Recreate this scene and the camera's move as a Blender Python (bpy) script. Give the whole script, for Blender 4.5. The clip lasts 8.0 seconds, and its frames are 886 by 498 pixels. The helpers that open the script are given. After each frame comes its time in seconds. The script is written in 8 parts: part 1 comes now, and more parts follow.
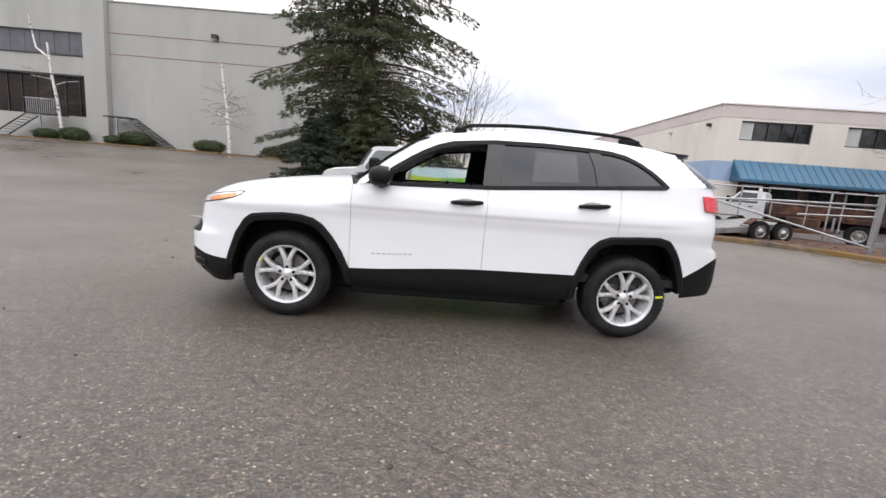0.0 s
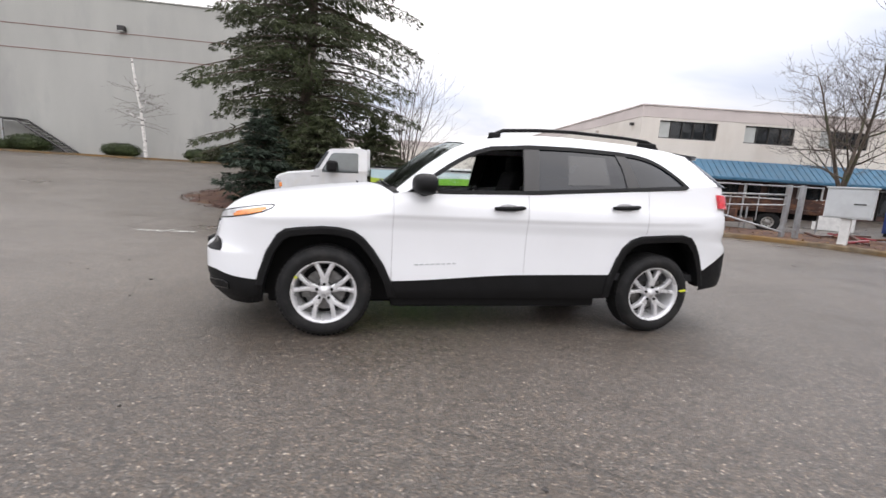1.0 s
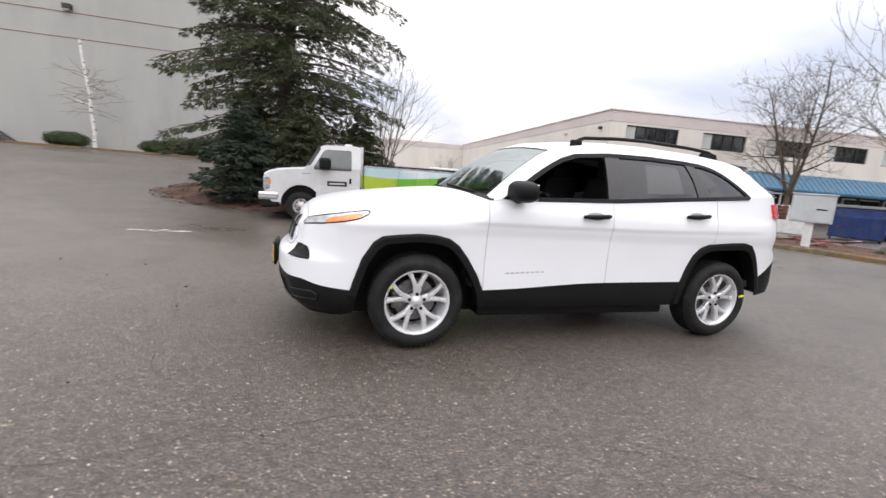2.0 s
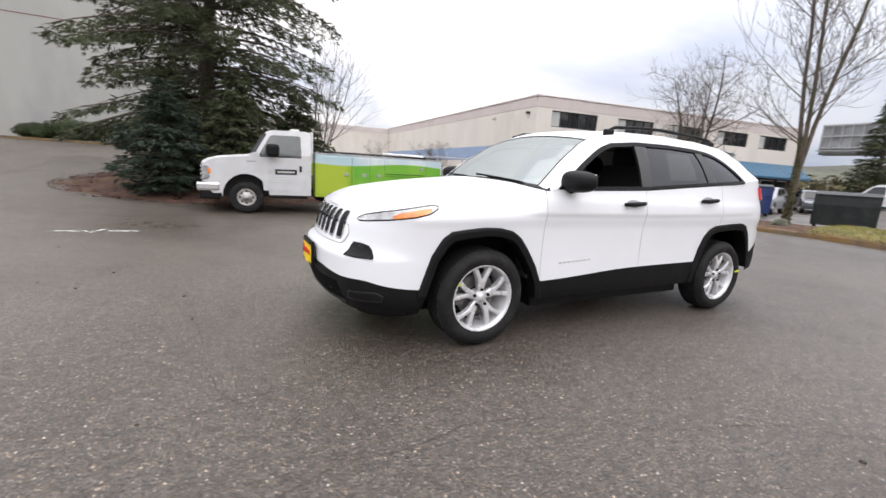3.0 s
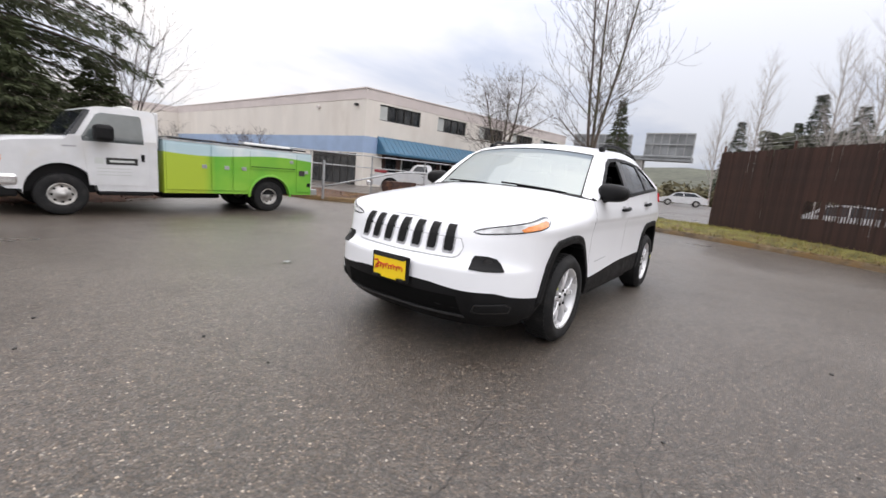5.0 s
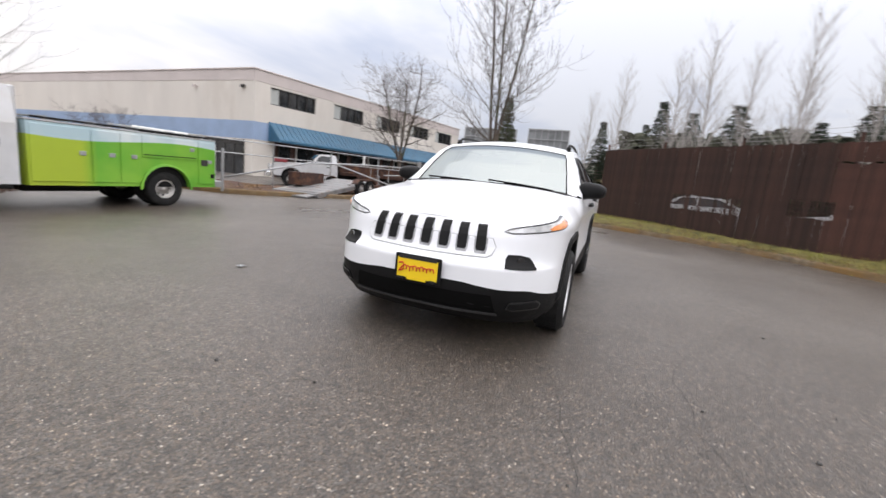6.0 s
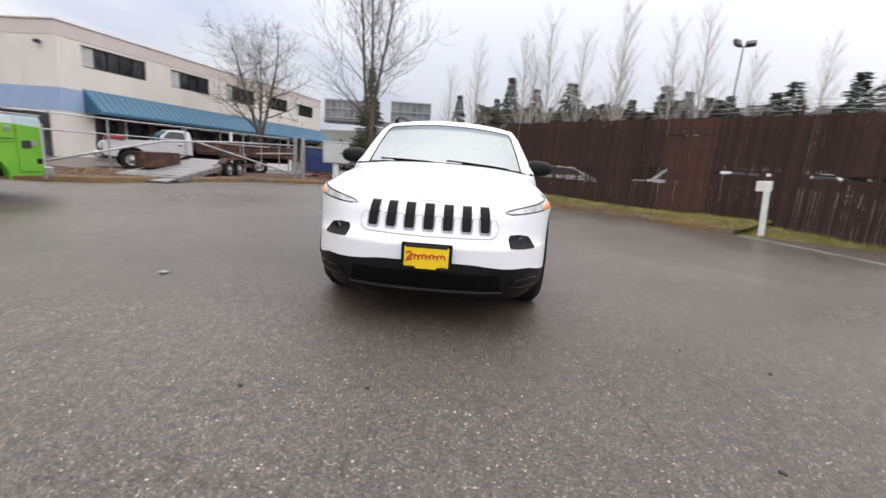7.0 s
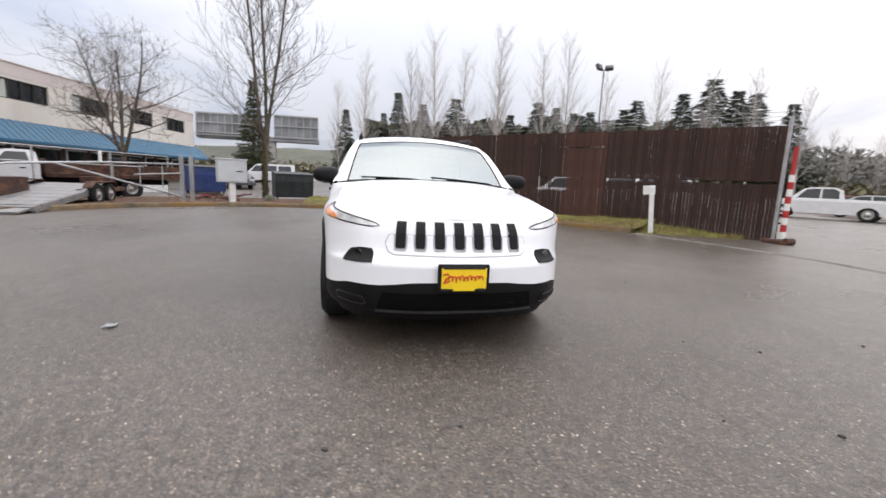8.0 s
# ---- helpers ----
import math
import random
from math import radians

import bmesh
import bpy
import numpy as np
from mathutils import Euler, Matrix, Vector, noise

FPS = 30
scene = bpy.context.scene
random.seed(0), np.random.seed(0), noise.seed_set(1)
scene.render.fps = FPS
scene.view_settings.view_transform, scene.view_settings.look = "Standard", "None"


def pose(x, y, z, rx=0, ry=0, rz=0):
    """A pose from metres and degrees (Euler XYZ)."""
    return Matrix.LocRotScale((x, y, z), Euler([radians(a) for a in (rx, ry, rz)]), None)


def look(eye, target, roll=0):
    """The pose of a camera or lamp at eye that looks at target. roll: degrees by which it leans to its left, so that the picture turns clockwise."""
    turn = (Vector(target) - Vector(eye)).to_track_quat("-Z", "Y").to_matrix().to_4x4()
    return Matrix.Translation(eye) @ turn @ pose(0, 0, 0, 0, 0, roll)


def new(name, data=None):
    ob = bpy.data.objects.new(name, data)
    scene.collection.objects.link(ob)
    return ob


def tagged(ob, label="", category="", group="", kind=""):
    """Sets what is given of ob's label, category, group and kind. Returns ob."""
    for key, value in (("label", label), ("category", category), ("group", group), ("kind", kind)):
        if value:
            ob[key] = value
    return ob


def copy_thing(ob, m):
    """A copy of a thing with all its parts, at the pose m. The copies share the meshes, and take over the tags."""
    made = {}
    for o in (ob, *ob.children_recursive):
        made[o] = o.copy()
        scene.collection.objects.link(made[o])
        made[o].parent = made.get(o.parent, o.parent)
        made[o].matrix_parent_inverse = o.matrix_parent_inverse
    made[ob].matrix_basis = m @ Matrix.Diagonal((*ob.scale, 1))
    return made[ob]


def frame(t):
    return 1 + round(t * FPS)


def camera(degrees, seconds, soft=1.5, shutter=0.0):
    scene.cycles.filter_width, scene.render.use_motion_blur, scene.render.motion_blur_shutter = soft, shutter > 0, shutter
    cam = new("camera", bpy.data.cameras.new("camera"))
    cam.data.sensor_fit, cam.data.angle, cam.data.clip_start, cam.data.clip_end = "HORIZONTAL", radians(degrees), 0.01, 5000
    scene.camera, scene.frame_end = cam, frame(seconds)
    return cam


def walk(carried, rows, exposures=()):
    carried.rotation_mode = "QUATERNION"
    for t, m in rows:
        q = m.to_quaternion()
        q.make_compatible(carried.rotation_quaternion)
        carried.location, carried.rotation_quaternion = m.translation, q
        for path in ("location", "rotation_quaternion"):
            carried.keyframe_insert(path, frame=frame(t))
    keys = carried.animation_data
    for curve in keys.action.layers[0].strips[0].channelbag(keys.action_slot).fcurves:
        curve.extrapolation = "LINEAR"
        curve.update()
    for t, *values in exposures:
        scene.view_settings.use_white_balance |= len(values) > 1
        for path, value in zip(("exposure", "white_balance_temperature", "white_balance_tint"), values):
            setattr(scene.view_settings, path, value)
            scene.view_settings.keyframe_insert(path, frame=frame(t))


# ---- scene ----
cam = camera(93.0, 8.0, soft=1.5, shutter=0.4)
METRES, EYE, TILT, LEAN, TURN = 7.486, 1.183, 0.0, 0.0, -2.64
ROWS = [
    (0.0, 0.0, 0.0, 0.0, 0.82, -9.76, -4.76),
    (0.5, -0.0474, 0.0101, -0.0003, -1.68, -10.1, -5.53),
    (1.0, -0.111, 0.0183, -0.0004, -8.47, -9.19, -3.39),
    (1.2, -0.1337, 0.0227, -0.0014, -7.94, -8.83, -4.05),
    (2.3, -0.2724, 0.0685, -0.0004, -17.31, -9.1, -3.91),
    (2.5, -0.2944, 0.0777, -0.0034, -19.4, -8.98, -3.31),
    (3.0, -0.3499, 0.1093, -0.0029, -24.46, -10.47, -3.66),
    (3.5, -0.4086, 0.1388, -0.002, -32.66, -8.83, -3.18),
    (4.0, -0.4604, 0.1782, -0.0058, -37.76, -8.81, -2.82),
    (4.5, -0.5101, 0.2169, -0.0053, -43.5, -7.6, -3.64),
    (4.7, -0.5355, 0.2327, -0.0017, -46.47, -8.61, -4.18),
    (5.8, -0.6024, 0.354, -0.0102, -61.34, -9.61, -6.09),
    (6.0, -0.6221, 0.3695, -0.0062, -65.27, -9.66, -5.73),
    (6.5, -0.6391, 0.4281, -0.0078, -74.12, -10.73, -4.09),
    (7.0, -0.6534, 0.4879, -0.0067, -83.82, -11.53, -4.24),
    (7.5, -0.6488, 0.5475, -0.0116, -92.08, -10.86, -3.19),
    (8.0, -0.6369, 0.6092, -0.0091, -98.84, -8.92, -2.4),
]
walk(cam, [(t, pose(-0.295, -4.114, EYE, TILT, LEAN, TURN) @ pose(METRES * x, METRES * y, METRES * z, 90 + pitch, roll, yaw)) for t, x, y, z, yaw, pitch, roll in ROWS],
     [(0.0, 0.02, 6560, 14), (2.8, 0.07, 6580, 14), (4.3, -0.03, 6580, 14), (6.5, -0.06, 6580, 14), (8.0, -0.02, 6580, 14)])

# ---- world and light: a bright overcast sky with grey-blue cloud banks ----
SUN_ELEVATION, SUN_AZIMUTH = radians(72), radians(200)
world = bpy.data.worlds.new("sky")
scene.world = world
world.use_nodes = True


def sky_nodes():
    nt = world.node_tree
    nt.nodes.clear()
    N, L = nt.nodes.new, nt.links.new
    out, bg = N("ShaderNodeOutputWorld"), N("ShaderNodeBackground")
    sky = N("ShaderNodeTexSky")
    sky.sky_type, sky.sun_disc = "NISHITA", False
    sky.sun_elevation, sky.sun_rotation = SUN_ELEVATION, SUN_AZIMUTH
    dim = N("ShaderNodeMix")
    dim.data_type, dim.blend_type = "RGBA", "MULTIPLY"
    dim.inputs[0].default_value = 1.0
    dim.inputs[7].default_value = (0.1, 0.1, 0.1, 1)
    L(sky.outputs[0], dim.inputs[6])
    co, sep = N("ShaderNodeTexCoord"), N("ShaderNodeSeparateXYZ")
    L(co.outputs["Generated"], sep.inputs[0])
    # overcast brightness grows towards the zenith
    up = N("ShaderNodeMapRange")
    up.inputs[1].default_value, up.inputs[2].default_value = 0.0, 1.0
    up.inputs[3].default_value, up.inputs[4].default_value = 0.90, 2.9
    L(sep.outputs[2], up.inputs[0])
    # flat cloud layer: direction divided by its height
    hz = N("ShaderNodeMath")
    hz.operation = "MAXIMUM"
    hz.inputs[1].default_value = 0.0
    L(sep.outputs[2], hz.inputs[0])
    hz2 = N("ShaderNodeMath")
    hz2.operation = "ADD"
    hz2.inputs[1].default_value = 0.22
    L(hz.outputs[0], hz2.inputs[0])
    div = N("ShaderNodeVectorMath")
    div.operation = "DIVIDE"
    comb = N("ShaderNodeCombineXYZ")
    for i in range(3):
        L(hz2.outputs[0], comb.inputs[i])
    L(co.outputs["Generated"], div.inputs[0])
    L(comb.outputs[0], div.inputs[1])
    n1 = N("ShaderNodeTexNoise")
    n1.inputs["Scale"].default_value, n1.inputs["Detail"].default_value = 0.85, 5.0
    n1.inputs["Roughness"].default_value, n1.inputs["Distortion"].default_value = 0.52, 0.35
    L(div.outputs[0], n1.inputs["Vector"])
    ramp = N("ShaderNodeValToRGB")
    ramp.color_ramp.elements[0].position, ramp.color_ramp.elements[0].color = 0.34, (0.63, 0.69, 0.80, 1)
    ramp.color_ramp.elements[1].position, ramp.color_ramp.elements[1].color = 0.55, (1.0, 0.995, 0.985, 1)
    L(n1.outputs[0], ramp.inputs[0])
    cl = N("ShaderNodeMix")
    cl.data_type, cl.blend_type = "RGBA", "MULTIPLY"
    cl.inputs[0].default_value = 1.0
    # the cloud is thicker towards the east
    east = N("ShaderNodeMapRange")
    east.interpolation_type = "SMOOTHSTEP"
    for i, v in enumerate((0.4, 1.0, 0.0, 1.0)):
        east.inputs[i + 1].default_value = v
    L(sep.outputs[0], east.inputs[0])
    bank = N("ShaderNodeMix")
    bank.data_type = "RGBA"
    bank.inputs[6].default_value, bank.inputs[7].default_value = (1, 1, 1, 1), (0.66, 0.70, 0.765, 1)
    L(east.outputs[0], bank.inputs[0])
    thick = N("ShaderNodeMix")
    thick.data_type, thick.blend_type = "RGBA", "MULTIPLY"
    thick.inputs[0].default_value = 1.0
    L(ramp.outputs[0], thick.inputs[6])
    L(bank.outputs[2], thick.inputs[7])
    L(thick.outputs[2], cl.inputs[6])
    L(up.outputs[0], cl.inputs[7])
    mix = N("ShaderNodeMix")
    mix.data_type = "RGBA"
    mix.inputs[0].default_value = 0.93
    L(dim.outputs[2], mix.inputs[6])
    L(cl.outputs[2], mix.inputs[7])
    L(mix.outputs[2], bg.inputs[0])
    bg.inputs[1].default_value = 1.0
    L(bg.outputs[0], out.inputs[0])


sky_nodes()
sun = new("sun", bpy.data.lights.new("sun", "SUN"))
sun.data.energy, sun.data.angle, sun.data.color = 1.2, radians(110), (1.0, 0.97, 0.93)
sun.matrix_world = look((0, 0, 40), (40 * math.cos(SUN_ELEVATION) / math.sin(SUN_ELEVATION) * math.sin(SUN_AZIMUTH) * -1, 40 * math.cos(SUN_ELEVATION) / math.sin(SUN_ELEVATION) * math.cos(SUN_AZIMUTH) * -1, 0))


# ---- materials ----
def mat(name, color, rough=0.6, metal=0.0, vary=0.12, scale=8.0, fine=0.0, fine_scale=160.0, bump=0.0, bump_scale=60.0,
        coat=0.0, spec=0.5, tint=None, per_object=0.0, per_island=0.0, stain=None, stain_scale=1.2, stain_lo=0.52, stain_hi=0.68, rough_vary=0.08, stretch=(1, 1, 1), emission=None):
    """A surface with colour variation at two scales, stains, uneven gloss and fine relief."""
    m = bpy.data.materials.new(name)
    m.use_nodes = True
    nt = m.node_tree
    N, L = nt.nodes.new, nt.links.new
    b = nt.nodes["Principled BSDF"]
    b.inputs["Roughness"].default_value, b.inputs["Metallic"].default_value = rough, metal
    b.inputs["Specular IOR Level"].default_value = spec
    b.inputs["Coat Weight"].default_value = coat
    b.inputs["Coat Roughness"].default_value = 0.04
    co, mp = N("ShaderNodeTexCoord"), N("ShaderNodeMapping")
    mp.inputs["Scale"].default_value = stretch
    L(co.outputs["Object"], mp.inputs[0])
    big = N("ShaderNodeTexNoise")
    big.inputs["Scale"].default_value, big.inputs["Detail"].default_value = scale, 4.0
    L(mp.outputs[0], big.inputs["Vector"])

    def mixed(a, bcol, fac, kind="MIX"):
        k = N("ShaderNodeMix")
        k.data_type, k.blend_type = "RGBA", kind
        for slot, v in ((0, fac), (6, a), (7, bcol)):
            if hasattr(v, "is_linked"):
                L(v, k.inputs[slot])
            elif slot:
                k.inputs[slot].default_value = (*v, 1)
            else:
                k.inputs[0].default_value = v
        return k.outputs[2]

    dark = tuple(c * (1 - 2 * vary) for c in color) if tint is None else tint
    light = tuple(min(1.0, c * (1 + vary)) for c in color)
    rng = N("ShaderNodeMapRange")
    rng.inputs[1].default_value, rng.inputs[2].default_value = 0.3, 0.7
    L(big.outputs[0], rng.inputs[0])
    col = mixed(dark, light, rng.outputs[0])
    if fine:
        f = N("ShaderNodeTexNoise")
        f.inputs["Scale"].default_value, f.inputs["Detail"].default_value = fine_scale, 2.0
        L(mp.outputs[0], f.inputs["Vector"])
        fr = N("ShaderNodeMapRange")
        fr.inputs[1].default_value, fr.inputs[2].default_value = 0.3, 0.7
        fr.inputs[3].default_value, fr.inputs[4].default_value = 1 - fine, 1 + fine
        L(f.outputs[0], fr.inputs[0])
        col = mixed(col, fr.outputs[0], 1.0, "MULTIPLY")
    if stain is not None:
        s = N("ShaderNodeTexNoise")
        s.inputs["Scale"].default_value, s.inputs["Detail"].default_value, s.inputs["Roughness"].default_value = stain_scale, 6.0, 0.65
        L(mp.outputs[0], s.inputs["Vector"])
        sr = N("ShaderNodeMapRange")
        sr.inputs[1].default_value, sr.inputs[2].default_value = stain_lo, stain_hi
        L(s.outputs[0], sr.inputs[0])
        col = mixed(col, stain, sr.outputs[0])
    for amount, node, out in ((per_object, "ShaderNodeObjectInfo", "Random"), (per_island, "ShaderNodeNewGeometry", "Random Per Island")):
        if amount:
            r = N(node)
            rr = N("ShaderNodeMapRange")
            rr.inputs[3].default_value, rr.inputs[4].default_value = 1 - amount, 1 + amount
            L(r.outputs[out], rr.inputs[0])
            col = mixed(col, rr.outputs[0], 1.0, "MULTIPLY")
    L(col, b.inputs["Base Color"])
    if rough_vary:
        q = N("ShaderNodeMapRange")
        q.inputs[1].default_value, q.inputs[2].default_value = 0.3, 0.7
        q.inputs[3].default_value, q.inputs[4].default_value = max(0.02, rough - rough_vary), min(1, rough + rough_vary)
        L(big.outputs[0], q.inputs[0])
        L(q.outputs[0], b.inputs["Roughness"])
    if bump:
        bn, bt = N("ShaderNodeBump"), N("ShaderNodeTexNoise")
        bt.inputs["Scale"].default_value, bt.inputs["Detail"].default_value = bump_scale, 3.0
        L(mp.outputs[0], bt.inputs["Vector"])
        bn.inputs["Strength"].default_value, bn.inputs["Distance"].default_value = bump, 0.01
        L(bt.outputs[0], bn.inputs["Height"])
        L(bn.outputs[0], b.inputs["Normal"])
    if emission:
        b.inputs["Emission Color"].default_value, b.inputs["Emission Strength"].default_value = (*emission[:3], 1), emission[3]
    return m


def glass(name, color, rough=0.02, transmission=1.0, ior=1.45):
    m = bpy.data.materials.new(name)
    m.use_nodes = True
    b = m.node_tree.nodes["Principled BSDF"]
    b.inputs["Base Color"].default_value = (*color, 1)
    b.inputs["Roughness"].default_value, b.inputs["Transmission Weight"].default_value, b.inputs["IOR"].default_value = rough, transmission, ior
    return m


def asphalt_material():
    """Wet worn asphalt: pale aggregate in dark binder, damp patches with more gloss, fine cracks."""
    m = bpy.data.materials.new("wet_asphalt")
    m.use_nodes = True
    nt = m.node_tree
    N, L = nt.nodes.new, nt.links.new
    b = nt.nodes["Principled BSDF"]
    co = N("ShaderNodeTexCoord")

    def tex(kind, scale, detail=2.0, rough=0.5, **more):
        t = N(kind)
        t.inputs["Scale"].default_value = scale
        if kind == "ShaderNodeTexVoronoi":
            t.voronoi_dimensions = "2D"
        if "Detail" in t.inputs and kind != "ShaderNodeTexVoronoi":
            t.inputs["Detail"].default_value, t.inputs["Roughness"].default_value = detail, rough
        L(co.outputs["Object"], t.inputs["Vector"])
        return t

    def rng(src, a, z, lo=0.0, hi=1.0):
        r = N("ShaderNodeMapRange")
        for i, v in enumerate((a, z, lo, hi)):
            r.inputs[i + 1].default_value = v
        L(src, r.inputs[0])
        return r.outputs[0]

    def mix(a, c, f, kind="MIX"):
        k = N("ShaderNodeMix")
        k.data_type, k.blend_type = "RGBA", kind
        for slot, v in ((0, f), (6, a), (7, c)):
            if isinstance(v, tuple):
                k.inputs[slot].default_value = (*v, 1)
            elif isinstance(v, float):
                k.inputs[slot].default_value = v
            else:
                L(v, k.inputs[slot])
        return k.outputs[2]

    broad, mid, grit = tex("ShaderNodeTexNoise", 0.28, 5.0, 0.6), tex("ShaderNodeTexNoise", 2.2, 5.0, 0.62), tex("ShaderNodeTexNoise", 62.0, 5.0, 0.85)
    stones = tex("ShaderNodeTexVoronoi", 84.0)
    stones2 = tex("ShaderNodeTexVoronoi", 56.0)
    col = mix((0.053, 0.0435, 0.0355), (0.082, 0.0705, 0.0610), rng(broad.outputs[0], 0.32, 0.68))
    col = mix(col, (0.028, 0.021, 0.016), rng(mid.outputs[0], 0.48, 0.76, 0.0, 0.6))
    # a broad darker patch with a ragged edge
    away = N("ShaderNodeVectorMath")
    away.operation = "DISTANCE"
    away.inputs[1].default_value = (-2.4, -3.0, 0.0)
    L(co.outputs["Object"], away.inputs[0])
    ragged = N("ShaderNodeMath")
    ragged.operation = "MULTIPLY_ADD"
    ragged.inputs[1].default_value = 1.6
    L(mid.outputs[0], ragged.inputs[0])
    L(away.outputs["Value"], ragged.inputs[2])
    dark_patch = rng(ragged.outputs[0], 1.5, 2.9, 0.25, 0.0)
    col = mix(col, (0.026, 0.020, 0.016), dark_patch)
    # aggregate: some of the stones are pale
    sepc = N("ShaderNodeSeparateColor")
    L(stones.outputs["Color"], sepc.inputs[0])
    pale = N("ShaderNodeMath")
    pale.operation = "MULTIPLY"
    L(rng(sepc.outputs[0], 0.76, 0.98), pale.inputs[0])
    L(rng(stones.outputs["Distance"], 0.5, 0.3), pale.inputs[1])
    col = mix(col, (0.20, 0.168, 0.138), pale.outputs[0])
    sep2 = N("ShaderNodeSeparateColor")
    L(stones2.outputs["Color"], sep2.inputs[0])
    big = N("ShaderNodeMath")
    big.operation = "MULTIPLY"
    L(rng(sep2.outputs[1], 0.962, 0.99), big.inputs[0])
    L(rng(stones2.outputs["Distance"], 0.42, 0.28), big.inputs[1])
    col = mix(col, (0.31, 0.272, 0.228), big.outputs[0])
    clump = tex("ShaderNodeTexNoise", 19.0, 4.0, 0.7)
    col = mix(col, rng(clump.outputs[0], 0.36, 0.64, 0.58, 1.42), 1.0, "MULTIPLY")
    col = mix(col, rng(grit.outputs[0], 0.38, 0.62, 0.18, 2.05), 1.0, "MULTIPLY")
    # stones differ from warm brown to grey
    col = mix(col, mix((1.14, 1.0, 0.84), (0.92, 1.0, 1.07), sepc.outputs[1]), 0.8, "MULTIPLY")
    L(col, b.inputs["Base Color"])
    L(rng(broad.outputs[0], 0.36, 0.62, 0.27, 0.42), b.inputs["Roughness"])
    b.inputs["Specular IOR Level"].default_value = 0.75
    bn = N("ShaderNodeBump")
    bn.inputs["Strength"].default_value, bn.inputs["Distance"].default_value = 0.62, 0.009
    hgt = N("ShaderNodeMath")
    hgt.operation = "ADD"
    L(mid.outputs[0], hgt.inputs[0])
    L(grit.outputs[0], hgt.inputs[1])
    hgt2 = N("ShaderNodeMath")
    hgt2.operation = "ADD"
    L(hgt.outputs[0], hgt2.inputs[0])
    L(rng(stones2.outputs["Distance"], 0.0, 0.6, 0.35, 0.0), hgt2.inputs[1])
    L(hgt2.outputs[0], bn.inputs["Height"])
    L(bn.outputs[0], b.inputs["Normal"])
    return m


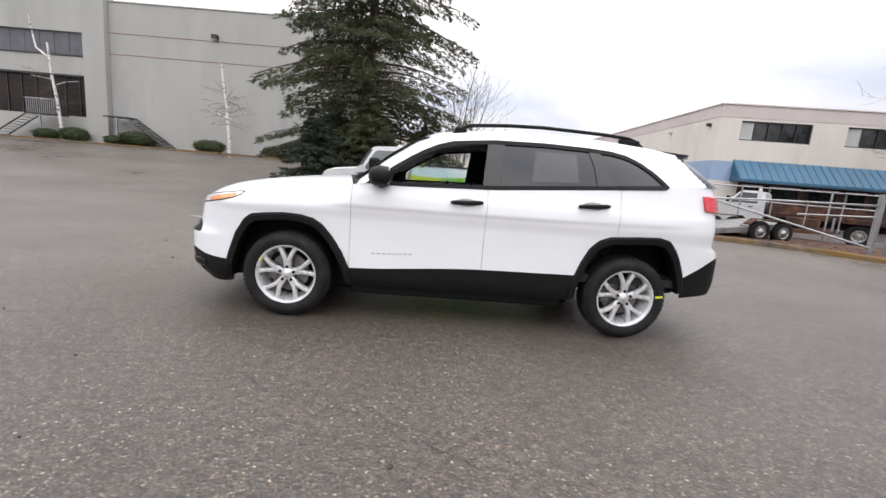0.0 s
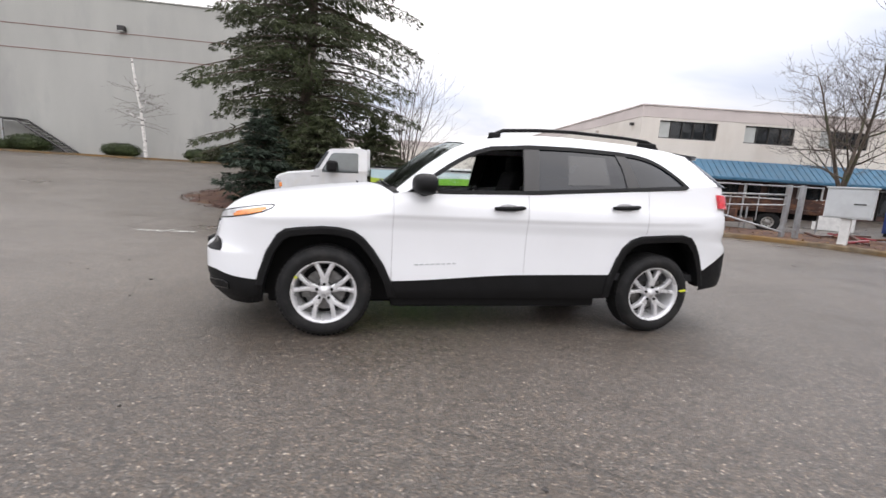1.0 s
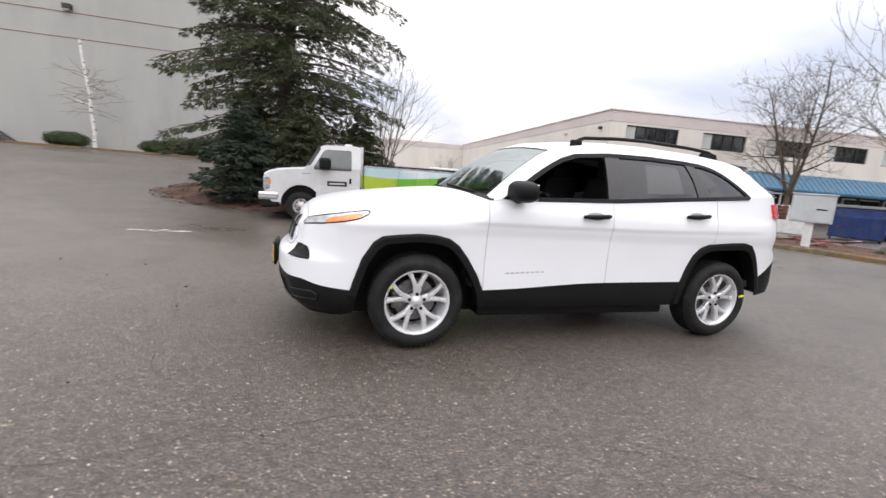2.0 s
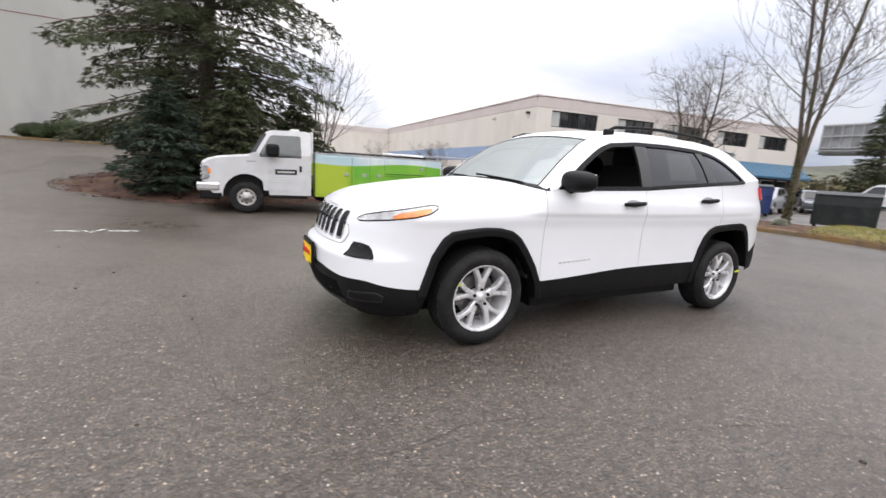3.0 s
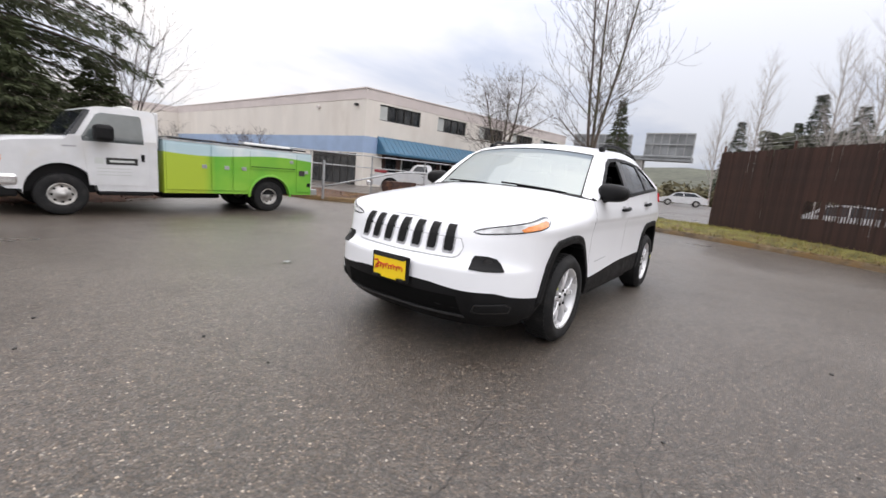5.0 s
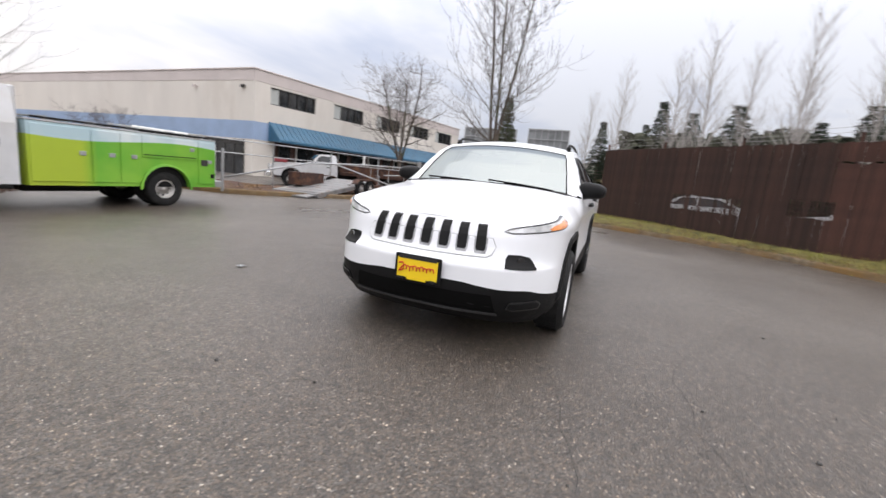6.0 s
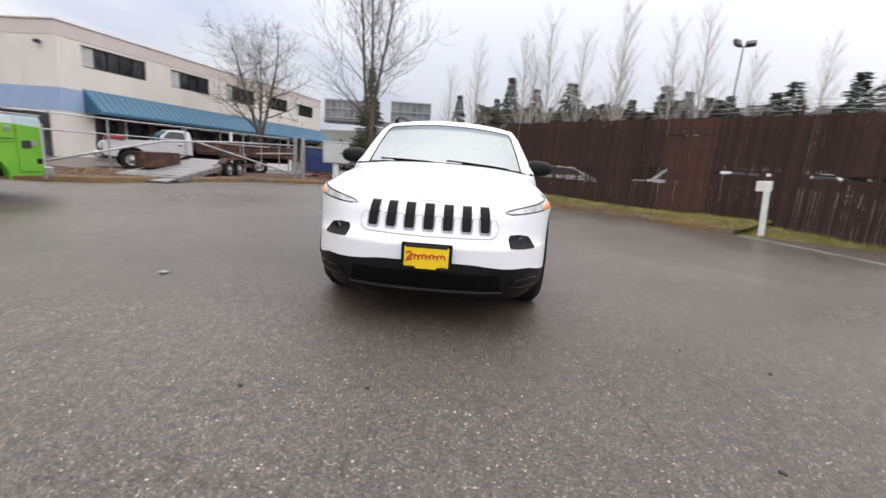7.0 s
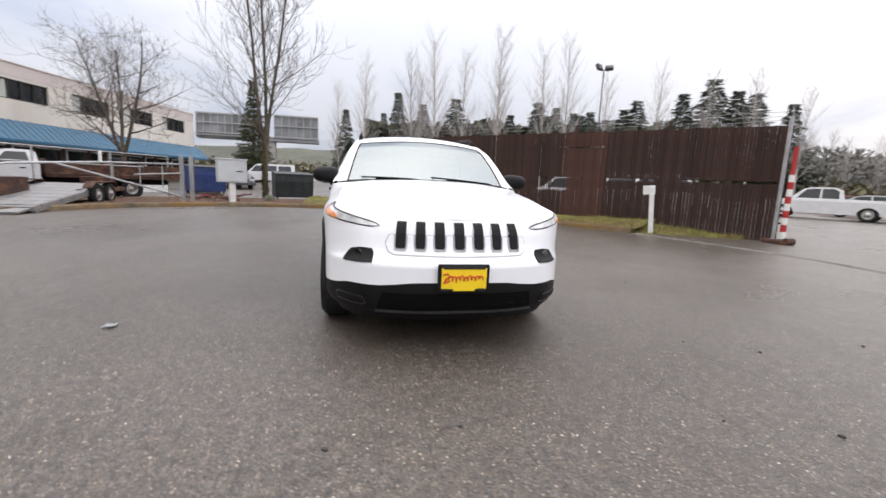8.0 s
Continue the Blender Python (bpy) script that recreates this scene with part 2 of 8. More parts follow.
M = dict(
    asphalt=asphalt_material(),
    kerb=mat("kerb_concrete", (0.17, 0.13, 0.085), 0.85, vary=0.3, scale=5, fine=0.4, bump=0.5, stain=(0.19, 0.11, 0.035), stain_scale=0.9, stain_lo=0.40, stain_hi=0.62),
    paint_line=mat("worn_road_paint", (0.60, 0.60, 0.57), 0.7, vary=0.15, scale=20, stain=(0.12, 0.115, 0.11), stain_scale=14, stain_lo=0.5, stain_hi=0.62),
    crack=mat("tar_crack", (0.035, 0.032, 0.03), 0.5, vary=0.3, scale=9),
    grass_soil=mat("mossy_soil", (0.16, 0.145, 0.04), 0.95, vary=0.3, scale=3, fine=0.5, fine_scale=60, bump=0.6, stain=(0.10, 0.06, 0.03), stain_scale=1.6),
    grass=mat("winter_grass", (0.20, 0.21, 0.045), 0.8, vary=0.35, scale=2, per_island=0.4, tint=(0.22, 0.15, 0.05)),
    mulch=mat("bark_mulch", (0.088, 0.042, 0.028), 0.95, vary=0.35, scale=7, fine=0.5, fine_scale=45, bump=1.0, bump_scale=30, stain=(0.13, 0.08, 0.045), stain_scale=1.1),
    chips=mat("mulch_chips", (0.105, 0.05, 0.034), 0.9, vary=0.3, scale=3, per_island=0.5),
    leaf_litter=mat("leaf_litter", (0.20, 0.115, 0.05), 0.9, vary=0.3, scale=2, per_island=0.5),
    stucco_grey=mat("painted_concrete_grey", (0.41, 0.41, 0.385), 0.85, vary=0.05, scale=0.5, fine=0.04, bump=0.12, bump_scale=25, stain=(0.35, 0.35, 0.335), stain_scale=0.35, stretch=(1, 1, 0.35)),
    stucco_cream=mat("painted_concrete_cream", (0.71, 0.665, 0.605), 0.85, vary=0.04, scale=0.6, fine=0.04, bump=0.12, bump_scale=25, stain=(0.64, 0.59, 0.53), stain_scale=0.4, stretch=(1, 1, 0.35)),
    stucco_pink=mat("painted_cornice_mauve", (0.60, 0.535, 0.51), 0.85, vary=0.05, scale=0.6, fine=0.04, bump=0.1),
    blue_band=mat("painted_band_blue", (0.31, 0.41, 0.58), 0.8, vary=0.06, scale=0.8, fine=0.05),
    red_line=mat("painted_line_red", (0.20, 0.095, 0.08), 0.8, vary=0.1),
    awning=mat("blue_standing_seam", (0.04, 0.135, 0.225), 0.42, vary=0.1, scale=2, per_object=0.08, spec=0.5),
    dark_glass=mat("dark_window_glass", (0.022, 0.026, 0.03), 0.06, vary=0.3, scale=1.5, spec=0.8, rough_vary=0.02),
    # opaque pane colour that holds the shade of the recess behind
    recess_pane=mat("recess_shade_pane", (0.02, 0.011, 0.009), 0.35, vary=0.4, scale=0.7, spec=0.3),
    # shade of unlit rooms as a near-black colour
    room_shade=mat("painted_room_shade", (0.03, 0.022, 0.02), 0.8, vary=0.4, scale=0.8),
    brown_brick=mat("brown_wall", (0.085, 0.05, 0.042), 0.85, vary=0.2, scale=3),
    frame_dark=mat("dark_bronze_frame", (0.03, 0.028, 0.026), 0.5, vary=0.1),
    panel_metal=mat("grey_blue_panel", (0.115, 0.12, 0.135), 0.5, vary=0.1, scale=2, per_object=0.08),
    white_car=mat("white_car_paint", (0.82, 0.832, 0.855), 0.34, vary=0.012, scale=2, coat=0.6, rough_vary=0.02),
    white_truck=mat("white_truck_paint", (0.60, 0.605, 0.615), 0.4, vary=0.05, scale=3, coat=0.4, stain=(0.58, 0.57, 0.55), stain_scale=2.0),
    black_plastic=mat("black_plastic", (0.007, 0.007, 0.0075), 0.55, spec=0.2, vary=0.15, scale=12, bump=0.15, bump_scale=400),
    gloss_black=mat("gloss_black", (0.008, 0.008, 0.009), 0.15, vary=0.1, coat=0.5),
    rubber=mat("tyre_rubber", (0.012, 0.012, 0.0125), 0.75, vary=0.2, scale=15, fine=0.2, spec=0.3, stain=(0.024, 0.023, 0.022), stain_scale=6),
    alloy=mat("silver_alloy", (0.70, 0.70, 0.71), 0.30, metal=0.4, vary=0.04),
    steel_wheel=mat("dull_steel_wheel", (0.48, 0.47, 0.45), 0.42, metal=0.7, vary=0.15, stain=(0.25, 0.22, 0.19), stain_scale=8),
    disc=mat("brake_disc", (0.22, 0.215, 0.21), 0.4, metal=0.8, vary=0.2, scale=20),
    chrome=mat("chrome", (0.80, 0.80, 0.81), 0.12, metal=1.0, vary=0.03),
    dark_trim=mat("dark_grey_trim", (0.055, 0.055, 0.057), 0.4, metal=0.2, vary=0.08),
    gap_shade=mat("panel_gap_grey", (0.42, 0.42, 0.43), 0.5, vary=0.05),
    truck_glass=mat("truck_window_glass", (0.10, 0.115, 0.115), 0.05, vary=0.2, scale=1.2, spec=0.8, rough_vary=0.01),
    grey_trim=mat("grey_silver_trim", (0.33, 0.33, 0.34), 0.4, metal=0.4, vary=0.08),
    tinted=mat("tinted_side_glass", (0.016, 0.019, 0.024), 0.04, vary=0.2, scale=1.2, spec=0.55, rough_vary=0.01),
    clear=glass("clear_glass", (0.93, 0.97, 0.96)),
    truck_lamp=mat("clouded_lamp", (0.40, 0.41, 0.42), 0.12, metal=0.3, vary=0.25, scale=14, coat=1.0),
    lamp_glass=mat("headlamp_lens", (0.66, 0.67, 0.68), 0.08, vary=0.18, scale=14, coat=1.0, rough_vary=0.02),
    amber=mat("amber_lens", (0.80, 0.25, 0.045), 0.12, vary=0.15, scale=30, coat=1.0),
    red_lens=mat("red_lens", (0.72, 0.02, 0.035), 0.12, vary=0.15, scale=30, coat=1.0),
    seat_cloth=mat("dark_seat_cloth", (0.025, 0.025, 0.027), 0.9, vary=0.2, scale=20, bump=0.3, bump_scale=200),
    yellow=mat("yellow_plate", (0.86, 0.60, 0.01), 0.45, vary=0.03),
    red_ink=mat("red_print", (0.55, 0.03, 0.01), 0.5, vary=0.05),
    black_ink=mat("black_print", (0.012, 0.012, 0.012), 0.5, vary=0.05),
    galv=mat("galvanised_steel", (0.42, 0.43, 0.44), 0.45, metal=0.6, vary=0.12, scale=8, stain=(0.28, 0.25, 0.22), stain_scale=4),
    wire=mat("wire", (0.36, 0.36, 0.36), 0.5, metal=0.6, vary=0.1),
    slat=mat("weathered_brown_slat", (0.040, 0.0168, 0.0112), 0.85, vary=0.34, scale=3, fine=0.3, fine_scale=50, per_object=0.3, stretch=(1, 1, 0.12), stain=(0.05, 0.027, 0.019), stain_scale=1.5, bump=0.3, bump_scale=40),
    slat_new=mat("red_brown_slat", (0.062, 0.024, 0.016), 0.85, vary=0.2, scale=3, fine=0.3, fine_scale=50, per_object=0.2, stretch=(1, 1, 0.12), stain=(0.04, 0.02, 0.015), stain_scale=1.5, bump=0.3, bump_scale=40),
    track=mat("worn_track_steel", (0.26, 0.25, 0.235), 0.6, vary=0.2, scale=3, stain=(0.06, 0.055, 0.052), stain_scale=1.5),
    rust=mat("rusty_steel", (0.06, 0.028, 0.02), 0.85, vary=0.3, scale=5, fine=0.2, stain=(0.16, 0.07, 0.035), stain_scale=3),
    deck=mat("worn_steel_deck", (0.27, 0.27, 0.27), 0.5, metal=0.3, vary=0.2, scale=3, stain=(0.18, 0.13, 0.10), stain_scale=3),
    cabinet_grey=mat("cabinet_paint_grey", (0.50, 0.52, 0.53), 0.5, vary=0.06, scale=3),
    bin_blue=mat("blue_steel_bin", (0.02, 0.045, 0.17), 0.5, vary=0.15, scale=4, stain=(0.05, 0.06, 0.11), stain_scale=3),
    bin_dark=mat("dark_green_bin", (0.018, 0.024, 0.024), 0.55, vary=0.2, scale=4, stain=(0.035, 0.035, 0.033), stain_scale=3),
    bark=mat("grey_brown_bark", (0.115, 0.09, 0.072), 0.9, vary=0.3, scale=8, fine=0.35, fine_scale=60, stretch=(1, 1, 0.3), bump=0.8, bump_scale=40, stain=(0.07, 0.085, 0.035), stain_scale=2.5),
    twig=mat("grey_twigs", (0.105, 0.085, 0.072), 0.9, vary=0.25, scale=4),
    # grey-brown twigs with distance haze mixed into the colour
    hazed_twig=mat("haze_paled_twigs", (0.40, 0.37, 0.345), 0.9, vary=0.2, scale=2),
    birch=mat("white_birch_bark", (0.74, 0.72, 0.69), 0.7, vary=0.1, scale=4, stain=(0.06, 0.05, 0.045), stain_scale=3.2, stain_lo=0.55, stain_hi=0.6, stretch=(1, 1, 2.2)),
    needles=mat("conifer_needles", (0.052, 0.066, 0.028), 0.7, vary=0.3, scale=0.9, per_island=0.4, tint=(0.036, 0.038, 0.019), spec=0.3),
    needles_blue=mat("blue_green_needles", (0.034, 0.050, 0.034), 0.7, vary=0.25, scale=1.2, per_island=0.4, spec=0.3),
    needles_far=mat("far_conifer_needles", (0.032, 0.046, 0.026), 0.8, vary=0.3, scale=0.4, per_island=0.4, spec=0.2),
    hedge=mat("hedge_leaves", (0.05, 0.07, 0.025), 0.65, vary=0.3, scale=1.5, per_island=0.45, spec=0.3),
    moss_tuft=mat("trunk_moss", (0.075, 0.07, 0.024), 0.6, vary=0.3, scale=2, per_island=0.45, spec=0.3),
    thicket=mat("dark_thicket", (0.078, 0.082, 0.056), 0.95, vary=0.3, scale=0.2, per_island=0.5),
    scrub=mat("far_brown_scrub", (0.12, 0.105, 0.055), 0.95, vary=0.3, scale=0.3, per_island=0.4),
    hillside=mat("hillside", (0.10, 0.105, 0.075), 0.95, vary=0.3, scale=0.02, fine=0.3, fine_scale=0.4),
    concrete=mat("concrete", (0.36, 0.35, 0.33), 0.85, vary=0.1, scale=2, fine=0.1, bump=0.2),
    red_paint=mat("red_paint", (0.42, 0.02, 0.02), 0.5, vary=0.1, scale=6),
    white_paint=mat("white_paint", (0.72, 0.72, 0.70), 0.55, vary=0.08, scale=6),
    board_back=mat("billboard_back_grey", (0.24, 0.25, 0.255), 0.7, vary=0.2, scale=0.6),
    # the wood's haze is painted, as a lighter and greyer base colour
    far_wood=mat("hazy_far_wood", (0.17, 0.165, 0.15), 0.95, vary=0.3, scale=0.2, per_island=0.4),
    pillar_gloss=mat("gloss_pillar_black", (0.014, 0.013, 0.013), 0.4, vary=0.1, coat=0.25),
    sign_grey=mat("sign_back_grey", (0.52, 0.54, 0.52), 0.7, vary=0.15, scale=0.6),
    grey_car=mat("silver_car_paint", (0.35, 0.36, 0.38), 0.35, vary=0.03, coat=0.8),
    dark_car=mat("dark_car_paint", (0.04, 0.045, 0.055), 0.3, vary=0.05, coat=0.8),
    red_car=mat("red_car_paint", (0.26, 0.02, 0.03), 0.35, vary=0.05, coat=0.8),
)


# ---- building blocks ----
def part(name, bm, material, parent=None, label="", smooth=False):
    me = bpy.data.meshes.new(name)
    bmesh.ops.recalc_face_normals(bm, faces=bm.faces)
    bm.to_mesh(me)
    bm.free()
    for m in (material if isinstance(material, (list, tuple)) else (material,)):
        me.materials.append(m)
    if smooth:
        me.polygons.foreach_set("use_smooth", [True] * len(me.polygons))
    ob = new(name, me)
    if parent is not None:
        ob.parent = parent
    if label:
        ob["label"] = label
    return ob


def thing(name, label, category, m=None, group="", kind=""):
    ob = new(name)
    ob.empty_display_size = 0.2
    if m is not None:
        ob.matrix_world = m
    return tagged(ob, label, category, group, kind)


def box(bm, lo, hi, bevel=0.0, m=None):
    """An upright box between two corners, with its edges rounded."""
    lo, hi = Vector(lo), Vector(hi)
    r = bmesh.ops.create_cube(bm, size=1.0)
    vs = r["verts"]
    for v in vs:
        v.co = Vector((lo[i] + (v.co[i] + 0.5) * (hi[i] - lo[i]) for i in range(3)))
    if bevel:
        es = list({e for v in vs for e in v.link_edges})
        out = bmesh.ops.bevel(bm, geom=es, offset=bevel, segments=2, profile=0.5, affect="EDGES", clamp_overlap=True)
        vs = list({v for f in out["faces"] for v in f.verts} | {v for v in vs if v.is_valid})
    if m is not None:
        bmesh.ops.transform(bm, matrix=m, verts=[v for v in vs if v.is_valid])
    return bm


def B():
    return bmesh.new()


def boxed(lo, hi, bevel=0.0):
    return box(bmesh.new(), lo, hi, bevel)


def tube(bm, points, radii, sides=8, cap=True):
    """A round bar along a line of points; radii may taper."""
    points = [Vector(p) for p in points]
    if not isinstance(radii, (list, tuple)):
        radii = [radii] * len(points)
    rings = []
    ref = Vector((0, 0, 1))
    for i, p in enumerate(points):
        d = (points[min(i + 1, len(points) - 1)] - points[max(i - 1, 0)])
        d = d.normalized() if d.length > 1e-9 else Vector((0, 0, 1))
        r = ref if abs(d.dot(ref)) < 0.95 else Vector((1, 0, 0))
        u = d.cross(r).normalized()
        w = d.cross(u)
        rings.append([bm.verts.new(p + radii[i] * (math.cos(2 * math.pi * k / sides) * u + math.sin(2 * math.pi * k / sides) * w)) for k in range(sides)])
    for a, c in zip(rings, rings[1:]):
        for k in range(sides):
            bm.faces.new((a[k], a[(k + 1) % sides], c[(k + 1) % sides], c[k]))
    if cap:
        bm.faces.new(rings[0][::-1])
        bm.faces.new(rings[-1])
    return bm


def prism(bm, outline, axis, a, c, bevel=0.0):
    """A flat outline (pairs) pushed along an axis from a to c. x: pairs are (y, z); y: (x, z); z: (x, y)."""
    def at(p, h):
        return {"x": (h, p[0], p[1]), "y": (p[0], h, p[1]), "z": (p[0], p[1], h)}[axis]
    lo = [bm.verts.new(at(p, a)) for p in outline]
    hi = [bm.verts.new(at(p, c)) for p in outline]
    n = len(outline)
    fs = [bm.faces.new(lo[::-1]), bm.faces.new(hi)]
    for i in range(n):
        fs.append(bm.faces.new((lo[i], lo[(i + 1) % n], hi[(i + 1) % n], hi[i])))
    if bevel:
        bmesh.ops.recalc_face_normals(bm, faces=fs)
        bmesh.ops.bevel(bm, geom=list({e for f in fs for e in f.edges}), offset=bevel, segments=2, profile=0.5, affect="EDGES", clamp_overlap=True)
    return bm


def lathe(bm, profile, axis_m, sides=32, close=False):
    """profile: pairs (radius, height along the local z axis of axis_m)."""
    rings = []
    for r, h in profile:
        rings.append([bm.verts.new(axis_m @ Vector((r * math.cos(2 * math.pi * k / sides), r * math.sin(2 * math.pi * k / sides), h))) for k in range(sides)])
    pairs = list(zip(rings, rings[1:])) + ([(rings[-1], rings[0])] if close else [])
    for a, c in pairs:
        for k in range(sides):
            bm.faces.new((a[k], a[(k + 1) % sides], c[(k + 1) % sides], c[k]))
    return bm


def lerp(a, c, t):
    return a + (c - a) * t


def smooth01(t):
    t = max(0.0, min(1.0, t))
    return t * t * (3 - 2 * t)


def curve1(points, x):
    """Smooth curve through (x, value) pairs (monotone cubic-ish)."""
    if x <= points[0][0]:
        return points[0][1]
    if x >= points[-1][0]:
        return points[-1][1]
    for i in range(len(points) - 1):
        x0, v0 = points[i]
        x1, v1 = points[i + 1]
        if x <= x1:
            def slope(j):
                if j == 0:
                    return (points[1][1] - points[0][1]) / (points[1][0] - points[0][0])
                if j == len(points) - 1:
                    return (points[-1][1] - points[-2][1]) / (points[-1][0] - points[-2][0])
                a = (points[j][1] - points[j - 1][1]) / (points[j][0] - points[j - 1][0])
                c = (points[j + 1][1] - points[j][1]) / (points[j + 1][0] - points[j][0])
                return 0.0 if a * c <= 0 else 2 * a * c / (a + c)
            h = x1 - x0
            t = (x - x0) / h
            m0, m1 = slope(i) * h, slope(i + 1) * h
            return (2 * t**3 - 3 * t**2 + 1) * v0 + (t**3 - 2 * t**2 + t) * m0 + (-2 * t**3 + 3 * t**2) * v1 + (t**3 - t**2) * m1
    return points[-1][1]


def line1(points, x):
    if x <= points[0][0]:
        return points[0][1]
    for (x0, v0), (x1, v1) in zip(points, points[1:]):
        if x <= x1:
            return v0 + (v1 - v0) * (x - x0) / (x1 - x0)
    return points[-1][1]


# ---- ground ----
def ground_height(x, y):
    rise = 1.42 * smooth01((y - 9.5) / 19.5) * smooth01((5.0 - x) / 12.0)
    dip = -0.14 * math.exp(-((x + 2.2) / 5.4) ** 2 - ((y - 8.6) / 3.0) ** 2)
    return rise + dip * smooth01((y - 3.0) / 4.0) + 0.35 * smooth01((x - 26.0) / 12.0)


def ground_sheet():
    bm = B()
    def axis(c0, c1):
        inner = [c0 + (c1 - c0) * i / 80 for i in range(81)]
        out, d = [], 1.5
        v = c1
        hi = []
        while v < 1600:
            v += d
            d *= 1.35
            hi.append(v)
        v, d = c0, 1.5
        lo = []
        while v > -1600:
            v -= d
            d *= 1.35
            lo.append(v)
        return lo[::-1] + inner + hi
    xs, ys = axis(-28, 24), axis(-12, 34)
    grid = [[bm.verts.new((x, y, ground_height(x, y))) for x in xs] for y in ys]
    for j in range(len(ys) - 1):
        for i in range(len(xs) - 1):
            bm.faces.new((grid[j][i], grid[j][i + 1], grid[j + 1][i + 1], grid[j + 1][i]))
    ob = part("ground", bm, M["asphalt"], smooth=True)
    return tagged(ob, "wet worn grey asphalt car park with pale aggregate", "ground", kind="structure")


ground_sheet()


# ---- kerb, verges and island ----
KERB = [(4.3, 15.0), (4.4, 11.5), (5.2, 9.6), (7.2, 8.5), (9.2, 7.4), (10.6, 5.9), (11.3, 4.0), (11.3, 2.0), (10.75, 0.2), (9.85, -1.6), (8.8, -3.4), (7.5, -4.8), (6.2, -5.75), (5.0, -6.45)]


def dense(points, step):
    out = []
    pts = [Vector((p[0], p[1], 0)) for p in points]
    for i in range(len(pts) - 1):
        p0, p1, p2, p3 = pts[max(i - 1, 0)], pts[i], pts[i + 1], pts[min(i + 2, len(pts) - 1)]
        n = max(1, int((p2 - p1).length / step))
        for k in range(n):
            t = k / n
            out.append(0.5 * ((2 * p1) + (p2 - p0) * t + (2 * p0 - 5 * p1 + 4 * p2 - p3) * t * t + (3 * p1 - p0 - 3 * p2 + p3) * t ** 3))
    out.append(pts[-1])
    return out


KERB_LINE = dense(KERB, 0.3)


def side_of(line, i):
    d = (line[min(i + 1, len(line) - 1)] - line[max(i - 1, 0)]).normalized()
    return Vector((-d.y, d.x, 0))      # left of the way


def kerb():
    bm = B()
    rows = []
    rnd = random.Random(3)
    for i, p in enumerate(KERB_LINE):
        n = side_of(KERB_LINE, i)
        j = rnd.uniform(-0.008, 0.008)
        prof = [(0.0, -0.05), (0.012, 0.10 + j), (0.035, 0.13 + j), (0.14, 0.135 + j), (0.165, 0.11), (0.165, -0.05)]
        rows.append([bm.verts.new((p.x + n.x * a, p.y + n.y * a, z)) for a, z in prof])
    for a, c in zip(rows, rows[1:]):
        for k in range(len(a) - 1):
            bm.faces.new((a[k], a[k + 1], c[k + 1], c[k]))
    tagged(part("kerb", bm, M["kerb"], smooth=False), "weathered concrete kerb with yellow moss", "kerb", kind="structure")


kerb()


def verge(name, lo, hi, material, label, width, depth_z):
    """A strip of ground behind the kerb from index lo to hi."""
    bm = B()
    rows = []
    rnd = random.Random(5)
    for i in range(lo, hi):
        p, n = KERB_LINE[i], side_of(KERB_LINE, i)
        rows.append([bm.verts.new((p.x + n.x * a, p.y + n.y * a, z + (rnd.uniform(-0.015, 0.02) if 0.3 < a < width - 0.1 else 0))) for a, z in
                     [(0.15, 0.10)] + [(0.2 + (width - 0.2) * k / 12, lerp(depth_z[0], depth_z[1], smooth01((width - 0.2) * k / 12 / 1.2))) for k in range(13)]])
    for a, c in zip(rows, rows[1:]):
        for k in range(len(a) - 1):
            bm.faces.new((a[k], a[k + 1], c[k + 1], c[k]))
    return tagged(part(name, bm, material, smooth=True), label, "verge", kind="structure")


N_K = len(KERB_LINE)
SPLIT = min(range(N_K), key=lambda i: (KERB_LINE[i] - Vector((11.3, 2.6, 0))).length)
verge("verge_mulch", 0, SPLIT + 1, M["mulch"], "brown bark mulch strip with dead leaves", 4.2, (0.11, 0.10))
verge("verge_grass", SPLIT, N_K, M["grass_soil"], "mossy yellow-green grass strip beside the kerb", 3.0, (0.12, 0.30))


def scatter_stuff(name, label, category, material, places, maker):
    bm = B()
    for p in places:
        maker(bm, p)
    return tagged(part(name, bm, material), label, category, kind="stuff")


def blade(bm, p, rnd, h=0.08, w=0.008):
    a = rnd.uniform(0, 6.28)
    dx, dy = math.cos(a) * w, math.sin(a) * w
    lx, ly = rnd.uniform(-0.5, 0.5) * h, rnd.uniform(-0.5, 0.5) * h
    v = [bm.verts.new(q) for q in ((p[0] - dx, p[1] - dy, p[2]), (p[0] + dx, p[1] + dy, p[2]), (p[0] + lx, p[1] + ly, p[2] + h))]
    bm.faces.new(v)


def flake(bm, p, rnd, s=0.03):
    u = Vector((rnd.uniform(-1, 1), rnd.uniform(-1, 1), rnd.uniform(-0.25, 0.25))).normalized() * s
    w = u.cross(Vector((rnd.uniform(-0.3, 0.3), rnd.uniform(-0.3, 0.3), 1))).normalized() * s * rnd.uniform(0.3, 0.7)
    p = Vector(p)
    bm.faces.new([bm.verts.new(q) for q in (p - u, p + w, p + u, p - w)])


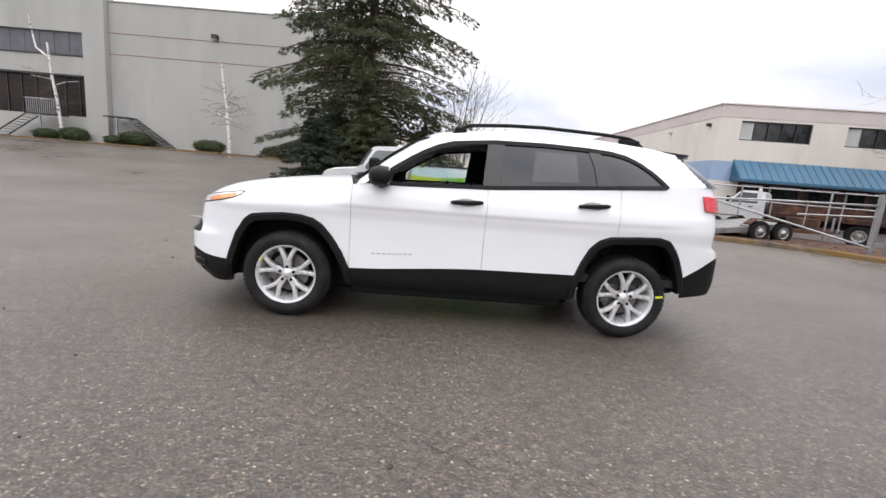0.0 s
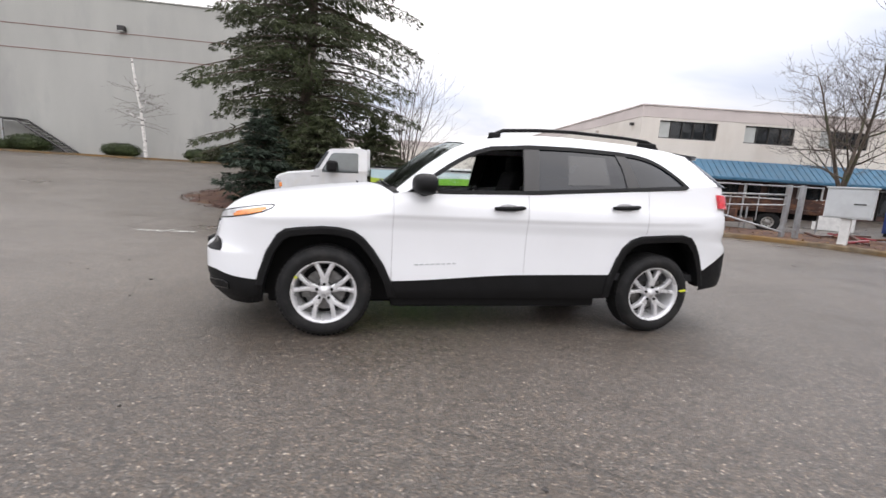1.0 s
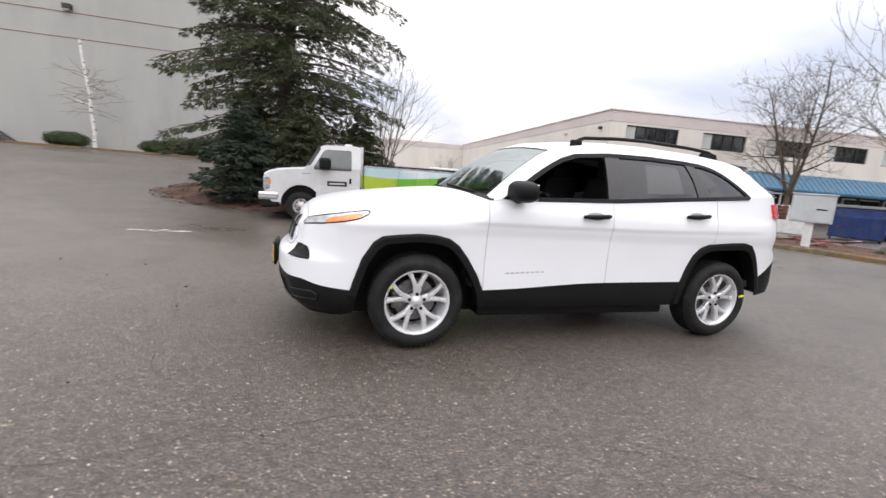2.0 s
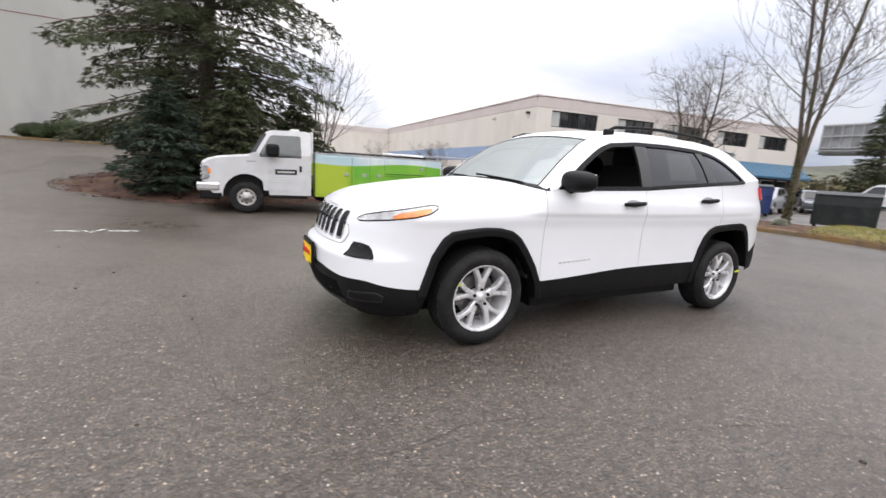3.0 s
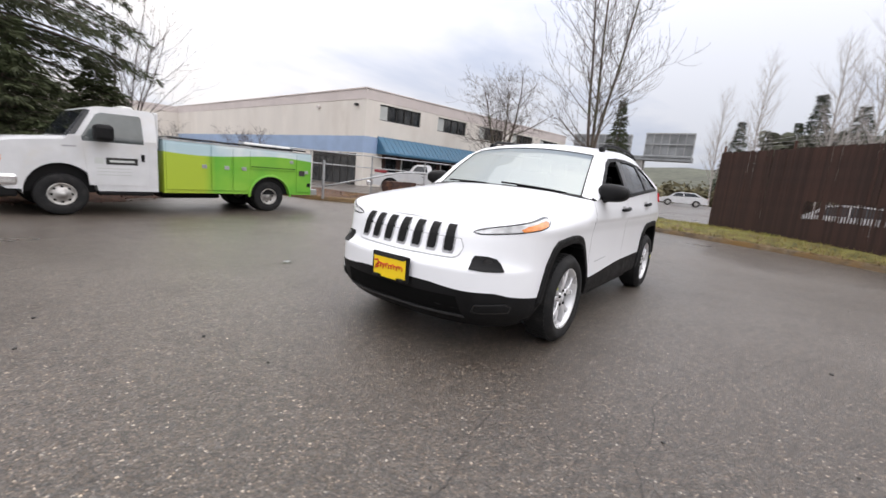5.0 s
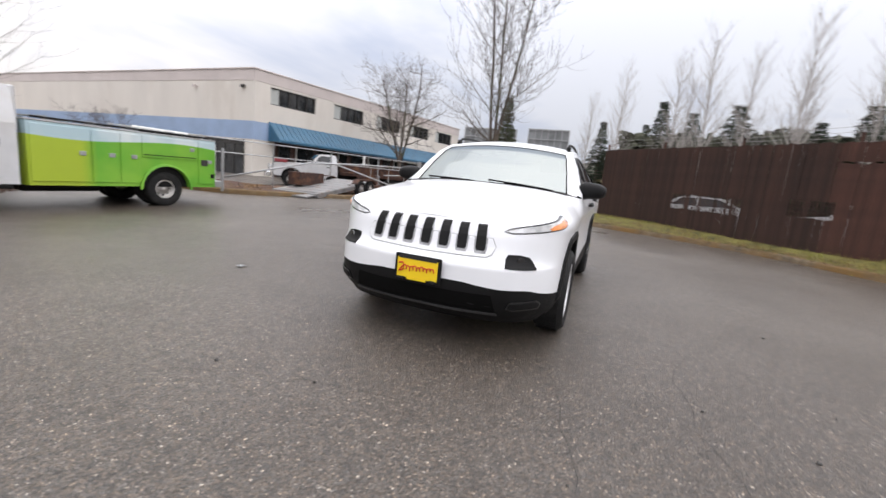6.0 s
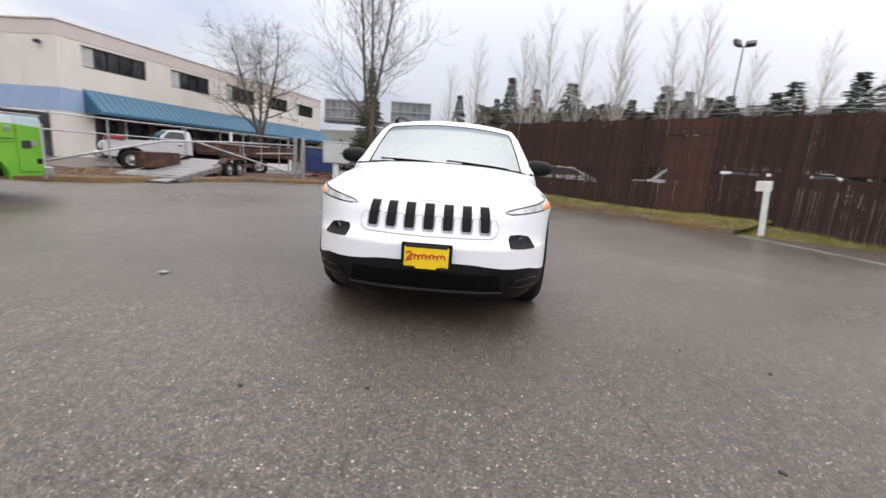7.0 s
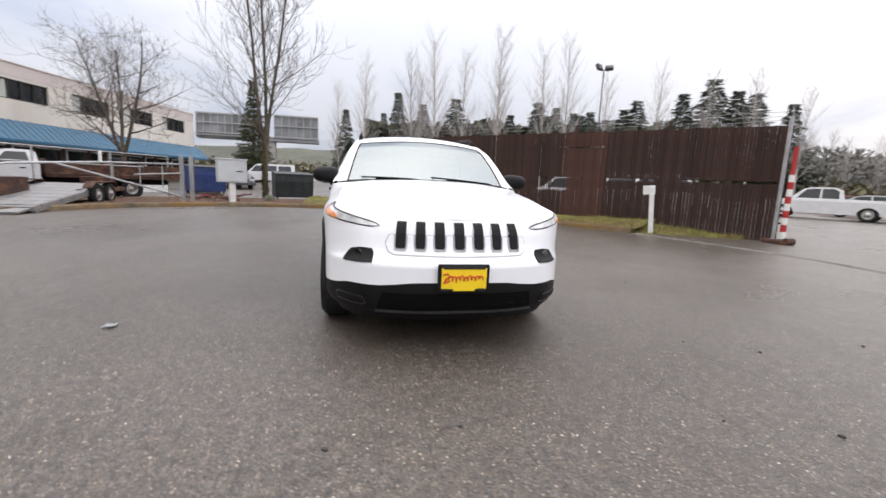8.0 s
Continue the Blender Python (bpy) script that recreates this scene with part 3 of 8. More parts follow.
def verge_cover():
    rnd = random.Random(11)
    g, l = [], []
    for i in range(SPLIT, N_K - 1):
        p, n = KERB_LINE[i], side_of(KERB_LINE, i)
        for _ in range(260):
            a = 0.17 + 2.45 * rnd.random() ** 0.8
            q = p + n * a + (KERB_LINE[i + 1] - p) * rnd.random()
            g.append((q.x, q.y, lerp(0.115, 0.295, smooth01((a - 0.2) / 1.2))))
    for i in range(0, SPLIT + 3):
        p, n = KERB_LINE[i], side_of(KERB_LINE, i)
        for _ in range(90):
            a = rnd.uniform(0.0, 4.0)
            q = p + n * a + (KERB_LINE[i + 1] - p) * rnd.random()
            l.append((q.x, q.y, 0.125 if a > 0.15 else 0.15))
    for i in range(SPLIT, N_K - 1):
        p, n = KERB_LINE[i], side_of(KERB_LINE, i)
        for _ in range(42):
            a = 0.02 + 0.6 * rnd.random() ** 1.6
            q = p + n * a + (KERB_LINE[i + 1] - p) * rnd.random()
            l.append((q.x, q.y, 0.145 if a < 0.17 else 0.15 + 0.06 * a))
    scatter_stuff("grass", "short winter grass, yellow and green", "grass", M["grass"], g, lambda bm, p: blade(bm, p, rnd, rnd.uniform(0.03, 0.11)))
    scatter_stuff("leaf_litter", "brown dead leaves on the mulch", "leaves", M["leaf_litter"], l, lambda bm, p: flake(bm, p, rnd, rnd.uniform(0.02, 0.05)))


verge_cover()

ISLAND_C, ISLAND_R = Vector((-2.95, 13.6, 0)), (4.35, 3.9)


def island_height(x, y):
    u = math.hypot((x - ISLAND_C.x) / ISLAND_R[0], (y - ISLAND_C.y) / ISLAND_R[1])
    return ground_height(x, y) + (0.02 + 0.55 * smooth01((1 - u) / 0.75) if u < 1 else -0.05)


def island():
    bm = B()
    rings = []
    rnd = random.Random(2)
    wob = [1 + 0.05 * math.sin(k * 1.7) + rnd.uniform(-0.02, 0.02) for k in range(64)]
    for j in range(1, 15):
        rr = j / 14
        ring = []
        for k in range(64):
            a = 2 * math.pi * k / 64
            x = ISLAND_C.x + math.cos(a) * ISLAND_R[0] * rr * wob[k]
            y = ISLAND_C.y + math.sin(a) * ISLAND_R[1] * rr * wob[k]
            u = rr
            z = ground_height(x, y) + 0.02 + 0.55 * smooth01((1 - u) / 0.75) + (noise.noise((x * 2, y * 2, 0)) * 0.05 if rr < 1 else -0.06)
            ring.append(bm.verts.new((x, y, z)))
        rings.append(ring)
    top = bm.verts.new((ISLAND_C.x, ISLAND_C.y, ground_height(ISLAND_C.x, ISLAND_C.y) + 0.57))
    for k in range(64):
        bm.faces.new((top, rings[0][k], rings[0][(k + 1) % 64]))
    for a, c in zip(rings, rings[1:]):
        for k in range(64):
            bm.faces.new((a[k], a[(k + 1) % 64], c[(k + 1) % 64], c[k]))
    tagged(part("planting_island", bm, M["mulch"], smooth=True), "mounded planting island of reddish-brown bark mulch", "mulch bed", kind="structure")
    chips = []
    for _ in range(9000):
        a, r = rnd.uniform(0, 6.283), math.sqrt(rnd.random()) * 1.04
        x, y = ISLAND_C.x + math.cos(a) * ISLAND_R[0] * r, ISLAND_C.y + math.sin(a) * ISLAND_R[1] * r
        chips.append((x, y, max(island_height(x, y), ground_height(x, y)) + 0.015))
    scatter_stuff("mulch_chips", "loose chips of reddish bark mulch", "mulch", M["chips"], chips, lambda bm, p: flake(bm, p, rnd, rnd.uniform(0.02, 0.055)))


island()


# worn paint marks and cracks on the asphalt
def paint_mark(points, w):
    bm = B()
    rows = []
    for i, p in enumerate(points):
        d = Vector(points[min(i + 1, len(points) - 1)]) - Vector(points[max(i - 1, 0)])
        n = Vector((-d.y, d.x)).normalized() * w / 2
        z = ground_height(p[0], p[1]) + 0.005
        rows.append((bm.verts.new((p[0] + n.x, p[1] + n.y, z)), bm.verts.new((p[0] - n.x, p[1] - n.y, z))))
    for a, c in zip(rows, rows[1:]):
        bm.faces.new((a[0], a[1], c[1], c[0]))
    return bm


for pts, w in (([(-5.0, 4.45), (-4.72, 4.40)], 0.07), ([(-4.68, 4.47), (-4.57, 4.27), (-4.46, 4.62)], 0.05), ([(-4.39, 4.40), (-4.03, 4.39)], 0.07)):
    tagged(part("paint_mark", paint_mark([Vector(p) for p in pts], w), M["paint_line"]), "worn white paint mark on asphalt", "road marking", group="paint marks", kind="structure")


def crack(start, way, length, seed, w=0.007):
    rnd = random.Random(seed)
    p, a = Vector(start), math.atan2(way[1], way[0])
    pts = [p.copy()]
    for _ in range(int(length / 0.12)):
        a += rnd.uniform(-0.45, 0.45)
        a = lerp(a, math.atan2(way[1], way[0]), 0.25)
        p = p + Vector((math.cos(a), math.sin(a))) * 0.12
        pts.append(p.copy())
    bm = B()
    rows = []
    for i, q in enumerate(pts):
        d = (pts[min(i + 1, len(pts) - 1)] - pts[max(i - 1, 0)]).normalized()
        h = w * rnd.uniform(0.25, 1.0) / 2
        z = ground_height(q.x, q.y) + 0.004
        rows.append((bm.verts.new((q.x - d.y * h, q.y + d.x * h, z)), bm.verts.new((q.x + d.y * h, q.y - d.x * h, z))))
    for r0, r1 in zip(rows, rows[1:]):
        bm.faces.new((r0[0], r0[1], r1[1], r1[0]))
    tagged(part("crack", bm, M["crack"]), "thin dark crack in the asphalt", "crack", group="asphalt cracks", kind="structure")


crack((-4.3, -1.55), (1.0, 0.35), 3.2, 1, 0.004)
crack((3.2, -0.4), (1, -0.8), 4.5, 2)
crack((2.6, 0.6), (1, 0.05), 5.0, 3)
crack((3.0, 1.6), (0.6, -1), 4.0, 4)
crack((-3.2, -1.8), (1.0, -0.3), 3.5, 5, 0.004)
crack((-8.5, 2.0), (1, 0.15), 5.5, 6)
crack((-3.4, 0.9), (0.8, -1), 2.6, 7, 0.004)


# ---- grey warehouse ----
def warehouse():
    o = thing("warehouse", "tall grey painted concrete warehouse with red pinstripes", "building", pose(-17.0, 30.5, 0, 0, 0, -3))
    top = 12.0
    zb = 0.9
    box_w = part("wall", boxed((-8.4, 0.0, zb), (12.5, 14.0, top), 0.03), M["stucco_grey"], o)
    part("pilaster", boxed((-10.1, -0.45, zb), (-8.4, 0.6, top + 0.35), 0.02), M["stucco_grey"], o)
    # left wing with openings: pieces round the openings
    for lo, hi in (((-30, 0.15, zb), (-10.1, 0.75, 3.45)), ((-30, 0.15, 6.5), (-10.1, 0.75, 8.0)), ((-30, 0.15, 9.7), (-10.1, 0.75, top)), ((-30, 0.15, 3.45), (-20.5, 0.75, 6.5)), ((-30, 0.15, 8.0), (-20.5, 0.75, 9.7))):
        part("wing_wall", boxed(lo, hi), M["stucco_grey"], o)
    part("wing_block", boxed((-30, 5.5, zb), (-8.4, 14.0, top - 0.1)), M["stucco_grey"], o)
    part("wing_roof", boxed((-30, 0.4, top - 0.45), (-8.6, 5.5, top - 0.1)), M["stucco_grey"], o)
    # back wall with the room's shade put into its colour
    part("inner_wall", boxed((-30, 2.6, zb), (-10.0, 2.75, 8.0)), M["room_shade"], o)
    part("inner_floor", boxed((-30, 0.75, 3.2), (-10.0, 2.6, 3.4)), M["concrete"], o)
    part("coping", boxed((-8.45, -0.06, top), (12.56, 0.4, top + 0.09), 0.02), M["stucco_grey"], o)
    for z in (8.27, 9.78):
        part("pinstripe", boxed((-8.38, -0.012, z), (12.5, 0.0, z + 0.045)), M["red_line"], o)
    # metal panels of the upper opening
    for i in range(18):
        part("metal_panel", boxed((-20.4 + i * 0.575, 0.32 + 0.02 * (i % 2), 8.0), (-20.4 + i * 0.575 + 0.56, 0.4, 9.7), 0.008), M["panel_metal"], o)
    part("opening_trim", boxed((-20.5, 0.09, 7.93), (-10.1, 0.17, 8.02)), M["frame_dark"], o)
    # glazing behind the dark opening; its near-black brown paints the recess's shade
    for i in range(9):
        w = part("window", boxed((-20.4 + i * 1.15, 0.42, 3.5), (-20.4 + i * 1.15 + 1.1, 0.46, 6.45)), M["recess_pane"], o)
        part("window_frame", boxed((-20.4 + i * 1.15 - 0.05, 0.36, 3.45), (-20.4 + i * 1.15 + 0.03, 0.5, 6.5)), M["frame_dark"], w)
    part("lintel", boxed((-20.5, 0.1, 6.42), (-10.12, 0.18, 6.56)), M["frame_dark"], o)
    lamp = part("wall_lamp", boxed((-0.4, -0.35, 9.92), (0.05, 0.0, 10.25), 0.04), M["frame_dark"], o, "small dark wall lamp")
    part("lamp_lens", boxed((-0.32, -0.33, 9.9), (-0.03, -0.08, 9.93)), M["white_paint"], lamp)
    return o


warehouse()
WH = pose(-17.0, 30.5, 0, 0, 0, -3)


def stair(x0, z0, x1, z1, landing, rail=False):
    """A steel stair along the warehouse wall from a landing (x0, z0) down to (x1, z1)."""
    o = thing("metal_stair", "dark steel outside stair with landing against the warehouse", "stairs", WH)
    n = int(abs(z0 - z1) / 0.19)
    y0, y1 = -1.35, -0.25
    s = 1 if x1 > x0 else -1
    part("landing", boxed((min(landing, x0), y0, z0 - 0.09), (max(landing, x0), y1, z0), 0.01), M["frame_dark"], o)
    for k in range(n):
        x, z = x0 + (x1 - x0) * (k + 0.2) / n, z0 - (z0 - z1) * (k + 1) / n
        part("step", boxed((x - 0.15, y0, z), (x + 0.15, y1, z + 0.045)), M["galv"] if rail else M["frame_dark"], o)
    for y in (y0, y1):
        part("stringer", tube(B(), [(x0, y, z0 - 0.12), (x1, y, z1 - 0.05)], 0.06, 4), M["frame_dark"], o)
    for x in (lerp(landing, x0, 0.55),):
        part("leg", boxed((x - 0.05, y0, 0.9), (x + 0.05, y0 + 0.1, z0 - 0.09)), M["galv"], o)
    if rail:
        part("handrail", tube(B(), [(landing, y0, z0 + 1.05), (x0, y0, z0 + 1.05)], 0.03, 6), M["galv"], o)
        k = 0
        x = landing
        while (x0 - x) * s > 0:
            part("baluster", boxed((x - 0.02, y0 - 0.02, z0), (x + 0.02, y0 + 0.02, z0 + 1.05)), M["galv"], o)
            x += 0.16 * s
    return o


stair(-6.2, 3.62, -3.0, 1.42, -8.1)
stair(-14.0, 3.4, -16.7, 1.6, -11.6, True)


def low_wall():
    bm = B()
    for x0 in range(-32, 8, 4):
        box(bm, (x0, 28.35, ground_height(x0 + 2, 28.4) - 0.3), (x0 + 3.99, 28.5, ground_height(x0 + 2, 28.4) + 0.14), 0.015)
    tagged(part("kerb_warehouse", bm, M["kerb"]), "concrete kerb along the warehouse planting bed", "kerb", kind="structure")
    bm = B()
    box(bm, (-34, 28.5, 0.9), (8, 30.4, 1.5))
    tagged(part("bed_warehouse", bm, M["mulch"]), "narrow planting bed along the warehouse", "mulch bed", kind="structure")


low_wall()


# ---- two-storey office building ----
def office():
    o = thing("office_building", "two-storey cream office building with blue band and blue metal awning", "building", pose(16.5, 21.0, 0, 0, 0, -10))
    H = 6.7
    L = 26.0
    wins = [(1.2, 5.0, 5), (6.8, 10.1, 4), (11.8, 15.1, 4), (16.6, 19.9, 4), (21.2, 24.5, 4)]
    z0, z1 = 4.75, 5.85
    # front wall with through openings
    bm = B()
    T = 0.3
    box(bm, (0, 0, 3.5), (L, T, z0))
    box(bm, (0, 0, z1), (L, T, 6.0))
    xs = [0] + [v for a, c, n in wins for v in (a, c)] + [L]
    for a, c in zip(xs[::2], xs[1::2]):
        box(bm, (a, 0, z0), (c, T, z1))
    part("front_wall", bm, M["stucco_cream"], o)
    part("side_wall", boxed((0, T, 3.5), (T, 36.0, 6.0)), M["stucco_cream"], o)
    part("cornice", boxed((-0.02, -0.02, 6.0), (L + 0.02, 36.0, H), 0.02), M["stucco_pink"], o, "mauve cornice")
    part("coping", boxed((-0.07, -0.07, H), (L + 0.07, 36.05, H + 0.09), 0.02), M["stucco_pink"], o)
    part("blue_band", boxed((-0.012, -0.012, 2.35), (L, 36.0, 3.5)), M["blue_band"], o)
    # ground floor front: cream pier by the corner, dark brown shop fronts under the awning
    part("pier", boxed((0, 0, -0.3), (1.6, T, 2.35)), M["stucco_cream"], o)
    part("side_base", boxed((0, T, -0.3), (T, 36.0, 2.35)), M["stucco_cream"], o)
    part("shop_wall", boxed((1.6, 0.12, -0.3), (L, T, 2.35)), M["brown_brick"], o)
    x = 2.0
    k = 0
    while x < L - 1.5:
        w = 1.5 if k % 3 else 0.95
        wd = part("shop_window" if k % 3 else "door", boxed((x, 0.06, 0.05 if k % 3 == 0 else 0.55), (x + w, 0.115, 2.15)), M["dark_glass"], o)
        part("window_frame", boxed((x - 0.06, 0.03, 2.15), (x + w + 0.06, 0.11, 2.24)), M["white_paint"], wd)
        part("window_frame", boxed((x - 0.06, 0.03, 0.0), (x, 0.11, 2.15)), M["white_paint"] if k % 2 else M["frame_dark"], wd)
        x += w + 0.55
        k += 1
    for a, c, n in wins:
        w = part("window", boxed((a, 0.16, z0), (c, 0.2, z1)), M["dark_glass"], o)
        for z in (z0, z1 - 0.06):
            part("window_frame", boxed((a, 0.08, z), (c, 0.24, z + 0.06)), M["frame_dark"], w)
        for i in range(n + 1):
            x = a + (c - a - 0.06) * i / n
            part("mullion", boxed((x, 0.075, z0), (x + 0.06, 0.245, z1)), M["frame_dark"], w)
        part("blind", boxed((a + 0.06, 0.13, z0 + 0.06), (a + 0.06 + (c - a) / n * 0.9, 0.155, z1 - 0.06)), M["sign_grey"], w)
    # awning: sloping standing-seam panels with raised ribs
    aw = part("awning", prism(B(), [(0.0, 3.6), (-1.15, 2.5), (-1.15, 2.36), (-1.08, 2.36), (0.0, 3.4)], "x", 1.15, L + 0.6), M["awning"], o)
    x = 1.15
    while x < L + 0.6:
        part("seam", prism(B(), [(0.0, 3.64), (-1.17, 2.52), (-1.17, 2.48), (0.0, 3.6)], "x", x, x + 0.045), M["awning"], aw)
        x += 0.42
    part("awning_end", prism(B(), [(0.0, 3.6), (-1.15, 2.5), (-1.15, 2.36), (0.0, 2.36)], "x", 1.1, 1.15), M["awning"], aw)
    part("gutter", boxed((1.1, -1.22, 2.34), (L + 0.6, -1.15, 2.46), 0.01), M["awning"], aw)
    # side doors and roof
    # glazed entry beside the corner, in dark frames
    for y in (0.8, 1.7, 2.6, 3.5, 4.4, 5.3):
        d = part("entry_glass", boxed((-0.035, y, -0.2), (0.0, y + 0.86, 2.26)), M["dark_glass"], o)
        for yy in (y - 0.03, y + 0.83):
            part("entry_frame", boxed((-0.06, yy, -0.2), (-0.036, yy + 0.07, 2.3)), M["frame_dark"], d)
        part("entry_frame", boxed((-0.06, y + 0.04, 1.98), (-0.036, y + 0.83, 2.06)), M["frame_dark"], d)
    for y in (0.8, 5.5):
        lm = part("wall_lamp", boxed((-0.22, y, 5.55), (0, y + 0.22, 5.72), 0.02), M["stucco_pink"] if y > 2 else M["frame_dark"], o)
    part("roof", boxed((0.0, 0.0, 6.3), (L, 36, 6.45)), M["sign_grey"], o)
    part("back_wall", boxed((L - T, T, -0.3), (L, 36, 6.0)), M["stucco_cream"], o)
    # dark sheet added for the unlit room behind the upper windows
    part("inner_dark", boxed((0.5, 1.6, 3.4), (L - 0.5, 1.7, 6.0)), M["room_shade"], o)
    # low wing behind
    part("wing", boxed((-34.0, 36.0, -0.3), (L, 50.0, H), 0.02), M["stucco_cream"], o)
    part("wing_cornice", boxed((-34.03, 35.96, 6.0), (-0.05, 36.0, H)), M["stucco_pink"], o)
    # the side runs slightly out of square with the front
    for ob in o.children_recursive:
        if ob.type == "MESH":
            for v in ob.data.vertices:
                v.co.x -= 0.113 * max(0.0, v.co.y)
    return o


office()


# ---- the white sport-utility car (front towards -x, its left side towards -y) ----
PLAN = [(-2.305, 0.0), (-2.295, 0.25), (-2.255, 0.45), (-2.18, 0.645), (-2.04, 0.785), (-1.86, 0.875), (-1.6, 0.908), (-1.35, 0.915), (-0.9, 0.91), (-0.4, 0.912), (0.3, 0.915),
        (0.9, 0.918), (1.35, 0.925), (1.7, 0.915), (1.93, 0.88), (2.1, 0.80), (2.21, 0.65), (2.27, 0.42), (2.3, 0.2), (2.31, 0.0)]


class Shell:
    """The lower body: columns round the plan outline, with an inset that depends on height."""
    D_FRONT = [(0.18, 0.17), (0.26, 0.07), (0.34, 0.025), (0.45, 0.0), (0.575, 0.0), (0.60, 0.006), (0.625, 0.04), (0.655, 0.068), (0.70, 0.088), (0.80, 0.115), (0.88, 0.16)]
    D_SIDE = [(0.24, 0.10), (0.29, 0.04), (0.36, 0.02), (0.45, 0.018), (0.6, 0.02), (0.8, 0.014), (0.905, 0.0), (0.95, 0.004), (1.0, 0.012), (1.06, 0.03), (1.15, 0.05), (1.28, 0.075)]
    D_REAR = [(0.33, 0.10), (0.40, 0.03), (0.5, 0.0), (0.68, 0.0), (0.75, 0.03), (0.80, 0.10), (1.0, 0.115), (1.1, 0.125), (1.28, 0.20)]

    def __init__(self):
        fine = []
        p = [Vector((x, y)) for x, y in PLAN]
        p = [Vector((p[1].x, -p[1].y))] + p + [Vector((p[-2].x, -p[-2].y))]
        for i in range(1, len(p) - 2):
            for k in range(40):
                t = k / 40
                fine.append(0.5 * ((2 * p[i]) + (p[i + 1] - p[i - 1]) * t + (2 * p[i - 1] - 5 * p[i] + 4 * p[i + 1] - p[i + 2]) * t * t + (3 * p[i] - p[i - 1] - 3 * p[i + 1] + p[i + 2]) * t ** 3))
        fine.append(p[-2])
        self.pt, self.s = fine, [0.0]
        for a, c in zip(fine, fine[1:]):
            self.s.append(self.s[-1] + (c - a).length)
        self.length = self.s[-1]
        self.side0 = self.of_x(-1.7)

    def at(self, s):
        s = max(0.0, min(self.length, s))
        i = min(len(self.s) - 2, max(0, int(np.searchsorted(self.s, s)) - 1))
        t = (s - self.s[i]) / max(1e-9, self.s[i + 1] - self.s[i])
        p = self.pt[i].lerp(self.pt[i + 1], t)
        a, c = self.pt[max(0, i - 3)], self.pt[min(len(self.pt) - 1, i + 4)]
        if i < 3:
            a = Vector((self.pt[4].x, -self.pt[4].y))
        if i > len(self.pt) - 6:
            c = Vector((self.pt[-5].x, -self.pt[-5].y))
        d = (c - a).normalized()
        return p, Vector((-d.y, d.x))

    def of_x(self, x):
        for i in range(len(self.pt) - 1):
            if self.pt[i].x <= x <= self.pt[i + 1].x:
                return self.s[i] + (self.s[i + 1] - self.s[i]) * (x - self.pt[i].x) / max(1e-9, self.pt[i + 1].x - self.pt[i].x)
        return 0.0 if x < 0 else self.length

    def of_y(self, y):
        """Along the front, by distance from the middle."""
        for i in range(len(self.pt) - 1):
            if self.pt[i].y <= y <= self.pt[i + 1].y:
                return self.s[i] + (self.s[i + 1] - self.s[i]) * (y - self.pt[i].y) / max(1e-9, self.pt[i + 1].y - self.pt[i].y)
        return 0.0

    def inset(self, n, z):
        wf, wr = max(0.0, -n.x) ** 2, max(0.0, n.x) ** 2
        return wf * curve1(self.D_FRONT, z) + wr * curve1(self.D_REAR, z) + n.y ** 2 * curve1(self.D_SIDE, z)

    def shoulder(self, x, z):
        """The front wings roll inwards towards the hood."""
        top = self.top(x, 0.9)
        k = max(0.0, (z - 0.84) / max(0.05, top - 0.84))
        return 0.115 * min(1.0, k) ** 2.2 * smooth01((-0.80 - x) / 0.35) * smooth01((x + 2.05) / 0.35)

    def crease(self, x, z):
        """The body side tucks in sharply below a line under the door handles and swells out again lower down."""
        below = curve1([(-1.2, 0.925), (-0.85, 0.922), (0.2, 0.925), (1.2, 0.94), (1.9, 0.96)], x) - z
        if below <= 0:
            return 0.0
        return 0.009 * smooth01(below / 0.03) * (1 - 0.7 * smooth01((below - 0.05) / 0.40)) * smooth01((x + 1.25) / 0.5) * smooth01((1.85 - x) / 0.3)

    def on(self, s, z, off=0.0, side=-1):
        p, n = self.at(s)
        d = self.inset(n, z) + self.shoulder(p.x, z) + n.y ** 2 * self.crease(p.x, z) - off
        return Vector((p.x - n.x * d, side * (p.y - n.y * d), z))

    def bottom(self, x):
        return curve1([(-2.31, 0.20), (-1.95, 0.215), (-1.7, 0.25), (-0.9, 0.285), (0.9, 0.295), (1.72, 0.365), (1.9, 0.385), (2.31, 0.41)], x)

    def black(self, x, y):
        front = curve1([(0.0, 0.490), (0.30, 0.484), (0.42, 0.470), (0.55, 0.460), (0.70, 0.462), (0.80, 0.438), (0.9, 0.42)], y)
        side = curve1([(-1.6, 0.42), (-0.9, 0.425), (0.1, 0.485), (0.9, 0.50), (1.72, 0.52), (1.9, 0.60), (2.1, 0.70), (2.31, 0.74)], x)
        return lerp(front, side, smooth01((x + 1.9) / 0.25))

    def top(self, x, y):
        return curve1([(-2.16, 0.872), (-2.08, 0.884), (-1.9, 0.93), (-1.7, 0.972), (-1.35, 1.022), (-1.1, 1.055), (-0.85, 1.073), (-0.5, 1.085), (0.2, 1.115), (1.1, 1.19), (1.5, 1.235), (1.9, 1.268), (2.15, 1.255), (2.31, 1.25)], x)


SHELL = Shell()

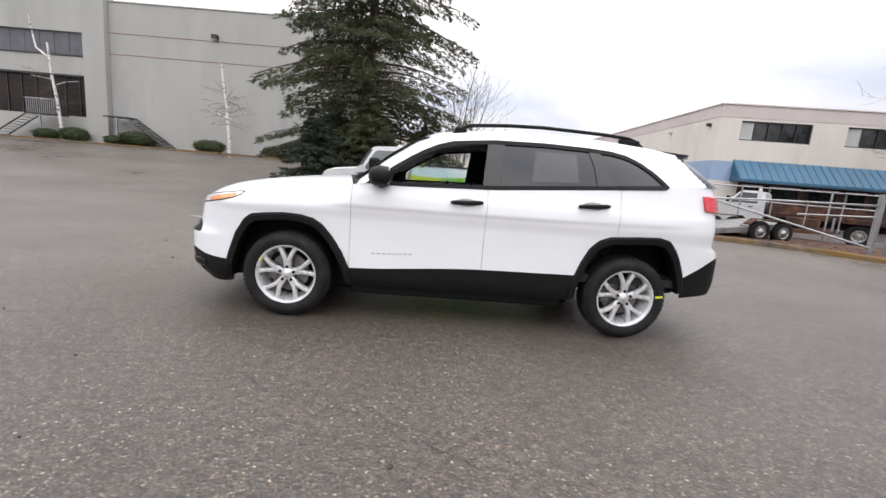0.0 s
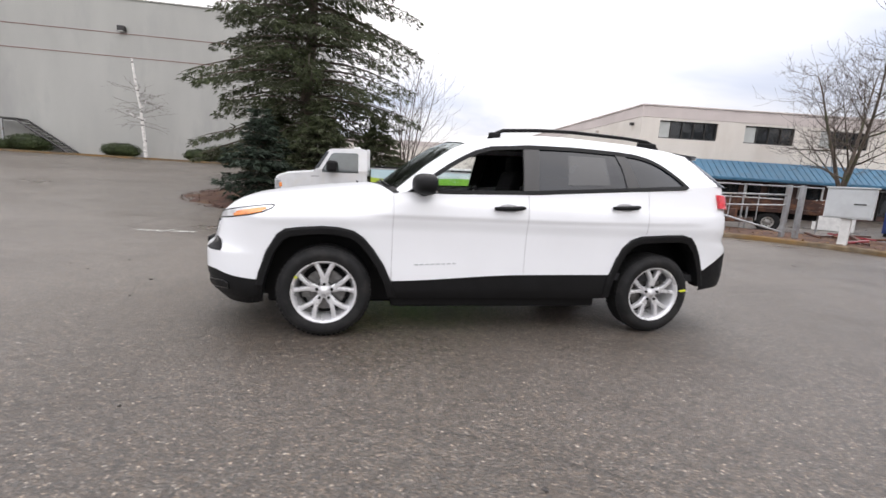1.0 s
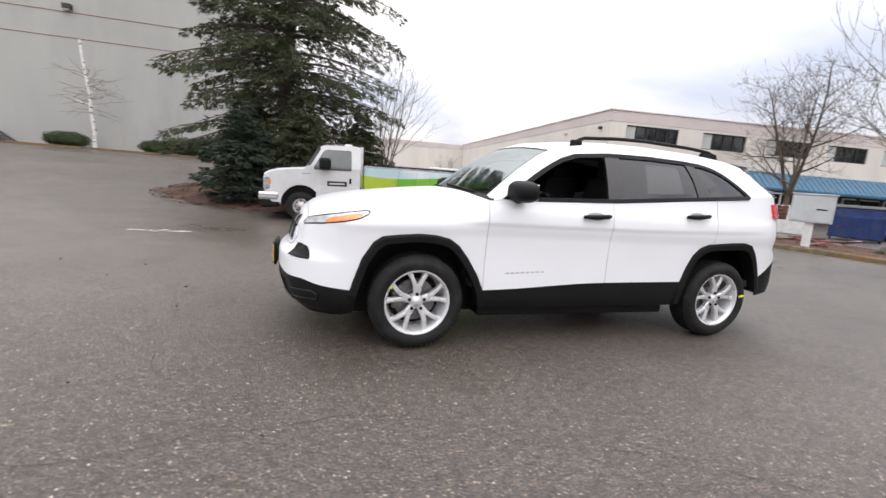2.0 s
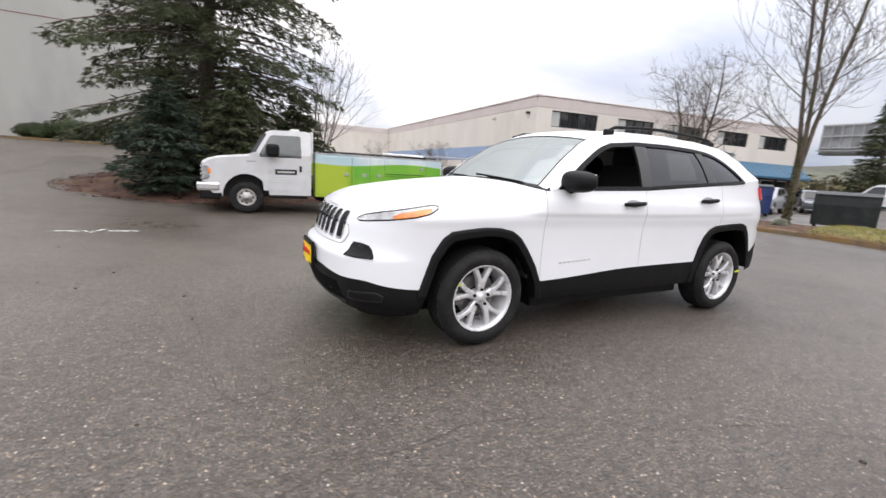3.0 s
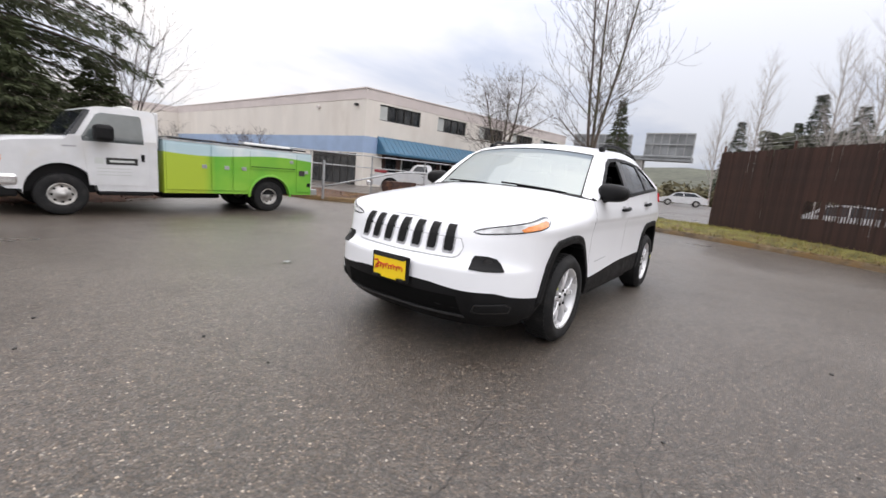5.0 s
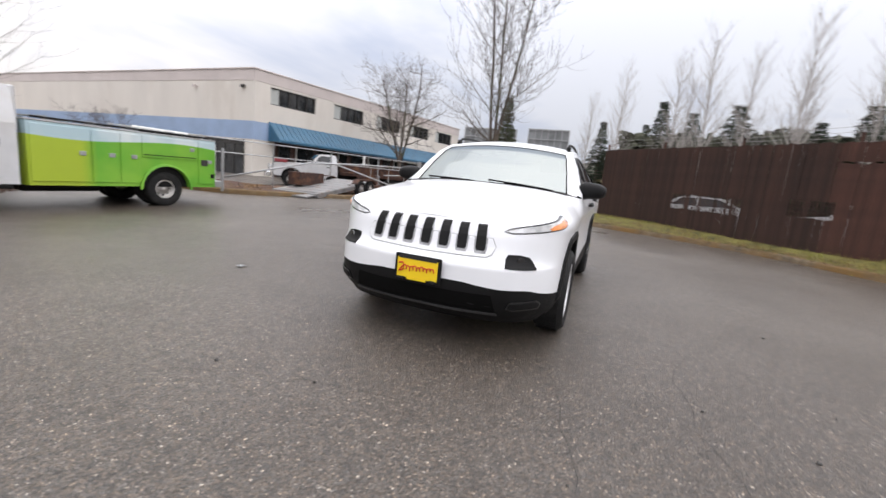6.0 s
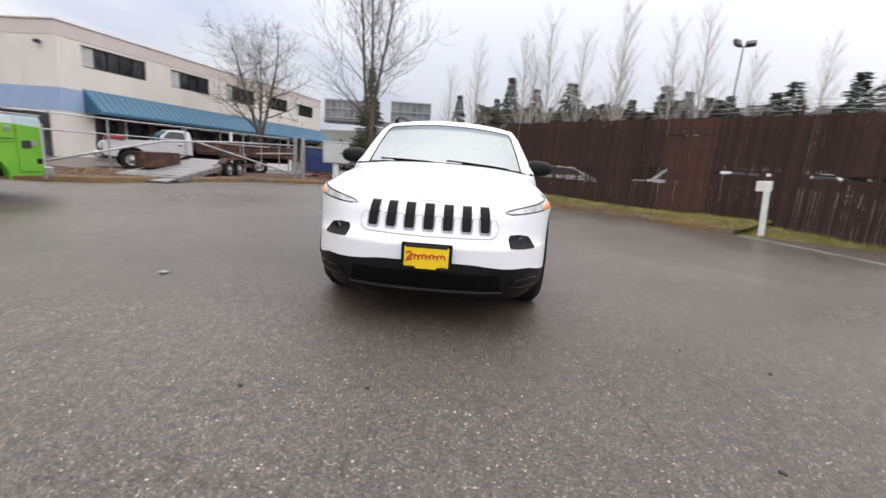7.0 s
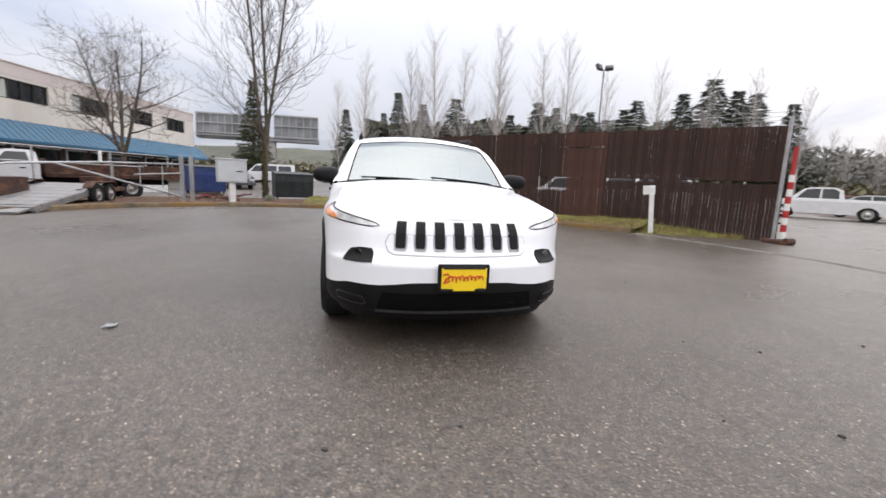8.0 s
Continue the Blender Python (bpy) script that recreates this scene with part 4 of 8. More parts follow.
# greenhouse: side wall between belt and roof edge, and the upper skin between the two roof edges
ROOF_Z = [(-0.84, 1.08), (-0.6, 1.285), (-0.40, 1.425), (-0.2, 1.515), (0.0, 1.55), (0.3, 1.575), (0.6, 1.585), (1.1, 1.575), (1.5, 1.55), (1.79, 1.515), (1.80, 1.505), (1.95, 1.40), (2.08, 1.27)]
ROOF_Y = [(-0.84, 0.835), (-0.6, 0.775), (-0.4, 0.725), (-0.2, 0.675), (0.0, 0.648), (0.6, 0.638), (1.2, 0.622), (1.6, 0.585), (1.8, 0.56), (1.95, 0.60), (2.08, 0.655)]
BOW = [(-0.84, 0.125), (-0.2, 0.065), (0.1, 0.0), (1.6, 0.0), (1.8, -0.03), (2.08, -0.03)]
CROWN = [(-0.84, 0.032), (-0.2, 0.055), (0.5, 0.058), (1.7, 0.03), (2.08, 0.0)]


def belt_point(x):
    s = SHELL.of_x(x)
    p, n = SHELL.at(s)
    z = SHELL.top(p.x, p.y)
    q = SHELL.on(s, z, 0, 1)
    return q.y, z


def cabin_side(x, z, off=0.0, side=-1):
    yb, zb = belt_point(x)
    zr, yr = line1(ROOF_Z, x), curve1(ROOF_Y, x)
    w = (z - zb) / max(0.02, zr - zb)
    y = lerp(yb, yr, w) + 0.018 * math.sin(math.pi * max(0, min(1, w)))
    return Vector((x, side * (y + off), z))


def upper(x, v, off=0.0):
    yr = curve1(ROOF_Y, x)
    return Vector((x - curve1(BOW, x) * (1 - v * v), v * (yr + 0.0), line1(ROOF_Z, x) + curve1(CROWN, x) * (1 - v * v) + off))


def inside(poly, x, z):
    c = False
    for (x0, z0), (x1, z1) in zip(poly, poly[1:] + poly[:1]):
        if (z0 > z) != (z1 > z) and x < (x1 - x0) * (z - z0) / (z1 - z0) + x0:
            c = not c
    return c


def shrink(poly, d):
    """The outline moved inwards by d."""
    n, out = len(poly), []
    area = sum(a[0] * c[1] - c[0] * a[1] for a, c in zip(poly, poly[1:] + poly[:1]))
    sg = 1 if area > 0 else -1
    for i in range(n):
        p0, p1, p2 = Vector(poly[i - 1]), Vector(poly[i]), Vector(poly[(i + 1) % n])
        d1, d2 = (p1 - p0).normalized(), (p2 - p1).normalized()
        n1, n2 = Vector((-d1.y, d1.x)) * sg, Vector((-d2.y, d2.x)) * sg
        b = (n1 + n2)
        b = b / max(0.5, b.dot(n1))
        out.append(tuple(p1 + b * d))
    return out


def refine(poly, step=0.05):
    out = []
    for a, c in zip(poly, poly[1:] + poly[:1]):
        k = max(1, int(math.hypot(c[0] - a[0], c[1] - a[1]) / step))
        out += [(lerp(a[0], c[0], i / k), lerp(a[1], c[1], i / k)) for i in range(k)]
    return out


def strip(bm, rings, loop=True):
    vs = [[bm.verts.new(p) for p in r] for r in rings]
    n = len(rings[0])
    for a, c in zip(vs, vs[1:]):
        for k in range(n if loop else n - 1):
            bm.faces.new((a[k], a[(k + 1) % n], c[(k + 1) % n], c[k]))
    return vs


def plate_on(bm, poly, place, t0, t1, closed=False):
    """A plate of that outline lying on a curved surface: place(u, v, off)."""
    cu, cv = sum(p[0] for p in poly) / len(poly), sum(p[1] for p in poly) / len(poly)
    inner = shrink(poly, 0.003)
    rings = [[place(u, v, t0) for u, v in poly], [place(u, v, t1 - 0.001) for u, v in poly]]
    for k in (1.0, 0.82, 0.62, 0.42, 0.22):
        rings.append([place(lerp(cu, u, k), lerp(cv, v, k), t1) for u, v in inner])
    vs = strip(bm, rings)
    c = bm.verts.new(place(cu, cv, t1))
    n = len(poly)
    for k in range(n):
        bm.faces.new((vs[-1][k], vs[-1][(k + 1) % n], c))
    if closed:
        back = strip(bm, [[place(lerp(cu, u, k), lerp(cv, v, k), t0) for u, v in poly] for k in (1.0, 0.82, 0.62, 0.42, 0.22)])
        c = bm.verts.new(place(cu, cv, t0))
        for k in range(n):
            bm.faces.new((back[-1][k], back[-1][(k + 1) % n], c))
        bmesh.ops.remove_doubles(bm, verts=bm.verts, dist=0.0002)
    return bm


HUB_X, HUB_Z = 1.347, 0.338
ARCH_F = [(-0.505, -0.10), (-0.475, 0.05), (-0.450, 0.14), (-0.396, 0.30), (-0.325, 0.415), (-0.268, 0.456), (-0.15, 0.473), (-0.02, 0.484), (0.10, 0.479), (0.20, 0.457), (0.27, 0.412), (0.345, 0.325), (0.425, 0.205), (0.488, 0.07), (0.515, -0.04)]
ARCH_R = [(-0.475, -0.03), (-0.465, 0.09), (-0.44, 0.17), (-0.40, 0.28), (-0.345, 0.39), (-0.28, 0.455), (-0.195, 0.49), (0.03, 0.508), (0.20, 0.515), (0.285, 0.495), (0.345, 0.43), (0.395, 0.34), (0.435, 0.24), (0.462, 0.13), (0.468, 0.085)]
DLO = [(-0.775, 1.088), (-0.67, 1.165), (-0.56, 1.243), (-0.46, 1.312), (-0.36, 1.373), (-0.25, 1.428), (-0.12, 1.470), (0.2, 1.503), (0.6, 1.513), (0.95, 1.507), (1.15, 1.495), (1.28, 1.468), (1.38, 1.425), (1.48, 1.355), (1.555, 1.285), (1.59, 1.245), (1.57, 1.225),
       (1.1, 1.185), (0.2, 1.113), (-0.5, 1.085)]
PANES = dict(
    front=[(-0.60, 1.105), (-0.56, 1.208), (-0.46, 1.277), (-0.36, 1.338), (-0.25, 1.393), (-0.12, 1.436), (0.155, 1.468), (0.125, 1.135), (-0.3, 1.118)],
    rear=[(0.245, 1.142), (0.285, 1.48), (0.6, 1.484), (0.955, 1.478), (0.985, 1.40), (1.01, 1.30), (1.02, 1.205), (0.6, 1.17)],
    quarter=[(1.125, 1.215), (1.075, 1.36), (1.045, 1.472), (1.14, 1.466), (1.27, 1.438), (1.37, 1.393), (1.46, 1.33), (1.53, 1.27), (1.545, 1.25)],
)


def wheel(parent, x, y, side, rim_r=0.232, tyre_r=0.334, width=0.225):
    w = new("wheel")
    w.parent = parent
    w.matrix_basis = pose(x, y, HUB_Z, 90 if side < 0 else -90, 0, 0)      # local z points outwards
    h = width / 2
    tyre = [(rim_r - 0.012, h - 0.02), (rim_r + 0.004, h - 0.004), (rim_r + 0.03, h + 0.004), (rim_r + 0.06, h + 0.008), (tyre_r - 0.03, h - 0.004), (tyre_r - 0.012, h - 0.022), (tyre_r - 0.003, h - 0.045), (tyre_r, h - 0.07)]
    prof = tyre + [(r, -z) for r, z in tyre[::-1]]
    part("tyre", lathe(B(), prof, Matrix(), 56), M["rubber"], w, smooth=True)
    bm = B()
    for k in range(56):
        a = 2 * math.pi * k / 56
        for zz, tw in ((0.06, 0.05), (0.02, -0.05), (-0.02, 0.05), (-0.06, -0.05)):
            m = Matrix.Rotation(a, 4, "Z") @ Matrix.Translation((tyre_r - 0.001, 0, zz))
            box(bm, (-0.006, -0.0125, -0.018), (0.003, 0.0125, 0.018), 0, m)
    tagged(part("tread", bm, M["rubber"], w), kind="stuff")
    rim = part("rim", lathe(B(), [(rim_r - 0.002, h - 0.028), (rim_r + 0.004, h - 0.012), (rim_r - 0.002, h - 0.008), (rim_r - 0.014, h - 0.014), (rim_r - 0.022, h - 0.05), (rim_r - 0.04, h - 0.11), (rim_r - 0.045, -h + 0.01)], Matrix(), 56), M["alloy"], w, smooth=True)
    bm = B()
    zo = h - 0.018

    def bar(points, widths, depth=0.045):
        """A spoke: a line of (radius, angle, height) with half widths, rounded in front."""
        rings = []
        for (r, a, z), hw in zip(points, widths):
            c, u = Vector((math.cos(a) * r, math.sin(a) * r, 0)), Vector((-math.sin(a), math.cos(a), 0))
            rings.append([c + u * hw * k + Vector((0, 0, z + dz)) for k, dz in ((-1.0, -0.009), (-0.75, -0.002), (-0.3, 0.0), (0.3, 0.0), (0.75, -0.002), (1.0, -0.009), (0.85, -depth), (-0.85, -depth))])
        strip(bm, rings)

    for k in range(5):
        mid = math.radians(72 * k + 90)
        bar([(0.030, mid, zo - 0.022), (0.060, mid, zo - 0.021), (0.088, mid, zo - 0.018), (0.104, mid, zo - 0.018)], (0.020, 0.026, 0.031, 0.022))
        for sg in (-1, 1):
            line = []
            for i in range(7):
                t = i / 6
                line.append((lerp(0.084, rim_r - 0.008, t), mid + sg * radians(lerp(3.5, 17.5, t ** 0.8)), zo - 0.018 + 0.007 * math.sin(math.pi * t)))
            bar(line, [0.0190, 0.0178, 0.0168, 0.0162, 0.0166, 0.0185, 0.0235])
    part("spokes", bm, M["alloy"], w)
    part("hub", lathe(B(), [(0.0001, zo - 0.012), (0.024, zo - 0.013), (0.028, zo - 0.020), (0.040, zo - 0.020), (0.048, zo - 0.026), (0.052, zo - 0.05), (0.052, zo - 0.09)], Matrix(), 32), M["alloy"], w, smooth=True)
    for k in range(5):
        a = math.radians(72 * k + 90)
        part("lug_nut", lathe(B(), [(0.0001, zo - 0.012), (0.0105, zo - 0.013), (0.012, zo - 0.032)], Matrix.Translation((0.056 * math.cos(a), 0.056 * math.sin(a), 0.003)), 8), M["black_plastic"], w)
    part("brake_disc", lathe(B(), [(0.06, 0.0), (0.150, 0.0), (0.150, -0.02), (0.06, -0.02)], Matrix(), 40), M["disc"], w, smooth=False)
    part("caliper", boxed((-0.165, -0.06, -0.03), (-0.10, 0.06, 0.02), 0.01), M["disc"], w)
    a = math.radians(150 if x < 0 else 8)
    r = rim_r - 0.01 if x < 0 else rim_r + 0.035
    st = Matrix.Rotation(a, 4, "Z") @ Matrix.Translation((r, 0, h + 0.004 if x > 0 else h - 0.012))
    part("sticker", box(B(), (-0.010 if x < 0 else -0.032, -0.007, 0), (0.012 if x < 0 else 0.028, 0.010, 0.005), 0.001, st), M["lime"], w, "small yellow-green paper mark")
    part("wheel_back", lathe(B(), [(0.0001, -0.05), (rim_r - 0.045, -0.05), (rim_r - 0.045, -0.06)], Matrix(), 32), M["black_plastic"], w)
    return w


def suv():
    o = thing("sport_utility_car", "clean white sport-utility car with black cladding, driver's window open", "car")
    S = SHELL
    # columns
    marks = [S.of_x(x) for x in (-0.873, -0.869, 0.162, 0.166, 1.2, 1.204)]
    cols = sorted(set([S.length * i / 300 for i in range(301)]) | set(marks))
    cols = [c for c in cols if c in marks or all(abs(c - m) > 0.006 for m in marks)]
    LOW, HIGH = 6, 52

    def column(s, side):
        p, n = S.at(s)
        zb, zk, zt = S.bottom(p.x), S.black(p.x, p.y), S.top(p.x, p.y)
        low = [S.on(s, lerp(zb, zk, i / LOW), 0.0, side) for i in range(LOW + 1)]
        high = [S.on(s, lerp(zk, zt, i / HIGH), 0.0, side) for i in range(HIGH + 1)]
        return low, high

    arch_in = [[(sx * 1 + HUB_X * k, sz + HUB_Z) for sx, sz in shrink(poly, 0.03)] + [] for poly, k in ((ARCH_F, -1), (ARCH_R, 1))]
    arch_in = [poly + [(poly[-1][0], 0.1), (poly[0][0], 0.1)] for poly in arch_in]

    def cut(c):
        return abs(c.y) > 0.7 and any(inside(poly, c.x, c.z) for poly in arch_in)

    for side in (-1, 1):
        grids = [column(s, side) for s in cols]
        meshes = {}

        def put(key, quad):
            bm, seen = meshes.setdefault(key, (B(), {}))
            vs = []
            for q in quad:
                k = (round(q.x, 5), round(q.y, 5), round(q.z, 5))
                if k not in seen:
                    seen[k] = bm.verts.new(q)
                vs.append(seen[k])
            if len(set(vs)) == 4:
                bm.faces.new(vs)

        for i in range(len(cols) - 1):
            xm = 0.5 * (S.at(cols[i])[0].x + S.at(cols[i + 1])[0].x)
            ym = S.at(cols[i])[0].y
            for j in range(LOW):
                q = (grids[i][0][j], grids[i + 1][0][j], grids[i + 1][0][j + 1], grids[i][0][j + 1])
                c = (q[0] + q[2]) / 2
                if not cut(c):
                    put("front_bumper_lower" if xm < -1.35 else "rear_bumper" if xm > 1.35 else "sill_cladding", q)
            for j in range(HIGH):
                q = (grids[i][1][j], grids[i + 1][1][j], grids[i + 1][1][j + 1], grids[i][1][j + 1])
                c = (q[0] + q[2]) / 2
                if cut(c):
                    continue
                if -0.873 < xm < -0.869 or 0.162 < xm < 0.166 or (1.2 < xm < 1.204 and c.z > 0.84):
                    continue
                key = "fender" if xm < -0.873 and not (xm < -1.9) else "front_bumper" if xm < -1.9 else "front_door" if xm < 0.162 else "rear_door" if xm < 1.2 else "rear_quarter" if xm < 2.02 else "tailgate"
                put(key, q)
        for key, (bm, seen) in meshes.items():
            part(key, bm, M["black_plastic"] if key in ("front_bumper_lower", "rear_bumper", "sill_cladding") else M["white_car"], o, smooth=True)
        # dark backs of the door gaps
        for x, z0 in ((-0.871, 0.42), (0.164, 0.48), (1.203, 0.84)):
            bm = B()
            s = S.of_x(x)
            zt = S.top(x, 0.9)
            strip(bm, [[S.on(s - 0.012, lerp(z0, zt, k / 12), -0.006, side) for k in range(13)], [S.on(s + 0.012, lerp(z0, zt, k / 12), -0.006, side) for k in range(13)]], False)
            part("door_gap", bm, M["gap_shade"], o)
        # wheel arches: flare, lip and inner liner
        for poly, k in ((ARCH_F, -1), (ARCH_R, 1)):
            pts = [(x + HUB_X * k, z + HUB_Z) for x, z in poly]
            mid = [(x + HUB_X * k, z + HUB_Z) for x, z in [(px * 0.955, pz * 0.965) for px, pz in poly]]
            inn = [(x + HUB_X * k, z + HUB_Z) for x, z in [(px * 0.885, pz * 0.885) for px, pz in poly]]

            def on(x, z, off):
                return S.on(S.of_x(x), z, off, side)
            bm = B()
            rings = [[on(x, z, -0.004) for x, z in pts], [on(x, z, 0.014) for x, z in [(lerp(a[0], b[0], 0.15), lerp(a[1], b[1], 0.15)) for a, b in zip(pts, mid)]], [on(x, z, 0.020) for x, z in mid], [on(x, z, 0.018) for x, z in inn],
                     [on(x, z, 0.006) + Vector((0, 0, -0.006)) for x, z in inn], [Vector((x, side * 0.80, z)) for x, z in inn]]
            strip(bm, rings, False)
            part("wheel_arch_flare", bm, M["black_plastic"], o)
            bm = B()
            strip(bm, [[Vector((x, side * 0.81, z)) for x, z in pts], [Vector((x, side * 0.58, z)) for x, z in pts]], False)
            vs = [bm.verts.new((x, side * 0.58, z)) for x, z in pts]
            bm.faces.new(vs)
            part("wheel_well", bm, M["black_plastic"], o)
            w = wheel(o, HUB_X * k, side * 0.80, side)

        # cabin side wall with the window openings cut out
        bm = B()
        seen = {}
        wrap_bm, wrap_seen = B(), {}
        xs = [-0.84 + 2.9 * i / 130 for i in range(131)]
        NZ = 22
        for a, c in zip(xs, xs[1:]):
            for j in range(NZ):
                q = []
                for x, jj in ((a, j), (c, j), (c, j + 1), (a, j + 1)):
                    zb, zr = belt_point(x)[1], line1(ROOF_Z, x)
                    q.append((x, lerp(zb, max(zr, zb + 0.003), jj / NZ)))
                cx, cz = sum(p[0] for p in q) / 4, sum(p[1] for p in q) / 4
                if inside(shrink(DLO, 0.012), cx, cz):
                    continue
                vs = []
                mesh, known = (wrap_bm, wrap_seen) if cx > 1.745 + (1.505 - cz) * 0.72 else (bm, seen)
                for p in q:
                    key = (round(p[0], 5), round(p[1], 5))
                    if key not in known:
                        known[key] = mesh.verts.new(cabin_side(p[0], p[1], 0, side))
                    vs.append(known[key])
                if len(set(vs)) == 4:
                    mesh.faces.new(vs)
        part("rear_glass_edge", wrap_bm, M["tinted"], o, smooth=True)
        part("cabin_side", bm, M["white_car"], o, smooth=True)
        # black window surround
        out = refine(DLO, 0.04)
        inn = shrink(DLO, 0.03)
        inn = refine(inn, 0.04)
        n = 110

        def resample(poly, n):
            L = [0.0]
            for a, c in zip(poly, poly[1:] + poly[:1]):
                L.append(L[-1] + math.hypot(c[0] - a[0], c[1] - a[1]))
            res, i = [], 0
            for k in range(n):
                t = L[-1] * k / n
                while L[i + 1] < t:
                    i += 1
                f = (t - L[i]) / max(1e-9, L[i + 1] - L[i])
                a, c = poly[i], poly[(i + 1) % len(poly)]
                res.append((lerp(a[0], c[0], f), lerp(a[1], c[1], f)))
            return res
        outer = resample(DLO, n)
        inner = shrink(outer, 0.032)
        bm = B()
        strip(bm, [[cabin_side(x, z, 0.0, side) for x, z in outer], [cabin_side(x, z, 0.006, side) for x, z in shrink(outer, 0.004)], [cabin_side(x, z, 0.006, side) for x, z in inner], [cabin_side(x, z, -0.02, side) for x, z in inner]])
        part("window_surround", bm, M["black_plastic"], o)

        def place(x, z, off):
            return cabin_side(x, z, off, side)
        for poly, nm in (([(0.12, 1.115), (0.15, 1.49), (0.285, 1.495), (0.245, 1.12)], "door_pillar"), ([(1.015, 1.19), (0.995, 1.36), (0.955, 1.487), (1.05, 1.487), (1.085, 1.36), (1.135, 1.2)], "rear_pillar"),
                         ([(-0.735, 1.098), (-0.61, 1.192), (-0.555, 1.235), (-0.58, 1.10)], "mirror_sail")):
            part(nm, plate_on(B(), refine(poly, 0.06), place, -0.02, 0.003), M["black_plastic" if nm == "mirror_sail" else "pillar_gloss"], o)
        for nm in ("front", "rear", "quarter"):
            if nm == "front" and side < 0:
                continue
            g = part(nm + "_side_window", plate_on(B(), refine(shrink(PANES[nm], -0.012), 0.06), place, -0.010, -0.006, nm == "front"), M["clear"] if nm == "front" else M["tinted"], o, "clear glass" if nm == "front" else "dark tinted glass")
            if nm == "front":
                g.visible_shadow = False
        # handles
        for x0, x1, z0, z1 in ((-0.115, 0.125, 0.998, 1.012), (0.87, 1.11, 1.045, 1.062)):
            bm = B()
            pts = []
            for k in range(9):
                t = k / 8
                x = lerp(x0, x1, t)
                pts.append(SHELL.on(S.of_x(x), lerp(z0, z1, t), 0.012 + 0.03 * math.sin(math.pi * t) ** 0.5, side))
            tube(bm, pts, [0.012] + [0.017] * 7 + [0.012], 8)
            h = part("door_handle", bm, M["black_plastic"], o, "black door handle", smooth=True)
            mid = S.of_x((x0 + x1) / 2)
            bm = B()
            # flat grey ellipse painted as the shade of the handle's hollow
            ell = [((x0 + x1) / 2 + 0.085 * math.cos(a * math.pi / 10), (z0 + z1) / 2 + 0.03 * math.sin(a * math.pi / 10)) for a in range(20)]
            plate_on(bm, ell, lambda x, z, off: SHELL.on(S.of_x(x), z, off, side), -0.004, 0.002)
            part("handle_recess", bm, M["grey_trim"], h)
        # mirror
        mx, my, mz = -0.63, side * 0.945, 1.15
        bm = bmesh.new()
        r = bmesh.ops.create_uvsphere(bm, u_segments=24, v_segments=14, radius=1.0)
        for v in bm.verts:
            e = 0.72
            c = v.co
            v.co = Vector([math.copysign(abs(t) ** e, t) for t in c])
            v.co.x *= 0.115 if v.co.x < 0 else 0.055
            v.co.y *= 0.125
            v.co.z *= 0.076 * (1 - 0.12 * v.co.y * side / 0.125)
            v.co += Vector((mx + 0.04 * side * v.co.y * 2, my, mz))
        mir = part("door_mirror", bm, M["black_plastic"], o, "black door mirror", smooth=True)
        part("mirror_arm", tube(B(), [(mx - 0.03, side * 0.80, 1.10), (mx - 0.02, side * 0.86, 1.105), (mx - 0.01, side * 0.91, 1.12), (mx, side * 0.94, 1.14)], [0.06, 0.05, 0.045, 0.04], 12), M["black_plastic"], mir, smooth=True)
        part("mirror_glass", boxed((mx + 0.038, my - 0.09, mz - 0.055), (mx + 0.05, my + 0.09, mz + 0.055), 0.004), M["chrome"], mir)
        # roof rail
        pts = []
        for k in range(25):
            t = k / 24
            x = lerp(-0.13, 1.46, t)
            z = line1(ROOF_Z, x) + 0.054 * min(1.0, math.sin(math.pi * t) * 4.5) ** 0.7 - 0.002 + 0.004
            pts.append((x, side * (curve1(ROOF_Y, x) - 0.035), z))
        bm = B()
        tube(bm, pts, [0.010] + [0.0145] * 23 + [0.010], 8)
        rail = part("roof_rail", bm, M["black_plastic"], o, smooth=True)
        for x0, x1 in ((-0.12, -0.02), (1.24, 1.42)):
            y = side * (curve1(ROOF_Y, (x0 + x1) / 2) - 0.035)
            part("rail_foot", boxed((x0, y - 0.02, line1(ROOF_Z, (x0 + x1) / 2) - 0.01), (x1, y + 0.02, line1(ROOF_Z, (x0 + x1) / 2) + 0.048), 0.015), M["black_plastic"], rail)
        # headlamp and fog lamp on the front skin; outline by (distance along the plan, height)
        sx, sy = S.of_x, S.of_y
        a0, a1 = sy(0.545), sx(-1.69)

        def sk(s, z, off):
            return S.on(s, z, off, side)
        span = a1 - a0
        head = [(a0 + u * span, z) for u, z in ((0.0, 0.826), (0.06, 0.848), (0.25, 0.876), (0.5, 0.908), (0.75, 0.936), (0.95, 0.955), (1.0, 0.950), (0.98, 0.925), (0.90, 0.897), (0.75, 0.870), (0.5, 0.843), (0.25, 0.825), (0.1, 0.816))]
        hl = part("headlamp", plate_on(B(), refine(head, 0.03), sk, -0.01, 0.003), M["gloss_black"], o)
        part("headlamp_lens", plate_on(B(), refine(shrink(head, 0.009), 0.03), sk, -0.01, 0.007), M["lamp_glass"], hl, "clear headlamp lens")
        amb = [(a0 + u * span, z) for u, z in ((0.56, 0.857), (0.53, 0.871), (0.60, 0.893), (0.80, 0.923), (0.915, 0.933), (0.92, 0.920), (0.87, 0.900), (0.75, 0.879))]
        part("turn_signal", plate_on(B(), refine(amb, 0.03), sk, -0.01, 0.010), M["amber"], hl, "amber turn signal")
        f0, f1 = sy(0.565), sy(0.742)
